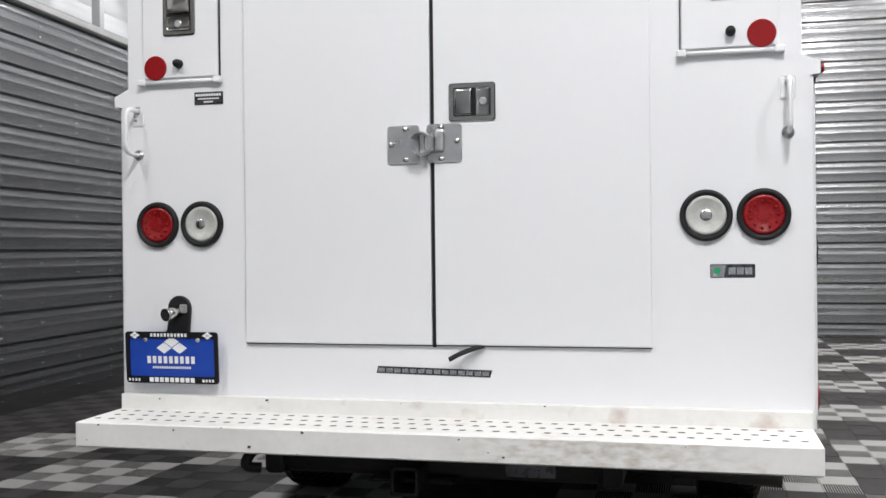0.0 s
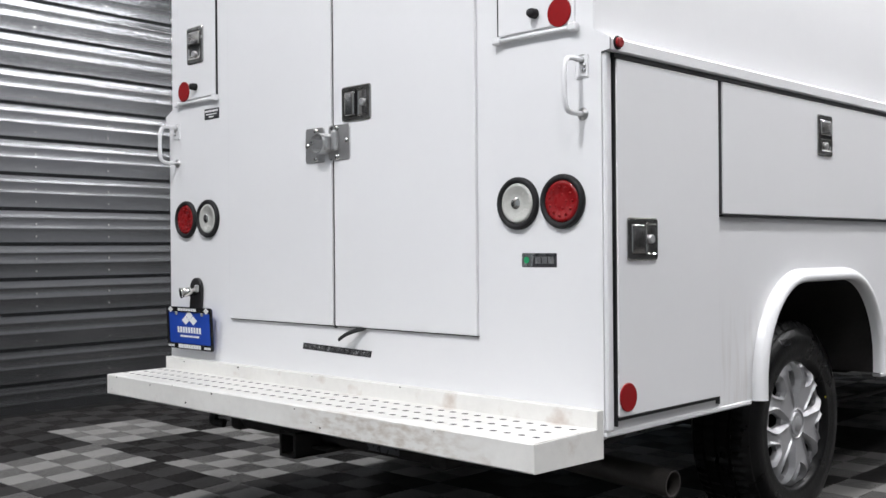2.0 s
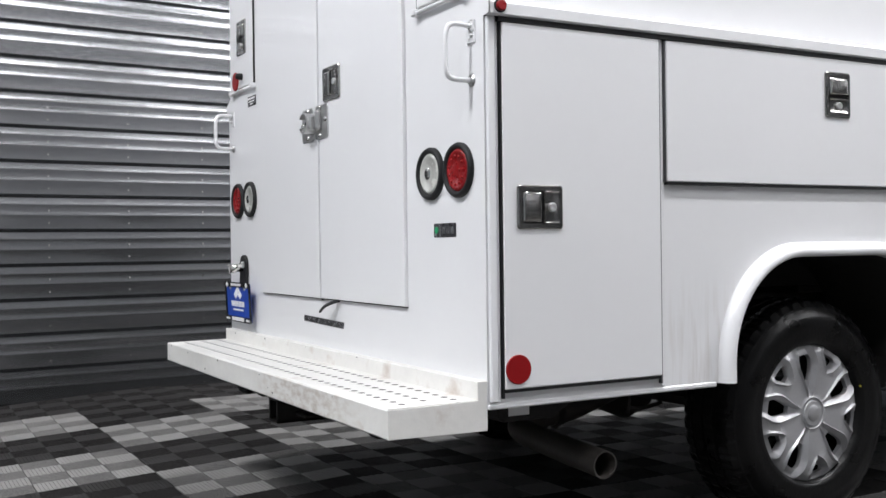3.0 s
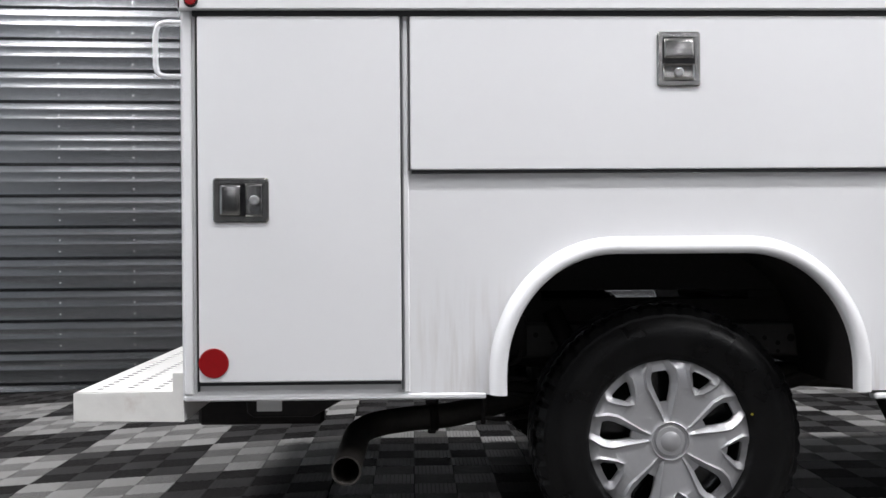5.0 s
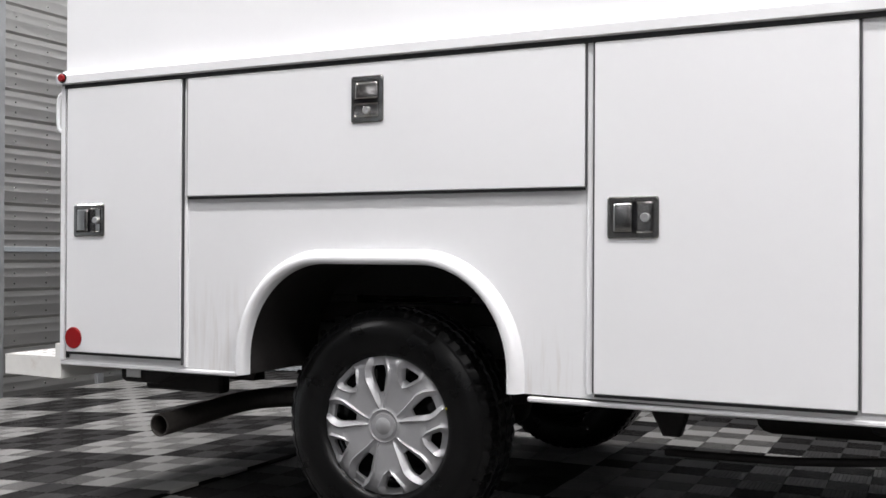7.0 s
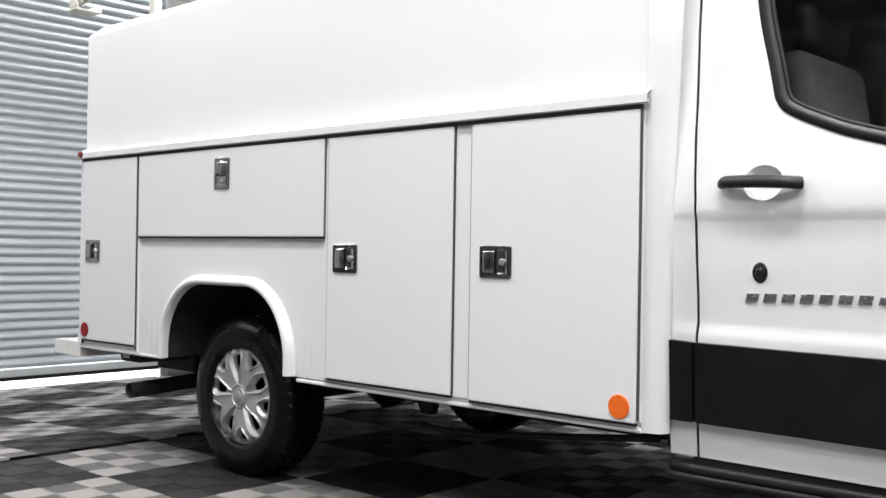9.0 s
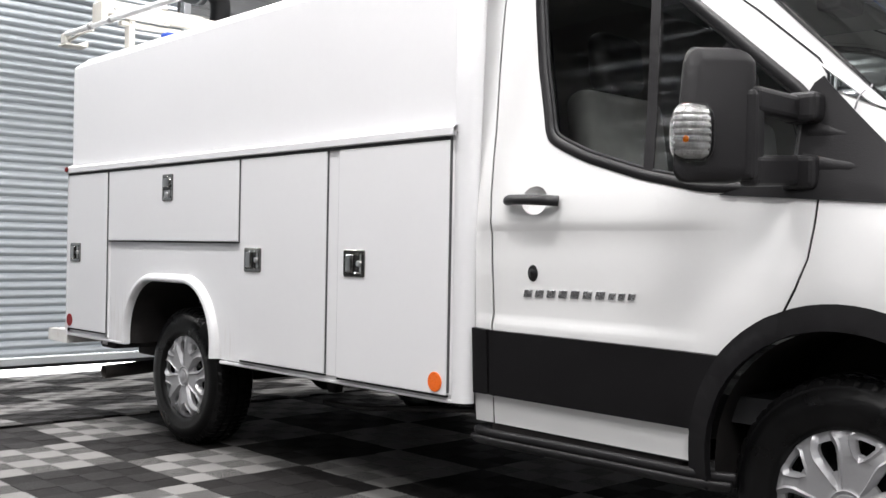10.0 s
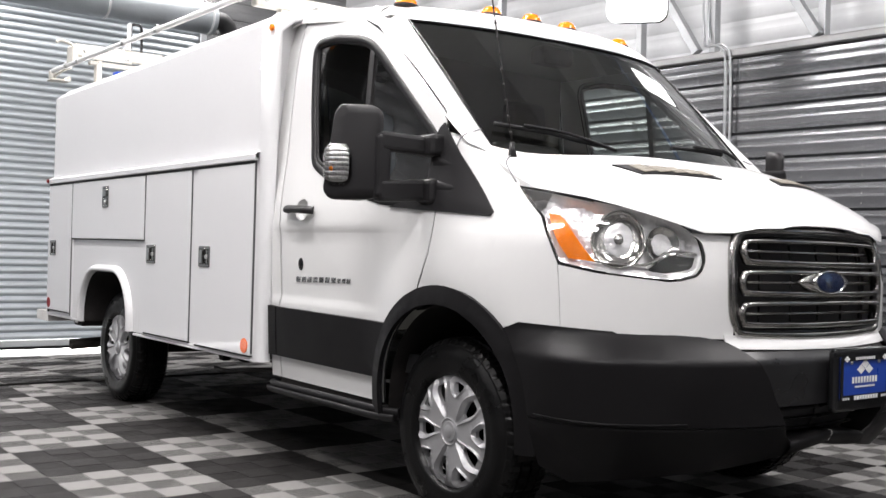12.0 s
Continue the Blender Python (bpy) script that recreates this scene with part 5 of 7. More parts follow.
def inset(u, z):
    s = table(z, [(0.25, 0.050), (0.40, 0.032), (0.52, 0.022), (0.74, 0.012), (0.95, 0.0), (1.10, 0.000), (1.20, 0.006), (1.32, 0.024), (1.45, 0.044), (1.60, 0.060), (1.80, 0.080), (1.95, 0.098), (2.05, 0.116), (2.15, 0.150)])
    f = table(z, [(0.25, 0.03), (0.60, 0.0), (0.95, 0.0), (1.05, 0.012), (1.13, 0.036), (1.20, 0.075), (1.30, 0.13)])
    w = smoothstep(u, at(0.94, 5.05), at(0.70, 5.51))
    v = s * (1 - w) + f * w
    # the shallow pressing in the door and its neighbour
    v += 0.012 * smoothstep(z, 0.750, 0.80) * (1 - smoothstep(z, 1.070, 1.128)) * smoothstep(u, 3.36, 3.41) * (1 - smoothstep(u, 4.05 + 0.3 * max(0, z - 0.8), 4.38 + 0.3 * max(0, z - 0.8)))
    # the wing leans in above the wheel
    v += 0.34 * max(0.0, z - 1.08) * smoothstep(u, 4.72, 5.05) * (1 - w)
    # swelling over the front wheel
    r = math.hypot(u - AXLE_F, (z - 0.43) * 0.95)
    v -= 0.018 * (1 - smoothstep(r, 0.46, 0.72)) * (1 - w) * smoothstep(u, 4.2, 4.45)
    return v


def skin(s=1, out=0.0):
    def place(u, z, extra=0.0):
        p, n = plan_at(u)
        o = (out(u, z) if callable(out) else out) - inset(u, z) + extra
        q = p + n * o
        return (s * q.x, q.y, z)
    return place


US = steps(3.30, UMAX, 0.07)
VS = sorted(steps(0.25, 2.05, 0.06) + [0.755, 0.764, 0.778, 0.80, 1.088, 1.098, 1.106, 1.114, 1.122, 1.14])


def arc(r, a0, a1, n=14, cy=AXLE_F, cz=0.43, fy=1.0):
    return [(cy + fy * r * math.cos(radians(a0 + (a1 - a0) * k / n)), cz + r * math.sin(radians(a0 + (a1 - a0) * k / n))) for k in range(n + 1)]


WIN = [(3.563, 1.925), (3.572, 1.965), (3.605, 1.983), (3.75, 1.984), (3.955, 1.947), (4.047, 1.916), (4.14, 1.855), (4.592, 1.475), (4.610, 1.44), (4.600, 1.215), (4.56, 1.20), (4.30, 1.213), (4.08, 1.258), (3.85, 1.325), (3.725, 1.378), (3.672, 1.412), (3.652, 1.50), (3.612, 1.65), (3.578, 1.84)]


def eased(loop, d):
    """A loop with its corners cut, d along each side at most."""
    out = []
    for k, b in enumerate(loop):
        b, a, c = Vector(b), Vector(loop[k - 1]), Vector(loop[(k + 1) % len(loop)])
        out += [tuple(b.lerp(a, min(0.25, d / (a - b).length))), tuple(b.lerp(c, min(0.25, d / (c - b).length)))]
    return out


WIN = eased(eased(WIN, 0.022), 0.008)
DOOR = ([(3.446, 0.405), (4.318, 0.400)] + arc(0.413, 180, 117, 10) + [(4.550, 0.81), (4.566, 0.865), (4.600, 0.93), (4.632, 1.01), (4.646, 1.10), (4.652, 1.18), (4.654, 1.46),
        (4.650, 1.518), (4.621, 1.564), (4.424, 1.731), (4.185, 1.911), (4.08, 1.970), (4.005, 2.009), (3.926, 2.042), (3.817, 2.072), (3.653, 2.101), (3.486, 2.119), (3.43, 2.118), (3.415, 2.09), (3.408, 1.90), (3.412, 1.65), (3.425, 1.35), (3.440, 1.15), (3.440, 1.05), (3.446, 0.90)])


def offset_loop(loop, d):
    """A loop moved sideways by d."""
    out = []
    n = len(loop)
    area = sum(loop[k][0] * loop[(k + 1) % n][1] - loop[(k + 1) % n][0] * loop[k][1] for k in range(n))
    sg = 1 if area > 0 else -1
    for k in range(n):
        a, b, c = (Vector(loop[(k + j) % n]) for j in (-1, 0, 1))
        e, f = (b - a).normalized(), (c - b).normalized()
        nn = Vector((e.y + f.y, -e.x - f.x)).normalized() * sg
        k2 = max(0.4, nn.dot(Vector((e.y, -e.x)) * sg))
        out.append(tuple(b + nn * d / k2))
    return out


def ring_strip(loop, d0, d1, place, e0, e1):
    """A moulding that runs round a loop."""
    bm = bmesh.new()
    rows = [[bm.verts.new(Vector(place(u, v, e))) for u, v in offset_loop(loop, d)] for d, e in ((d0, e0), (d0, e1), (d1, e1), (d1, e0))]
    n = len(loop)
    for a, b in zip(rows, rows[1:]):
        for k in range(n):
            bm.faces.new((a[k], a[(k + 1) % n], b[(k + 1) % n], b[k])).smooth = True
    bmesh.ops.recalc_face_normals(bm, faces=bm.faces)
    return bm


U_SPLIT = at(0.888, 5.27)
U_HL = {k: at(*v) for k, v in {"tl": (0.94, 5.04), "bl": (0.894, 5.255), "r": (0.545, 5.59), "br": (0.61, 5.56), "tr": (0.60, 5.57), "g": (0.452, 5.63)}.items()}
HEADLAMP = ([(U_HL["tl"], 1.256), (U_HL["tl"] + 0.14, 1.236), (U_HL["tl"] + 0.30, 1.207), (U_HL["tr"] - 0.08, 1.164), (U_HL["tr"] - 0.02, 1.136), (U_HL["r"] - 0.040, 1.112), (U_HL["r"] - 0.014, 1.080), (U_HL["r"] - 0.004, 1.038),
             (U_HL["r"] - 0.002, 1.008), (U_HL["r"] - 0.012, 0.982), (U_HL["r"] - 0.032, 0.962), (U_HL["br"] - 0.005, 0.949), (U_HL["br"] - 0.05, 0.945), (U_HL["bl"] + 0.14, 0.967), (U_HL["bl"], 0.994),
             (U_HL["tl"] + 0.187, 1.07), (U_HL["tl"] + 0.138, 1.15), (U_HL["tl"] + 0.058, 1.212)])
LAMP_TOP = [(u, v) for u, v in HEADLAMP[:8]]
LAMP_FOOT = [(U_HL["tl"], 1.256), (U_HL["tl"] + 0.058, 1.212), (U_HL["tl"] + 0.138, 1.15), (U_HL["tl"] + 0.187, 1.07), (U_HL["bl"], 0.994), (U_HL["bl"] + 0.14, 0.967), (U_HL["br"] - 0.05, 0.945), (U_HL["r"] - 0.032, 0.962), (U_HL["r"], 1.035)]


def lamp_depth(u, v, d):
    """How far the lamp's inside lies behind its face: nothing at the rim, d in the middle."""
    return -d * smoothstep(min(u - U_HL["tl"], U_HL["r"] - u, table(u, LAMP_TOP) - v, v - table(u, LAMP_FOOT)), 0.0, 0.045)


def hood_edge(y):
    return table(y, [(4.60, 1.505), (4.70, 1.452), (4.80, 1.405), (4.92, 1.345), (5.05, 1.262), (5.20, 1.236), (5.35, 1.209), (5.48, 1.166), (5.55, 1.131), (5.59, 1.106), (5.615, 1.101), (5.635, 1.112), (5.655, 1.128), (5.69, 1.136)])


def cab_side(s):
    K = skin(s)
    # rear pillar of the cab
    part("cab_pillar", sheet([(3.352, 0.405), (3.437, 0.405), (3.437, 0.90), (3.431, 1.05), (3.431, 1.15), (3.416, 1.35), (3.403, 1.65), (3.399, 1.90), (3.406, 2.09), (3.416, 2.126), (3.285, 2.14), (3.290, 1.75), (3.318, 1.35), (3.342, 1.0)], K, (), VS), CABW, truck, "white cab rear pillar", thick=0.004)
    bm = bmesh.new()
    pipe(bm, [Vector(K(3.341 - 0.048 * smoothstep(z, 1.0, 1.75), z, -0.008)) for z in [0.42 + 0.1 * k for k in range(18)]], 0.006, 8, 0)
    part("cab_gasket", bm, RUBBER, truck, "dark gasket between cab and body")
    door = part("cab_door", sheet(DOOR, K, US, VS, [WIN, [(3.640 + 0.058 * math.cos(radians(15 * k)), 1.192 + 0.049 * math.sin(radians(15 * k))) for k in range(24)]]), CABW, truck, "white cab door with a black window surround", thick=0.004)
    gap = bmesh.new()
    pipe(gap, [Vector(K(u, v, -0.007)) for u, v in offset_loop(DOOR, 0.003)], 0.0036, 6, 0, cap=False)
    part("door_gap", gap, RUBBER, door, "dark shut line")
    part("window_surround", ring_strip(WIN, 0.012, -0.020, K, -0.012, 0.0055), BLACKP, door, "black window surround")
    part("window_seal", ring_strip(WIN, -0.018, -0.030, K, -0.012, -0.001), RUBBER, door)
    part("window_pane", sheet([(u, v) for u, v in WIN if u <= 4.10], lambda u, v: K(u, v, -0.009), US, VS), WINDOW, door)
    part("quarter_pane", sheet([(4.09, 1.889), (4.14, 1.855), (4.592, 1.475), (4.60, 1.44), (4.595, 1.215), (4.56, 1.20), (4.30, 1.213), (4.10, 1.254)], lambda u, v: K(u, v, -0.009), US, VS), WINDOW, door)
    part("window_bar", sheet([(4.078, 1.26), (4.114, 1.25), (4.084, 1.89), (4.048, 1.914)], lambda u, v: K(u, v, -0.003), (), VS), BLACKP, door, "black upright window bar", thick=0.008)
    # handle
    hp = lambda a, b, d: K(3.640 + a, 1.192 + b, d)
    bm = bmesh.new()
    spin(bm, [(0.0565, 0.002), (0.0545, 0.003), (0.052, -0.003), (0.047, -0.016), (0.034, -0.026), (0.0, -0.030)], 32, lambda a, b, h: hp(a * 1.08, b * 0.92, h))
    part("handle_cup", bm, CABW, door, "round recess behind the handle")
    bm = bmesh.new()
    pipe(bm, [hp(-0.115, 0.003, 0.006), hp(-0.09, 0.004, 0.030), hp(0.0, 0.002, 0.036), hp(0.08, -0.002, 0.032), hp(0.112, -0.004, 0.008)], 0.0205, 12, 6, flat=0.8)
    part("door_handle", bm, BLACKP, door, "black door handle")
    bm = bmesh.new()
    spin(bm, [(0.030, 0.0), (0.028, 0.004), (0.022, 0.006), (0.018, 0.005), (0.014, 0.010), (0.0, 0.012)], 24, lambda a, b, h: K(3.632 + a * 0.78, 0.944 + b, h))
    part("lock_cap", bm, GLOSSB, door, "black lock cap")
    # plain model marks
    for a0, w, h in [(3.588 + k * 0.052, 0.036, 0.025) for k in range(7)] + [(3.952 + k * 0.038, 0.026, 0.021) for k in range(3)]:
        bm = prism(bmesh.new(), [(a0, 0.0), (a0 + w, 0.0), (a0 + w + 0.006, h), (a0 + 0.006, h)], 0.005, lambda a, b, d: K(a, 0.861 + b + 0.02 * (a - 3.59), 0.001 + d), 0.0015)
        part("model_mark", bm, BADGES, door, "dark chrome mark")
    # cladding
    C = skin(s, 0.016)
    part("cladding", sheet([(3.448, 0.508), (4.275, 0.502)] + arc(0.462, 172, 140, 6) + [(4.10, 0.731), (3.448, 0.738)], C, US, VS), BUMPP, door, "dark plastic door cladding", thick=0.02)
    part("pillar_cladding", sheet([(3.352, 0.508), (3.437, 0.508), (3.437, 0.738), (3.352, 0.742)], C, (3.41,), VS), BUMPP, truck, "dark plastic cladding", thick=0.02)
    # wheel arch flare
    flare = [(4.342, 0.335)] + arc(0.392, 180, 0, 30) + [(5.121, 0.33), (5.193, 0.33)] + arc(0.462, 0, 180, 34) + [(4.269, 0.345)]
    A = skin(s, lambda u, z: 0.016 + 0.016 * (1 - smoothstep(math.hypot(u - AXLE_F, max(0.0, z - 0.43)), 0.40, 0.462)))
    part("arch_flare", sheet(flare, A, US, VS), BUMPP, truck, "dark plastic wheel arch flare", thick=0.02)
    # sill step
    bm = bmesh.new()
    for z, x, r in ((0.362, 0.945, 0.030), (0.345, 0.972, 0.020)):
        pipe(bm, [(s * (x - 0.03), 3.36, z), (s * x, 3.45, z), (s * x, 4.0, z), (s * x, 4.30, z), (s * (x - 0.03), 4.40, z)], r, 12, 6, flat=0.6)
    part("side_step", bm, BLACKP, truck, "black running board below the door")
    bm = bmesh.new()
    box(bm, *sorted((s * 0.60, s * 0.93)), 3.42, 4.22, 0.37, 0.41, 0.01)
    part("sill", bm, CHASSIS, truck)
    # front wing
    wing = (arc(0.413, 113, 48, 12)[0:] + [(5.06, 0.765), (U_SPLIT, 0.765), (U_SPLIT - 0.006, 0.88), (U_HL["bl"] - 0.004, 0.988), (U_HL["tl"] + 0.182, 1.07), (U_HL["tl"] + 0.132, 1.15), (U_HL["tl"] + 0.05, 1.214), (U_HL["tl"] - 0.006, 1.258)])
    wing += [(u, hood_edge(plan_at(u)[0].y)) for u in (5.02, 4.95, 4.88, 4.80, 4.72, 4.68)] + [(4.663, 1.49), (4.659, 1.18), (4.653, 1.10), (4.639, 1.01), (4.607, 0.926), (4.573, 0.862), (4.557, 0.81)]
    part("front_wing", sheet(wing, K, US, VS), CABW, truck, "white front wing", thick=0.004)
    gap = bmesh.new()
    pipe(gap, [Vector(K(u, v, -0.007)) for u, v in ((U_SPLIT + 0.003, 0.768), (U_SPLIT - 0.003, 0.88), (U_HL["bl"], 0.99))], 0.0012, 6, 4)
    part("wing_gap", gap, GREYSEAL, truck)
    # front panel beside the grille
    F = [(U_SPLIT + 0.002, 0.765), (U_HL["g"] + 0.014, 0.752), (U_HL["g"] + 0.016, 0.80), (U_HL["g"] + 0.004, 0.94), (U_HL["g"] + 0.026, 1.096), (U_HL["tr"] + 0.02, 1.102), (U_HL["r"] - 0.006, 1.074), (U_HL["r"] + 0.006, 1.036),
         (U_HL["r"] + 0.004, 1.006), (U_HL["r"] - 0.007, 0.978), (U_HL["r"] - 0.028, 0.957), (U_HL["br"] - 0.003, 0.943), (U_HL["br"] - 0.05, 0.939), (U_HL["bl"] + 0.14, 0.961), (U_HL["bl"] - 0.001, 0.986), (U_SPLIT - 0.004, 0.88)]
    part("front_panel", sheet(F, K, US, VS), CABW, truck, "white front panel beside the grille", thick=0.004)
    # headlamp
    bm = sheet(HEADLAMP, lambda u, v: K(u, v, -0.006 + lamp_depth(u, v, 0.042)), steps(U_HL["tl"], U_HL["r"], 0.022), steps(0.94, 1.26, 0.02))
    lamp_ = part("headlamp", bm, mat("headlamp_shell", (0.86, 0.86, 0.87), 0.15, 0.55, vary=0.12, scale=22, fine=55, bump=0.9, rough_vary=0.08, coat=0.6), truck, "clear headlamp with an amber corner", thick=0.003)
    cu, cv = 5.470, 1.076
    P_ = lambda a, b, h: K(cu + a, cv + b, -0.046 + h)
    part("reflector_bowl", spin(bmesh.new(), [(0.102, 0.020), (0.099, 0.034), (0.094, 0.036), (0.090, 0.026), (0.080, 0.010), (0.060, 0.0), (0.036, -0.004), (0.020, -0.004), (0.016, 0.010), (0.0, 0.013)], 40, P_), CHROME, lamp_, "chrome headlamp bowl")
    P2 = lambda a, b, h: K(cu + 0.165 + a, cv - 0.015 + b, -0.052 + h)
    part("inner_bowl", spin(bmesh.new(), [(0.062, 0.028), (0.056, 0.026), (0.040, 0.006), (0.0, 0.0)], 30, P2), CHROME, lamp_)
    bm = sheet([(5.196, 1.160), (5.245, 1.154), (5.272, 1.136), (5.390, 1.000), (5.298, 1.008), (5.256, 1.062)], lambda u, v: K(u, v, -0.008), US, VS)
    part("turn_lens", bm, AMBER, lamp_, "amber turn signal", thick=0.006)
    bm = sheet([(5.575, 0.978), (5.655, 1.028), (5.745, 1.020), (5.735, 0.988), (5.700, 0.966), (5.620, 0.960)], lambda u, v: K(u, v, -0.026), US, VS)
    part("lamp_trim", bm, GLOSSB, lamp_, "dark lower trim", thick=0.006)
    bm = bmesh.new()
    pipe(bm, [Vector(K(u, v, -0.018)) for u, v in ((5.385, 1.004), (5.47, 0.992), (5.56, 0.992), (5.61, 1.015), (5.655, 1.040), (5.750, 1.032))], 0.006, 8, 5)
    part("lamp_strip", bm, CHROME, lamp_, "bright strip")
    part("lamp_edge", ring_strip(HEADLAMP, 0.001, -0.003, K, -0.010, 0.001), GLOSSB, lamp_, "black edge")
    part("lamp_cover", sheet(offset_loop(HEADLAMP, -0.006), lambda u, v: K(u, v, 0.0), US, VS), LENS, lamp_, "clear plastic cover")
    # wheel house
    bm = loft([[(s * x, a, b) for x in (0.93, 0.45)] for a, b in [(4.335, 0.34)] + arc(0.396, 180, 0, 24) + [(5.127, 0.30)]])
    part("front_wheel_house", bm, CHASSIS, truck, "black front wheel house")
    part("wheel_house_wall", sheet([(4.335, 0.34)] + arc(0.396, 180, 0, 24) + [(5.127, 0.30)], lambda u, v: (s * 0.45, u, v)), CHASSIS, truck, thick=0.004)
    # pillar beside the windscreen
    rows = []
    for k in range(-1, 11):
        t = k / 10 if k >= 0 else -0.2
        y0, z0 = 4.662 + (4.09 - 4.662) * t, 1.520 + (1.978 - 1.520) * t
        a = Vector(K(y0, z0))
        b = Vector((s * (0.800 - 0.012 * t), 4.755 + (4.18 - 4.755) * t, 1.452 + (2.012 - 1.452) * t))
        mid = (a + b) / 2 + Vector((s * 0.016, 0.012, 0.012))
        rows.append(curve_points([a, mid, b], 5))
    top_row = rows[-1]
    n = len(top_row) - 1
    rows += [[Vector(top_row[k]).lerp(Vector((s * table(k / n, [(0, 0.862), (0.5, 0.850), (1, 0.812)]), 3.99, table(k / n, [(0, 2.018), (0.5, 2.055), (1, 2.088)]))), f) + Vector((s * 0.004, 0, 0.004)) * f for k in range(n + 1)] for f in (0.5, 1.0)]
    part("screen_pillar", loft(rows), CABW, truck, "white windscreen pillar", thick=0.004)
    bm = bmesh.new()
    pipe(bm, [Vector(K(4.658 + (4.09 - 4.658) * k / 10, 1.522 + (1.980 - 1.522) * k / 10, -0.002)) for k in range(11)], 0.0035, 6, 0)
    part("pillar_gap", bm, GREYSEAL, truck)
    bm = bmesh.new()
    pipe(bm, [(s * 0.931, 4.738, 1.412), (s * 0.924, 4.742, 1.436), (s * 0.908, 4.746, 1.457), (s * 0.880, 4.748, 1.470), (s * 0.842, 4.742, 1.482), (s * 0.812, 4.730, 1.492)], 0.0026, 6, 3)
    part("wing_seam", bm, GREYSEAL, truck)
    bm = bmesh.new()
    pipe(bm, [(s * 0.800, 4.902, 1.386), (s * 0.828, 4.910, 1.366), (s * 0.850, 4.932, 1.346), (s * 0.862, 4.966, 1.316), (s * 0.866, 5.005, 1.276)], 0.0026, 6, 3)
    part("bonnet_seam", bm, GREYSEAL, truck)
    # black sail at the mirror foot
    M = skin(s, 0.006)
    sail = [(4.355, 1.192), (4.945, 1.152), (4.958, 1.168), (4.66, 1.495), (4.648, 1.512), (4.622, 1.495), (4.60, 1.46), (4.590, 1.27), (4.50, 1.225)]
    mirror = part("mirror_sail", sheet(sail, M, steps(4.3, 4.95, 0.05), VS), BLACKP, truck, "black mirror with long twin arms", thick=0.008)
    for z0, z1, zt in ((1.388, 1.460, 0.004), (1.205, 1.288, -0.006)):
        bm = bmesh.new()
        box(bm, *sorted((s * 0.925, s * 1.170)), 4.555, 4.612, z0, z1, 0.016, 3)
        for v in bm.verts:
            v.co.z += zt * (abs(v.co.x) - 1.05) / 0.1
            v.co.y -= 0.10 * (abs(v.co.x) - 0.95)
        part("mirror_arm", bm, BLACKP, mirror, "black mirror arm")
        bm = bmesh.new()
        box(bm, *sorted((s * 0.915, s * 0.985)), 4.552, 4.655, z0 - 0.006, z1 + 0.006, 0.018, 3)
        part("arm_root", bm, BLACKP, mirror)
    for u0, v0, u1, v1 in ((4.615, 1.372, 4.77, 1.336), (4.605, 1.280, 4.87, 1.240)):
        bm = loft([[M(u0 + (u1 - u0) * k / 6, v0 + (v1 - v0) * k / 6 + dv * (1 - k / 7), h * (1 - k / 6)) for k in range(7)] for dv, h in ((-0.034, -0.003), (-0.022, 0.006), (-0.006, 0.011), (0.010, 0.010), (0.022, 0.004), (0.030, -0.003))])
        part("sail_ridge", bm, BLACKP, mirror)
    bm = bmesh.new()
    pipe(bm, [Vector(M(u, v, -0.003)) for u, v in ((4.648, 1.505), (4.628, 1.44), (4.632, 1.36), (4.615, 1.28), (4.625, 1.18))], 0.004, 6, 3)
    part("sail_gap", bm, RUBBER, mirror)
    bm = bmesh.new()
    box(bm, *sorted((s * 1.118, s * 1.182)), 4.525, 4.588, 1.212, 1.456, 0.018, 3)
    part("arm_bridge", bm, BLACKP, mirror)
    bm = bmesh.new()
    prism(bm, round_rect(-0.092, 0.094, -0.182, 0.182, 0.046, 6), 0.085,
          lambda a, b, d: (s * (1.232 + a * (1 - 1.2 * max(0, d - 0.03)) - 0.26 * max(0, b + 0.02) * max(0, a) / 0.094), 4.460 - 0.25 * a + d * (0.72 - 6.6 * a), 1.385 + b * (1 - 0.9 * max(0, d - 0.03))), 0.036, 6)
    for f in bm.faces:
        f.smooth = True
    part("mirror_housing", bm, BLACKP, mirror, "black mirror housing")
    bm = bmesh.new()
    prism(bm, round_rect(-0.080, 0.082, -0.166, 0.166, 0.035, 5), 0.003, lambda a, b, d: (s * (1.232 + a - 0.26 * max(0, b + 0.02) * max(0, a) / 0.094), 4.4590 - d - 0.25 * a, 1.385 + b))
    part("mirror_glass", bm, CHROME, mirror, "mirror glass")
    pts = [(1.322, 4.424), (1.330, 4.440), (1.324, 4.463), (1.303, 4.486), (1.276, 4.508), (1.256, 4.518), (1.256, 4.498), (1.30, 4.45), (1.312, 4.424)]
    n = 15
    z_ = lambda k: 1.258 + 0.154 * k / (n - 1)
    mid = Vector((1.285, 4.465))
    full = lambda z: 1 - 0.42 * abs((z - 1.335) / 0.078) ** 4
    t = loft([[(s * (mid.x + (x - mid.x) * full(z_(k))), mid.y + (y - mid.y) * full(z_(k)), z_(k)) for x, y in pts] for k in range(n)], close=True)
    for k in (0, n - 1):
        t.faces.new([v for v in t.verts if abs(v.co.z - z_(k)) < 1e-5])
    part("mirror_lamp", t, LENS, mirror, "clear ribbed turn lamp on the mirror")
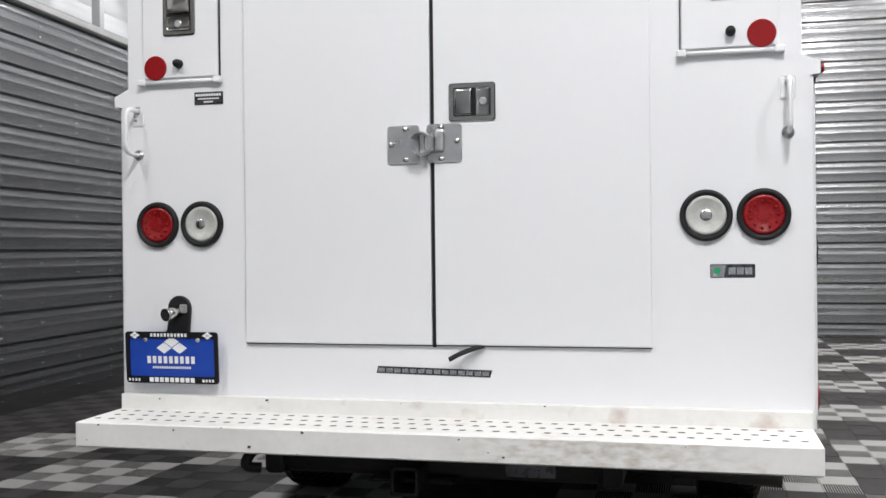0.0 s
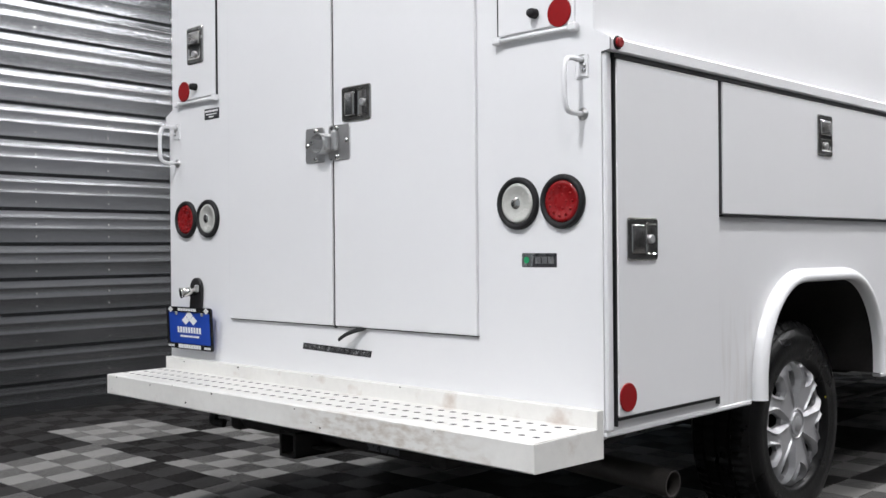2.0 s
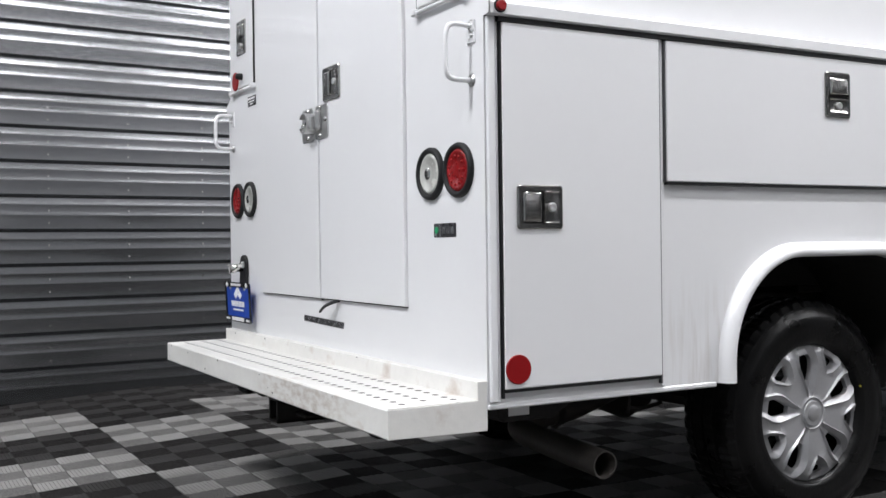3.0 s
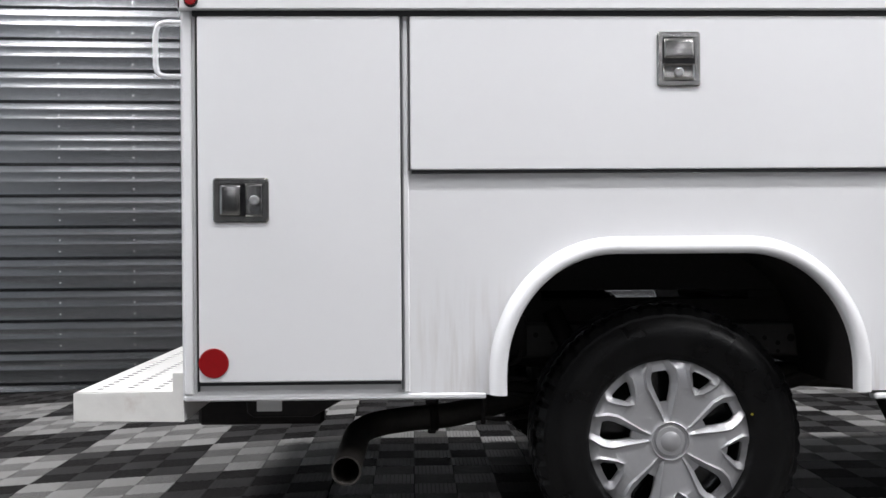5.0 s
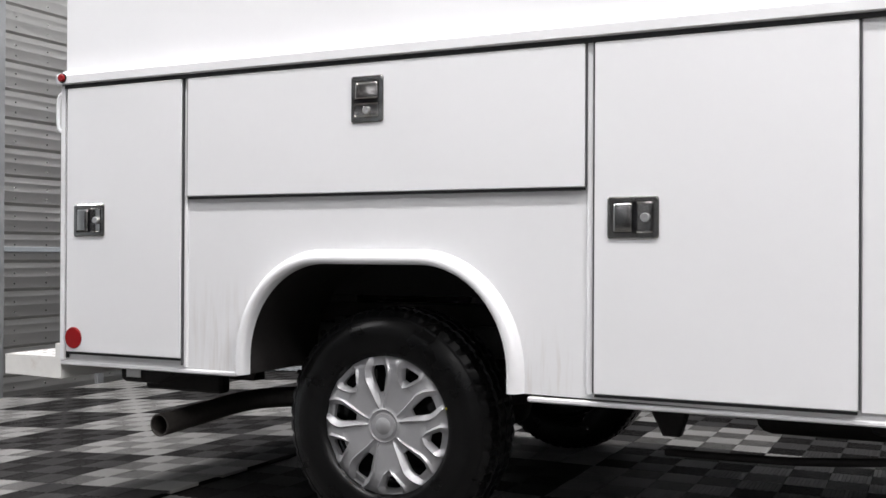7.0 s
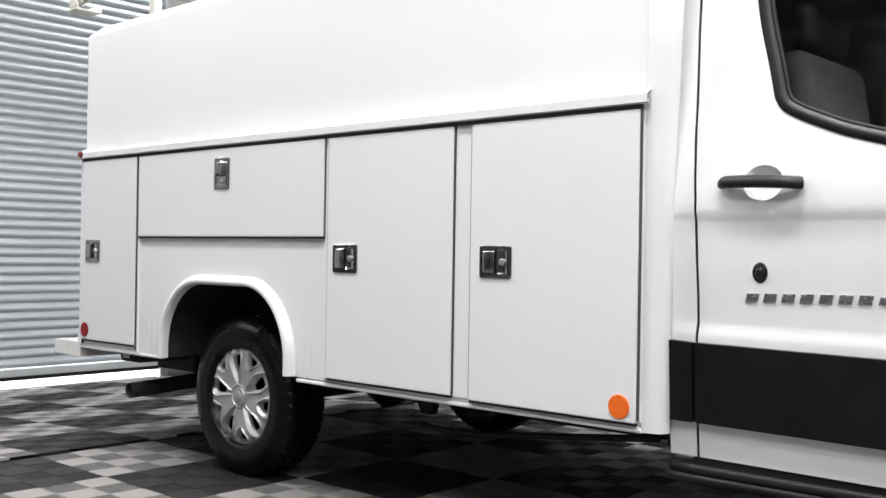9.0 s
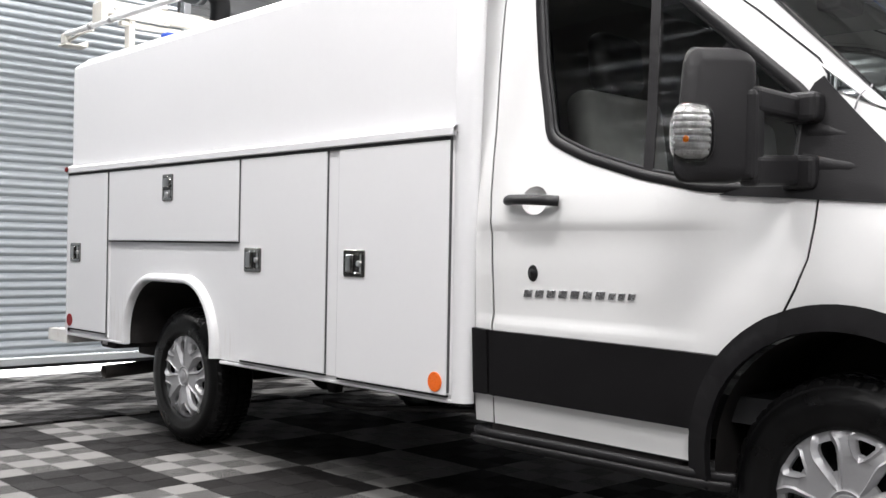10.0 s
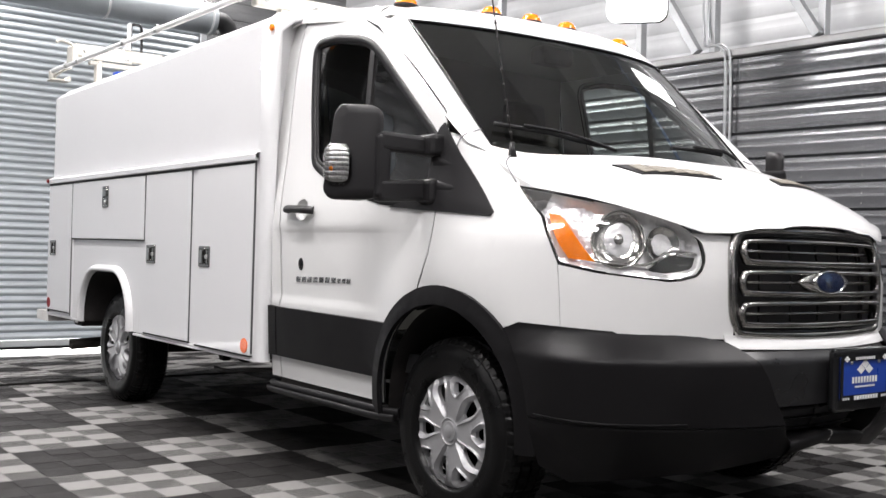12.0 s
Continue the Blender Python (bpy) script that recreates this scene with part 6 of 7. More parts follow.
    t = loft([[(s * (mid.x + (x - mid.x) * f * full(z)), mid.y + (y - mid.y) * f * full(z) - 0.004, z) for x, y in pts] for z, f in [(1.268, 0.6)] + [(1.274 + 0.0060 * k, 0.89 if k % 3 else 0.80) for k in range(23)] + [(1.411, 0.6)]], close=True)
    for f in t.faces:
        f.smooth = False
    part("lamp_reflector", t, BRIGHT, mirror, "bright reflector in the turn lamp")
    bm = spin(bmesh.new(), [(0.0, -0.012), (0.010, -0.006), (0.011, 0.004), (0.0, 0.014)], 12, lambda a, b, h: (s * (1.307 + a), 4.462 + b, 1.318 + h))
    part("lamp_bulb", bm, AMBER, mirror, "amber bulb")
    if s < 0:
        # the street side mirror is drawn further out on its arms
        for ob in mirror.children:
            for v in ob.data.vertices:
                f = smoothstep(-v.co.x, 0.95, 1.15)
                v.co += Vector((-0.12, 0.06, 0.02)) * f


for s in (1, -1):
    cab_side(s)

# windscreen
grid = []
for k in range(-2, 13):
    row = []
    for i in range(25):
        a = -1 + 2 * i / 24
        bow = 1 - abs(a) ** 2.2
        t = k / 12 * (0.97 - 0.13 * bow)
        x = a * (0.800 - 0.012 * t)
        row.append((x, 4.755 + (4.18 - 4.755) * t + bow * (0.275 - 0.155 * t), 1.452 + (2.012 - 1.452) * t + bow * (-0.045 + 0.105 * t) + 0.012 * math.sin(math.pi * t)))
    grid.append(row)
# roof, with a brow that runs down to the windscreen
ROOF = [(0.0, 2.116), (0.25, 2.113), (0.50, 2.105), (0.70, 2.092), (0.80, 2.074), (0.835, 2.052), (0.846, 2.03), (0.852, 2.005)]


def roof_z(x, y):
    return table(abs(x), ROOF) - 0.028 * smoothstep(y, 4.0, 4.35) + 0.105 * (1 - smoothstep(y, 3.2, 4.25)) - 0.02 * (1 - smoothstep(y, 3.30, 3.36))


rows = []
for k in range(12):
    y = 3.305 + (4.06 - 3.305) * k / 11
    rows.append([(sg * x, y, roof_z(x, y)) for sg, prof_ in ((-1, ROOF[::-1]), (1, ROOF[1:])) for x, _ in prof_])
part("cab_roof", loft(rows), CABW, truck, "white cab roof", thick=0.004)
rows = []
for k in range(11):
    t = k / 10
    row = []
    for i in range(25):
        e = Vector(grid[-1][i]) + Vector((0, 0.004, 0.006))
        x0 = math.copysign(min(abs(e.x) * 1.09, 0.846), e.x)
        p = Vector((x0, 4.06, roof_z(x0, 4.06)))
        c = Vector((e.x * 1.02, e.y - 0.075, max(e.z + 0.045, p.z - 0.022)))
        row.append(p * (1 - t) ** 2 + c * 2 * t * (1 - t) + e * t * t)
    rows.append(row)
part("roof_brow", loft(rows), CABW, truck, "white roof front above the windscreen", thick=0.004)
ws = part("windscreen", loft(grid), SCREEN, truck, "tinted curved windscreen")
edge_line = [Vector(p) for p in [r[0] for r in grid] + grid[-1][1:] + [r[-1] for r in grid[::-1]][1:]]
bm = bmesh.new()
pipe(bm, edge_line, 0.010, 8, 0, flat=0.5)
part("screen_edge", bm, GLOSSB, ws, "black windscreen edge")
band = []
for t in (0.0, 0.06, 0.12, 0.18):
    band.append([Vector(a).lerp(Vector(b), t) + Vector((0, 0.003, 0.003)) for a, b in zip(grid[0], grid[6])])
part("screen_band", loft(band), GLOSSB, ws, "black band at the foot of the windscreen")
bm = bmesh.new()
box(bm, -0.10, 0.10, 4.20, 4.30, 1.90, 1.985, 0.02, 2)
part("mirror_foot", bm, BLACKP, ws)
# cowl and wipers
cowl = []
for i in range(25):
    p = Vector(grid[1][i])
    cowl.append([p + Vector((0, dy, dz)) for dy, dz in ((0.0, 0.004), (0.03, -0.016), (0.07, -0.040), (0.12, -0.066), (0.18, -0.095))])
part("cowl", loft(cowl), BLACKP, truck, "black cowl below the windscreen", thick=0.006)
for line in ([(0.765, 4.750, 1.515), (0.68, 4.815, 1.500), (0.58, 4.880, 1.484), (0.50, 4.94, 1.460), (0.42, 4.98, 1.446)],
             [(0.10, 5.062, 1.458), (-0.02, 5.062, 1.460), (-0.14, 5.056, 1.460), (-0.24, 5.046, 1.458)]):
    bm = bmesh.new()
    pipe(bm, line, 0.0095, 8, 4, flat=0.8)
    pipe(bm, [(x, y + 0.016, z + 0.010) for x, y, z in line[1:4]] + [(line[-1][0] - 0.05, line[-1][1] + 0.04, line[-1][2] - 0.02)], 0.007, 8, 4, flat=0.7)
    part("wiper", bm, RUBBER, truck, "black wiper")
# bonnet
HOOD = {}
ys = [4.64, 4.72, 4.80, 4.90, 5.0, 5.1, 5.2, 5.3, 5.4, 5.48, 5.54, 5.59, 5.63, 5.655, 5.672]
for y in ys:
    zc = table(y, [(4.64, 1.49), (4.80, 1.47), (4.95, 1.445), (5.10, 1.412), (5.25, 1.365), (5.40, 1.30), (5.50, 1.245), (5.58, 1.190), (5.63, 1.160), (5.69, 1.138)])
    k = min(range(len(PLAN)), key=lambda i: abs(PLAN[i].y - y) + (0 if PLAN[i].y > 3.3 else 9))
    zE = hood_edge(y)
    HOOD[y] = (PLAN[k].x - inset(ARC[k], zE) * (abs(plan_at(ARC[k])[1].x)), zE, zc)


def hood_row(y):
    """Half width, edge height and middle height of the bonnet at y."""
    for p, q in zip(ys, ys[1:]):
        if p <= y <= q:
            t = (y - p) / (q - p)
            return [m + (n - m) * t for m, n in zip(HOOD[p], HOOD[q])]
    return HOOD[ys[-1]]


rows = []
for y in ys:
    row = []
    for i in range(41):
        a = -1 + 2 * i / 40
        y0 = table(abs(a), [(0, 5.155), (0.25, 5.145), (0.5, 5.095), (0.65, 5.02), (0.78, 4.945), (0.86, 4.890), (0.90, 4.82), (0.95, 4.68), (1.0, 4.64)])
        yy = y0 + (y - 4.64) / (5.672 - 4.64) * (5.672 - y0)
        hw, zE, zc = hood_row(yy)
        row.append((a * hw, yy, zE + (zc - zE) * (1 - abs(a) ** 3.2)))
    if y == ys[0]:
        rows.append([(p[0], p[1] - 0.004, p[2] - 0.016) for p in row])
        rows.append([(p[0], p[1] - 0.003, p[2] - 0.004) for p in row])
    lip = 0.03 if y < 5.02 else 0.002
    for r_ in (rows[-2:] if y == ys[0] else []) + [row]:
        r_[:0] = [(r_[0][0], r_[0][1], r_[0][2] - lip)]
        r_.append((r_[-1][0], r_[-1][1], r_[-1][2] - lip))
    rows.append(row)
part("bonnet", loft(rows), CABW, truck, "white bonnet", thick=0.003)


def hood_at(x, y, d=0.0):
    """The bonnet's surface over (x, y), d above it."""
    hw, zE, zc = hood_row(y)
    return (x, y, zE + (zc - zE) * (1 - abs(x / hw) ** 3.2) + d)


for s in (1, -1):
    # the vent: a black rim, a dark bed and five tan louvres
    vent = [(0.565, 5.184), (0.535, 5.302), (0.360, 5.345), (0.182, 5.376), (0.205, 5.308), (0.318, 5.284), (0.44, 5.240)]
    v_ = part("bonnet_vent", sheet(vent, lambda x, y: hood_at(s * x, y, 0.004), steps(0.18, 0.57, 0.03), steps(5.18, 5.38, 0.03)), BLACKP, truck, "black bonnet vent with tan louvres", thick=0.005)
    for k in range(5):
        x0 = 0.208 + 0.064 * k
        yr, yf = table(x0 + 0.03, [(0.205, 5.312), (0.318, 5.288), (0.44, 5.246), (0.565, 5.19)]) + 0.003, table(x0 + 0.03, [(0.182, 5.372), (0.36, 5.341), (0.535, 5.298)]) - 0.003
        bm = loft([[hood_at(s * (x0 + a), yr + (yf - yr) * b, 0.008 + 0.003 * b) for a in (0.0, 0.029, 0.058)] for b in (0.0, 0.25, 0.5, 0.75, 1.0)])
        part("louvre", bm, mat("tan_louvre", (0.22, 0.20, 0.165), 0.5, vary=0.15, scale=60, fine=300, bump=0.4), v_, "tan louvre", thick=0.002)
# antenna
bm = bmesh.new()
rod(bm, (0.795, 4.90, 1.375), (0.795, 4.895, 1.43), 0.017, 14, 0.009)
ant = part("antenna", bm, BLACKP, truck, "thin whip antenna on a black foot")
bm = bmesh.new()
rod(bm, (0.795, 4.895, 1.43), (0.80, 4.72, 2.16), 0.0032, 8)
for k in range(12):
    p = Vector((0.795, 4.895, 1.43)).lerp(Vector((0.80, 4.72, 2.16)), (k + 0.5) / 12)
    rod(bm, p, p + Vector((0, -0.003, 0.012)), 0.0048, 8)
part("whip", bm, CHASSIS, ant)
# roof lamps
for x in (-0.60, -0.18, 0.055, 0.29, 0.72):
    y = 4.06 + 0.10 * (1 - (x / 0.8) ** 2)
    z = 2.104 - 0.022 * (x / 0.8) ** 2
    bm = spin(bmesh.new(), [(0.058, -0.006), (0.058, 0.008), (0.050, 0.012)], 24, lambda a, b, h: (x + a * 1.05, y + b * 0.8, z + h))
    d = part("roof_lamp", bm, CHASSIS, truck, "amber cab roof lamp")
    bm = spin(bmesh.new(), [(0.051, 0.010), (0.047, 0.024), (0.034, 0.040), (0.015, 0.047), (0.0, 0.048)], 24, lambda a, b, h: (x + a * 1.05, y + b * 0.8, z + h))
    part("lens", bm, AMBER, d, "amber lens")

# ---- grille


def front(x, z, d):
    """Places (x, z, out) on the curved front."""
    p, n = plan_at(U_OF(abs(x)))
    q = p + n * (d - inset(U_OF(abs(x)), z))
    return (math.copysign(q.x, x) if abs(x) > 1e-6 else 0.0, q.y, z)


def U_OF(x):
    for k in range(len(PLAN) - 1, 0, -1):
        if PLAN[k - 1].x >= x and PLAN[k - 1].y > 5.2:
            t = (x - PLAN[k].x) / max(1e-6, PLAN[k - 1].x - PLAN[k].x)
            return ARC[k] + (ARC[k - 1] - ARC[k]) * t
    return 5.2


bm = sheet([(-0.43, 0.80), (-0.40, 0.768), (0.40, 0.768), (0.43, 0.80), (0.445, 0.94), (0.43, 1.08), (0.39, 1.108), (-0.39, 1.108), (-0.43, 1.08), (-0.445, 0.94)], lambda x, z: front(x, z, -0.045), steps(-0.45, 0.45, 0.06), ())
grille = part("grille", bm, RUBBER, truck, "black grille with three chrome rimmed bars", thick=0.003)
GOUT = [(-0.430, 0.795), (-0.402, 0.770), (-0.2, 0.762), (0.0, 0.760), (0.2, 0.762), (0.402, 0.770), (0.430, 0.795), (0.446, 0.84), (0.452, 0.94), (0.447, 1.04), (0.430, 1.088), (0.390, 1.112), (0.2, 1.122), (0.0, 1.125), (-0.2, 1.122), (-0.390, 1.112), (-0.430, 1.088), (-0.447, 1.04), (-0.452, 0.94), (-0.446, 0.84)]
bm = bmesh.new()
pipe(bm, [Vector(front(x, z, 0.004)) for x, z in GOUT + GOUT[:1]], 0.014, 10, 3, flat=0.8)
part("grille_frame", bm, LATCHM, grille, "chrome grille frame")
bm = bmesh.new()
pipe(bm, [Vector(front(x * 0.965, 0.94 + (z - 0.94) * 0.93, -0.006)) for x, z in GOUT + GOUT[:1]], 0.014, 8, 3)
part("grille_inner_frame", bm, GLOSSB, grille)
for zc, h in ((1.047, 0.036), (0.942, 0.036), (0.836, 0.036)):
    w = 0.405 if zc > 1 else 0.415
    loop = [(-w, zc - h + 0.028), (-w + 0.008, zc - h + 0.010), (-w + 0.03, zc - h), (-0.2, zc - h - 0.003), (0, zc - h - 0.004), (0.2, zc - h - 0.003), (w - 0.03, zc - h), (w - 0.008, zc - h + 0.010), (w, zc - h + 0.028), (w, zc + h - 0.028), (w - 0.008, zc + h - 0.010), (w - 0.03, zc + h), (0.2, zc + h + 0.003), (0, zc + h + 0.004), (-0.2, zc + h + 0.003), (-w + 0.03, zc + h), (-w + 0.008, zc + h - 0.010), (-w, zc + h - 0.028)]
    bm = bmesh.new()
    pipe(bm, [Vector(front(x, z, 0.010)) for x, z in loop + loop[:1]], 0.0145, 10, 3, flat=0.6)
    part("grille_bar", bm, LATCHM, grille, "chrome rimmed bar")
    bm = bmesh.new()
    pipe(bm, [Vector(front(-w + 0.03 + (2 * w - 0.06) * k / 16, zc + 0.002, -0.008)) for k in range(17)], 0.0058, 8, 0)
    part("grille_rib", bm, LATCHM, grille, "thin dull metal rib")
    for k in range(5):
        x = -w + 0.10 + (2 * w - 0.20) * k / 4
        bm = bmesh.new()
        pipe(bm, [Vector(front(x, zc - h + 0.01, -0.020)), Vector(front(x, zc + h - 0.01, -0.020))], 0.004, 6, 0)
        part("grille_stay", bm, GLOSSB, grille)
bm = spin(bmesh.new(), [(1.0, -0.012), (0.97, 0.0), (0.86, 0.008), (0.70, 0.012), (0.55, 0.014)], 40, lambda a, b, h: front(a * (0.152 - 0.02 * abs(b)), 0.948 + b * 0.046, 0.014 + h))
part("badge_surround", bm, CHROME, grille, "chrome wings beside the badge")
bm = spin(bmesh.new(), [(1.0, 0.0), (0.97, 0.012), (0.90, 0.016), (0.86, 0.012)], 40, lambda a, b, h: front(a * 0.098, 0.948 + b * 0.043, 0.022 + h))
d = part("front_badge", bm, CHROME, grille, "oval front badge")
bm = spin(bmesh.new(), [(0.88, 0.0115), (0.5, 0.014), (0.0, 0.015)], 40, lambda a, b, h: front(a * 0.098, 0.948 + b * 0.043, 0.022 + h))
part("front_badge_face", bm, mat("dark_blue_enamel", (0.012, 0.02, 0.055), 0.15, coat=0.8, vary=0.05), grille, "dark blue oval face")
bm = sheet([(-0.47, 0.722), (-0.2, 0.716), (0, 0.714), (0.2, 0.716), (0.47, 0.722), (0.475, 0.768), (0.2, 0.754), (0, 0.752), (-0.2, 0.754), (-0.475, 0.768)], lambda x, z: front(x, z, 0.004 + 0.022 * (1 - smoothstep(z, 0.716, 0.760))), steps(-0.46, 0.46, 0.06), (0.725, 0.735, 0.745, 0.755))
part("grille_sill", bm, CABW, truck, "white strip under the grille", thick=0.006)

# ---- front bumper


def bump_out(z):
    return table(z, [(0.22, -0.090), (0.27, -0.055), (0.31, -0.022), (0.36, 0.018), (0.42, 0.056), (0.46, 0.074), (0.468, 0.072), (0.475, 0.084), (0.50, 0.085), (0.62, 0.090), (0.675, 0.088), (0.686, 0.081), (0.70, 0.066), (0.74, 0.020), (0.765, -0.002), (0.79, -0.004)])


BZ = [0.22, 0.245, 0.27, 0.31, 0.36, 0.42, 0.46, 0.468, 0.475, 0.50, 0.56, 0.62, 0.665, 0.675, 0.681, 0.686, 0.693, 0.70, 0.72, 0.74, 0.752, 0.765, 0.78]
for s in (1, -1):
    def place(u, z):
        p, n = plan_at(u)
        w = smoothstep(u, 5.04, at(0.85, 5.36))
        q = p + n * (bump_out(z) * (0.14 + 0.86 * w) + 0.013 * (1 - w) - inset(u, min(z, 0.9)) * (1 - w))
        return (s * q.x, q.y, z)
    slant = [(5.880, 0.722), (5.925, 0.680), (5.955, 0.630), (5.985, 0.565), (6.030, 0.485), (6.065, 0.430), (6.110, 0.400)]
    outl = [(5.195, 0.30)] + arc(0.463, 0, 45, 12) + [(5.12, 0.784), (at(0.88, 5.29), 0.778), (at(0.68, 5.52), 0.766), (5.760, 0.758), (5.840, 0.745)] + slant + [(6.150, 0.372), (6.08, 0.352), (5.95, 0.332), (at(0.5, 5.6), 0.312), (at(0.80, 5.42), 0.272), (5.30, 0.250)]
    b_ = part("front_bumper", sheet(outl, place, US, BZ), BUMPP, truck, "dark plastic front bumper corner", thick=0.006)
    bm = bmesh.new()
    pipe(bm, [Vector(place(5.22 + 0.046 * k, 0.478 + 0.001 * abs(k - 5))) + Vector((s * 0.002, 0.002, 0)) for k in range(11)], 0.006, 8, 0, flat=0.6)
    part("bumper_bead", bm, BUMPP, b_)
    mid = [(5.845, 0.738), (5.89, 0.722), (5.95, 0.718), (UMAX, 0.716), (UMAX, 0.53), (5.998, 0.53), (5.985, 0.565), (5.955, 0.630), (5.925, 0.680), (5.880, 0.722)]
    bm = sheet(mid, lambda u, z: tuple(Vector(place(u, z)) + Vector((0, -0.030, 0))), US, BZ)
    part("bumper_centre", bm, mat("satin_black_plastic", (0.014, 0.014, 0.015), 0.32, vary=0.1, scale=5, spec=0.4), truck, "satin black bumper centre", thick=0.006)
    bm = sheet([(5.99, 0.53), (UMAX, 0.53), (UMAX, 0.40), (6.09, 0.40), (6.03, 0.47)], lambda u, z: tuple(Vector(place(u, z)) + Vector((0, -0.11, 0))), US, BZ)
    part("air_intake", bm, DARKIN, truck, "dark lower air intake", thick=0.004)
    for z in (0.432, 0.47, 0.508):
        bm = bmesh.new()
        pipe(bm, [Vector(place(6.06 + (UMAX - 6.06) * k / 8, z)) + Vector((0, -0.09, 0)) for k in range(9)], 0.006, 6, 0)
        part("intake_slat", bm, BUMPP, truck)
    bm = bmesh.new()
    add(bm, loft([[Vector(place(6.10 + (UMAX - 6.10) * k / 8, 0.40)) + Vector((0, dy, dz + 0.028 * k / 8)) for k in range(9)] for dy, dz in ((-0.11, 0.008), (-0.015, 0.004), (0.004, 0.0), (0.008, -0.010), (-0.010, -0.040), (-0.06, -0.055))]))
    part("bumper_lip", bm, BUMPP, truck, "lower bumper lip")
bm = bmesh.new()
box(bm, -0.27, 0.07, 5.755, 5.79, 0.50, 0.72, 0.012, 2)
part("plate_holder", bm, GLOSSB, truck, "black plate holder")
number_plate(lambda a, b, d: (-0.10 - a, 5.792 + d, 0.617 + b), 0.152, 0.076, truck)

# ---- cab interior
bm = bmesh.new()
box(bm, -0.86, 0.86, 3.42, 4.62, 0.52, 0.60)
part("cab_floor", bm, DARKIN, truck, "dark cab floor")
bm = bmesh.new()
box(bm, -0.84, 0.84, 3.415, 3.44, 0.605, 2.06, 0.006)
part("cab_back_panel", bm, mat("brown_grey_trim", (0.14, 0.127, 0.117), 0.6, vary=0.12, scale=5, fine=90), truck, "brown grey cab back panel")
rows = [[(x, y, 2.050 - 0.03 * abs(x) - 0.02 * smoothstep(y, 4.0, 4.3)) for x in (-0.85, -0.4, 0.0, 0.4, 0.85)] for y in (3.442, 3.8, 4.15)]
part("headliner", loft(rows), mat("grey_headliner", (0.21, 0.21, 0.205), 0.9, vary=0.05), truck, thick=0.01)
rows = []
for y, z in ((4.36, 0.80), (4.32, 1.05), (4.36, 1.20), (4.46, 1.285), (4.62, 1.31), (4.76, 1.335), (4.86, 1.335)):
    rows.append([(x * (1 - 0.6 * max(0, y - 4.62)), y, z - 0.03 * abs(x)) for x in (-0.82, -0.5, -0.2, 0.2, 0.5, 0.82)])
part("dashboard", loft(rows), DARKIN, truck, "dark dashboard", thick=0.01)
bm = bmesh.new()
ring = [(-0.42 + 0.19 * math.cos(t), 4.22 + 0.09 * math.sin(t), 1.22 + 0.165 * math.sin(t)) for t in [2 * math.pi * k / 20 for k in range(21)]]
pipe(bm, ring, 0.014, 8, 0)
rod(bm, (-0.42, 4.22, 1.22), (-0.42, 4.40, 1.12), 0.03, 12)
box(bm, -0.58, -0.26, 4.20, 4.24, 1.19, 1.24, 0.012)
part("steering_wheel", bm, BLACKP, truck, "black steering wheel")


def seat(x):
    st = new("seat")
    st.parent = truck
    tagged(st, "grey cloth cab seat with a black headrest")
    st.matrix_basis = pose(x, 0, 0)
    bm = bmesh.new()
    box(bm, -0.25, 0.25, 3.58, 4.06, 0.78, 0.95, 0.05, 3)
    part("cushion", bm, SEATM, st, "grey seat cushion")
    bm = bmesh.new()
    box(bm, -0.25, 0.25, -0.065, 0.065, -0.36, 0.36, 0.06, 4, m=pose(0, 3.63, 1.26, 9))
    for f in bm.faces:
        f.smooth = True
    part("backrest", bm, SEATM, st, "grey backrest")
    bm = bmesh.new()
    box(bm, -0.135, 0.135, -0.05, 0.05, -0.11, 0.11, 0.045, 4, m=pose(0, 3.58, 1.735, 6))
    for f in bm.faces:
        f.smooth = True
    part("headrest", bm, mat("black_headrest", (0.06, 0.057, 0.058), 0.6, vary=0.1, fine=200, bump=0.2), st, "black headrest")
    bm = bmesh.new()
    for a in (-0.06, 0.06):
        rod(bm, (a, 3.585, 1.56), (a, 3.58, 1.66), 0.007, 8)
    part("headrest_rods", bm, CHROME, st)


for x in (0.44, -0.44):
    seat(x)
bm = bmesh.new()
box(bm, 0.80, 0.845, 3.46, 3.56, 0.6, 1.95, 0.015)
pipe(bm, [(0.80, 3.56, 1.80), (0.78, 3.60, 1.4), (0.74, 3.62, 1.0), (0.70, 3.64, 0.75)], 0.022, 8, 5, flat=0.1)
part("seat_belt", bm, DARKIN, truck, "dark pillar trim and belt")

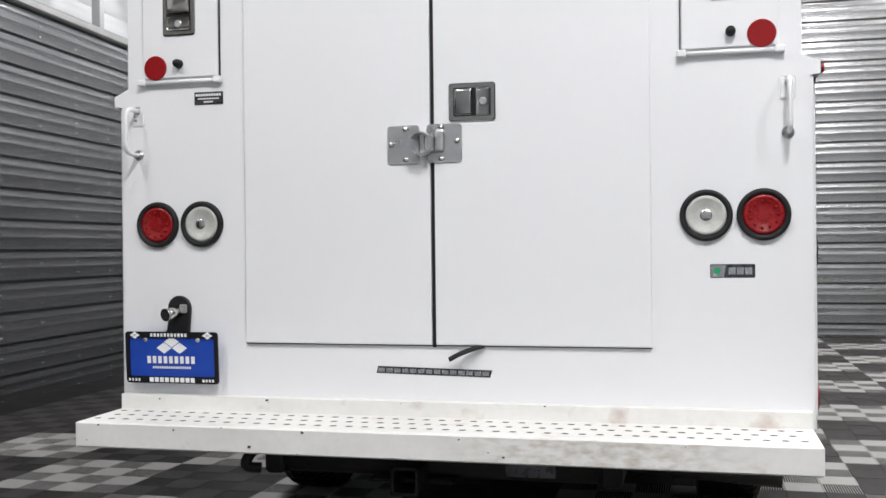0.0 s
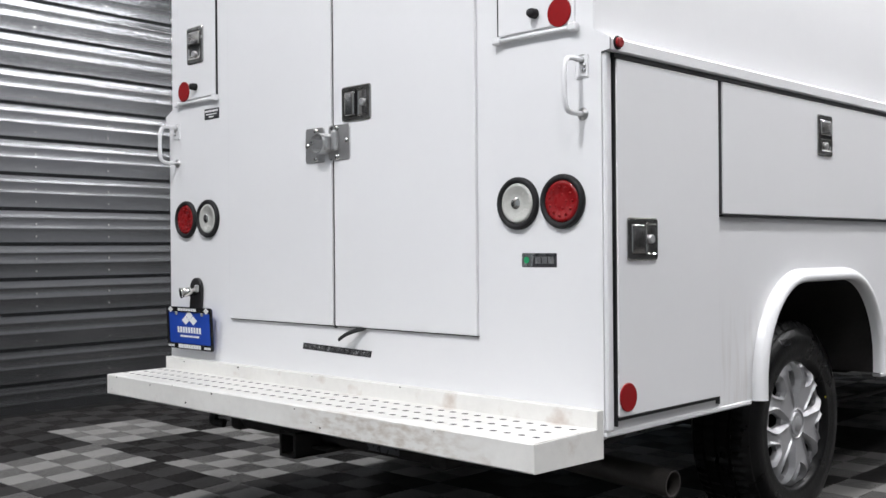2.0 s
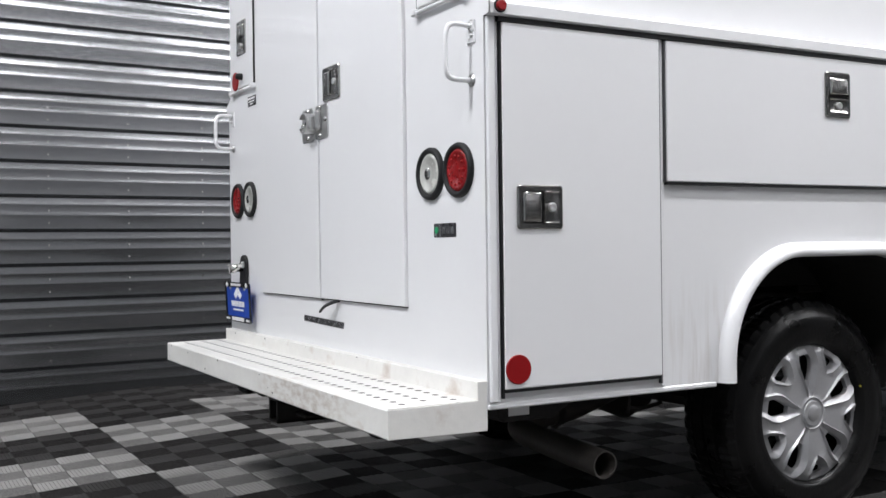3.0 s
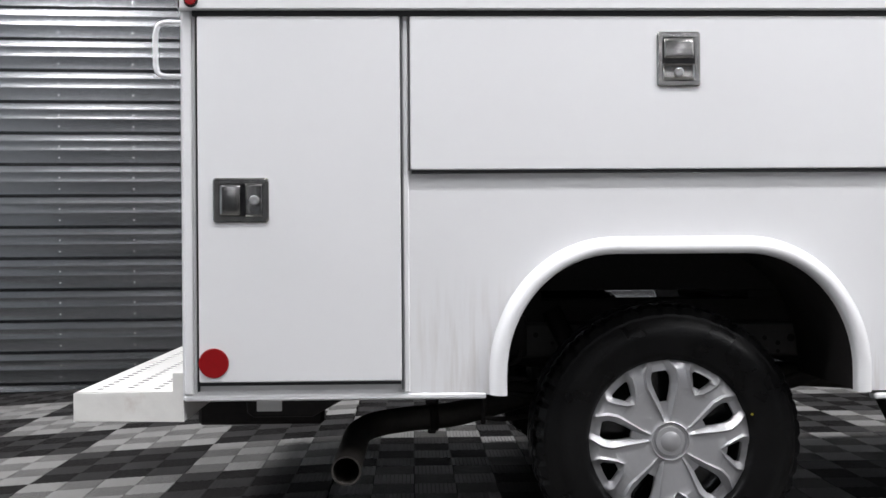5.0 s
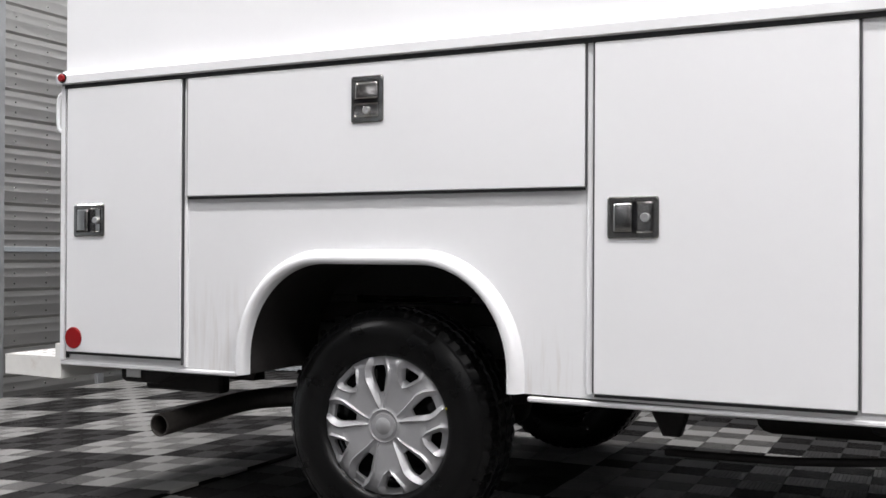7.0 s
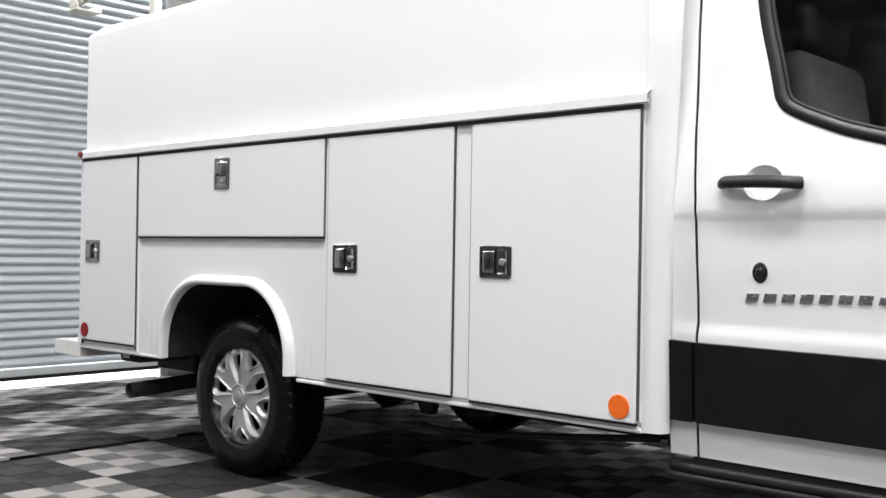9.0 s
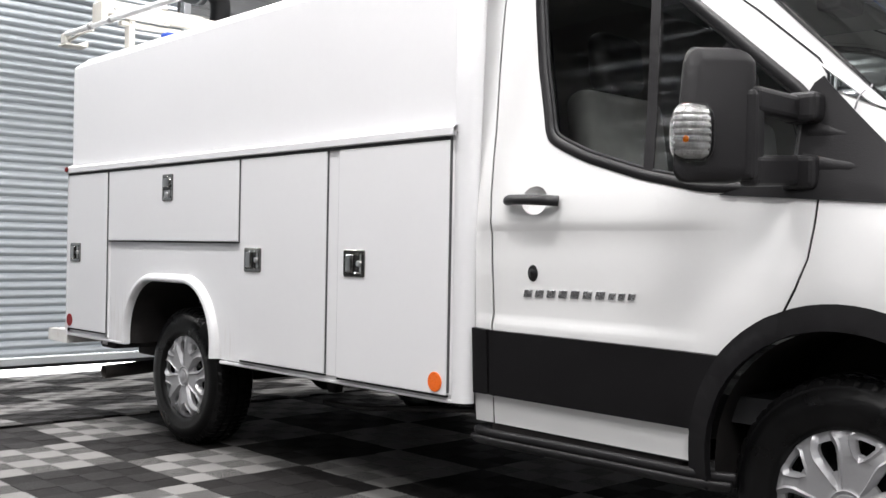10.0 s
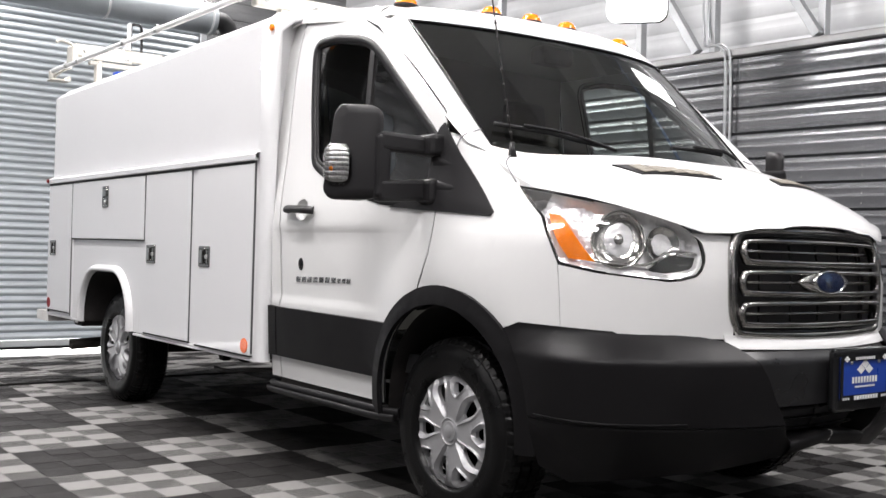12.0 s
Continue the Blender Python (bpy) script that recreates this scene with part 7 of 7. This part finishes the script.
# ---------------------------------------------------------------- ladder rack on the roof
rack = new("ladder_rack")
rack.parent = truck
tagged(rack, "aged white ladder rack with clamp arms on the roof")
for y, z in ((0.30, 2.352), (3.08, 2.228)):
    bm = bmesh.new()
    box(bm, -0.98, 0.955, y - 0.03, y + 0.03, z, z + 0.072, 0.006)
    bar = part("crossbar", bm, CREAM, rack, "cream square crossbar")
    for x in (0.90, 0.62, -0.62, -0.90):
        bm = spin(bmesh.new(), [(0.014, 0.0), (0.014, 0.006), (0.0, 0.009)], 12, lambda a, b, h: (x + a, y + 0.030 + h, z + 0.036 + b))
        part("bolt", bm, GALV, bar, "bolt head")
    for s in (1, -1):
        bm = bmesh.new()
        box(bm, *sorted((s * 0.775, s * 0.815)), y - 0.03, y + 0.03, 2.135, z - 0.001, 0.005)
        box(bm, *sorted((s * 0.735, s * 0.855)), y - 0.05, y + 0.05, 2.137, 2.150, 0.003)
        rod(bm, (s * 0.795, y - 0.045, z - 0.03), (s * 0.795, y + 0.045, z - 0.03), 0.010, 10)
        part("rack_foot", bm, CREAM, rack, "cream rack foot")
bm = bmesh.new()
rod(bm, (0.985, -0.15, 2.291), (0.985, 3.45, 2.278), 0.0165, 14)
part("side_rail", bm, INKW, rack, "round white drop-down rail")
for y in (0.20, 0.46, 1.35, 1.9, 3.0):
    bm = bmesh.new()
    rod(bm, (0.985, y - 0.02, 2.2904 - 0.0036 * y), (0.985, y + 0.02, 2.2904 - 0.0036 * y), 0.0215, 14)
    rod(bm, (0.985, y, 2.27), (0.985, y, 2.315), 0.008, 8)
    part("rail_collar", bm, GALV, rack, "grey rail collar")
bm = bmesh.new()
box(bm, 0.86, 1.0, -0.235, -0.12, 2.222, 2.236, 0.004)
box(bm, 0.96, 1.0, -0.20, -0.13, 2.232, 2.300, 0.008)
box(bm, 0.855, 0.875, -0.235, -0.12, 2.225, 2.262, 0.004)
pipe(bm, [(0.975, -0.13, 2.25), (0.945, -0.02, 2.285), (0.91, 0.06, 2.30)], 0.009, 8)
part("ladder_clamp", bm, CREAM, rack, "cream ladder clamp plate")
bm = bmesh.new()
box(bm, 0.30, 0.86, 0.275, 0.325, 2.300, 2.328, 0.004)
part("lower_bar", bm, CREAM, rack, "thin cream bar below the crossbar")
bm = bmesh.new()
box(bm, 0.56, 0.90, 0.3325, 0.343, 2.335, 2.385, 0.004)
part("link_plate", bm, CREAM, rack, "cream link plate on the crossbar")
for x in (0.60, 0.86):
    bm = spin(bmesh.new(), [(0.015, 0.0), (0.015, 0.006), (0.0, 0.009)], 12, lambda a, b, h: (x + a, 0.3432 + h, 2.36 + b))
    part("link_bolt", bm, GALV, rack, "bolt head")
bm = bmesh.new()
box(bm, 0.958, 1.0, 0.235, 0.365, 2.290, 2.415, 0.008)
box(bm, 0.30, 0.96, 0.262, 0.292, 2.4265, 2.442, 0.005)
pipe(bm, [(0.95, 0.28, 2.415), (1.0, 0.28, 2.438), (1.06, 0.28, 2.448), (1.09, 0.28, 2.432)], 0.013, 8, flat=0.7)
rod(bm, (0.93, 0.20, 2.345), (0.93, 0.40, 2.345), 0.012, 10)
part("clamp_arm", bm, CREAM, rack, "cream clamp arm with a hooked tip")
bm = bmesh.new()
box(bm, 0.555, 0.578, 0.27, 0.30, 2.443, 2.645, 0.004)
box(bm, 0.555, 0.60, 0.26, 0.31, 2.443, 2.456, 0.004)
post = part("ladder_stop", bm, INKW, rack, "white upright ladder stop")
bm = bmesh.new()
pipe(bm, [(0.552, 0.285, 2.445), (0.552, 0.285, 2.60), (0.545, 0.285, 2.638), (0.50, 0.285, 2.642), (0.478, 0.285, 2.63), (0.472, 0.285, 2.58), (0.470, 0.285, 2.445)], 0.010, 8, 5)
part("stop_hoop", bm, GLOSSB, post, "black hoop")
bm = bmesh.new()
box(bm, 0.74, 0.86, 0.79, 0.86, 2.1385, 2.185, 0.012, 2)
part("roof_vent", bm, PLATEB, truck, "blue box on the roof")

# ---------------------------------------------------------------- floor tiles
TILE, TX0, TY0 = 0.592, 1.350, 2.637
CELL = TILE / 4


def tile_mesh(name, material, web):
    """A square of four by four ribbed cells: broad flat ribs one way, thin open ribs the other."""
    bm = bmesh.new()
    for i in range(4):
        for j in range(4):
            cx, cy = (i - 1.5) * CELL, (j - 1.5) * CELL
            broad = (i + j) % 2 == 0
            ribs = 10 if broad else 15
            pitch = CELL / ribs
            for k in range(ribs):
                o = (k + 0.5) * pitch - CELL / 2
                w, l, low, top = (pitch * 0.44, CELL / 2 + (0.003 if k % 2 else -0.003), -0.012, 0.0) if broad else (pitch * 0.155, CELL / 2 - 0.003, -0.0020, -0.0006)
                x0, x1, y0, y1 = (o - w, o + w, -l, l) if not broad else (-l, l, o - w, o + w)
                vs = [bm.verts.new((cx + x, cy + y, z)) for z in (low, top) for x, y in ((x0, y0), (x1, y0), (x1, y1), (x0, y1))]
                bm.faces.new(vs[4:])
                for a in range(4):
                    b = (a + 1) % 4
                    bm.faces.new((vs[a], vs[b], vs[4 + b], vs[4 + a]))
            if not broad:
                h = CELL / 2 - 0.001
                bm.faces.new([bm.verts.new((cx + x, cy + y, -0.0018)) for x, y in ((-h, -h), (h, -h), (h, h), (-h, h))]).material_index = 2
    h = TILE / 2 - 0.001
    bm.faces.new([bm.verts.new((x, y, -0.012)) for x, y in ((-h, -h), (h, -h), (h, h), (-h, h))]).material_index = 1
    me = mesh_of(name, bm, material)
    me.materials.append(GAPM)
    me.materials.append(web)
    return me


tiles = [tile_mesh("tile", TILED, WEBD), tile_mesh("tile", TILEL, GAPM)]
spots = []
for i in range(-9, 10):
    for j in range(-12, 11):
        x, y = TX0 + (i + 0.5) * TILE, TY0 + (j - 0.5) * TILE
        if X_WEST + 0.2 < x < X_EAST - 0.1 and Y_SOUTH + 0.1 < y < Y_NORTH - 0.2:
            spots.append((abs(x - 0.9) + abs(y - 2.2) * 0.6, x, y, (i + j) % 2 == 0 and i > -8))
spots.sort()
rest_faces = {}
for k, (_, x, y, light) in enumerate(spots):
    slope = math.degrees(math.atan(0.056)) if y < 0 else 0.0
    m = pose(x, y, floor_z(y), slope, 0, 0)
    if k < 300:
        ob = new("tile", tiles[1 if light else 0])
        ob.parent, ob.matrix_basis = floor, m
    else:
        t = rest_faces.setdefault(light, bmesh.new())
        n = len(t.verts)
        t.from_mesh(tiles[1 if light else 0])
        t.verts.ensure_lookup_table()
        bmesh.ops.transform(t, matrix=m, verts=t.verts[n:])
for light, t in rest_faces.items():
    rest = part("far_tiles", t, TILEL if light else TILED, floor, "ribbed floor tiles further off", kind="stuff")
    rest.data.materials.append(GAPM)
    rest.data.materials.append(GAPM if light else WEBD)
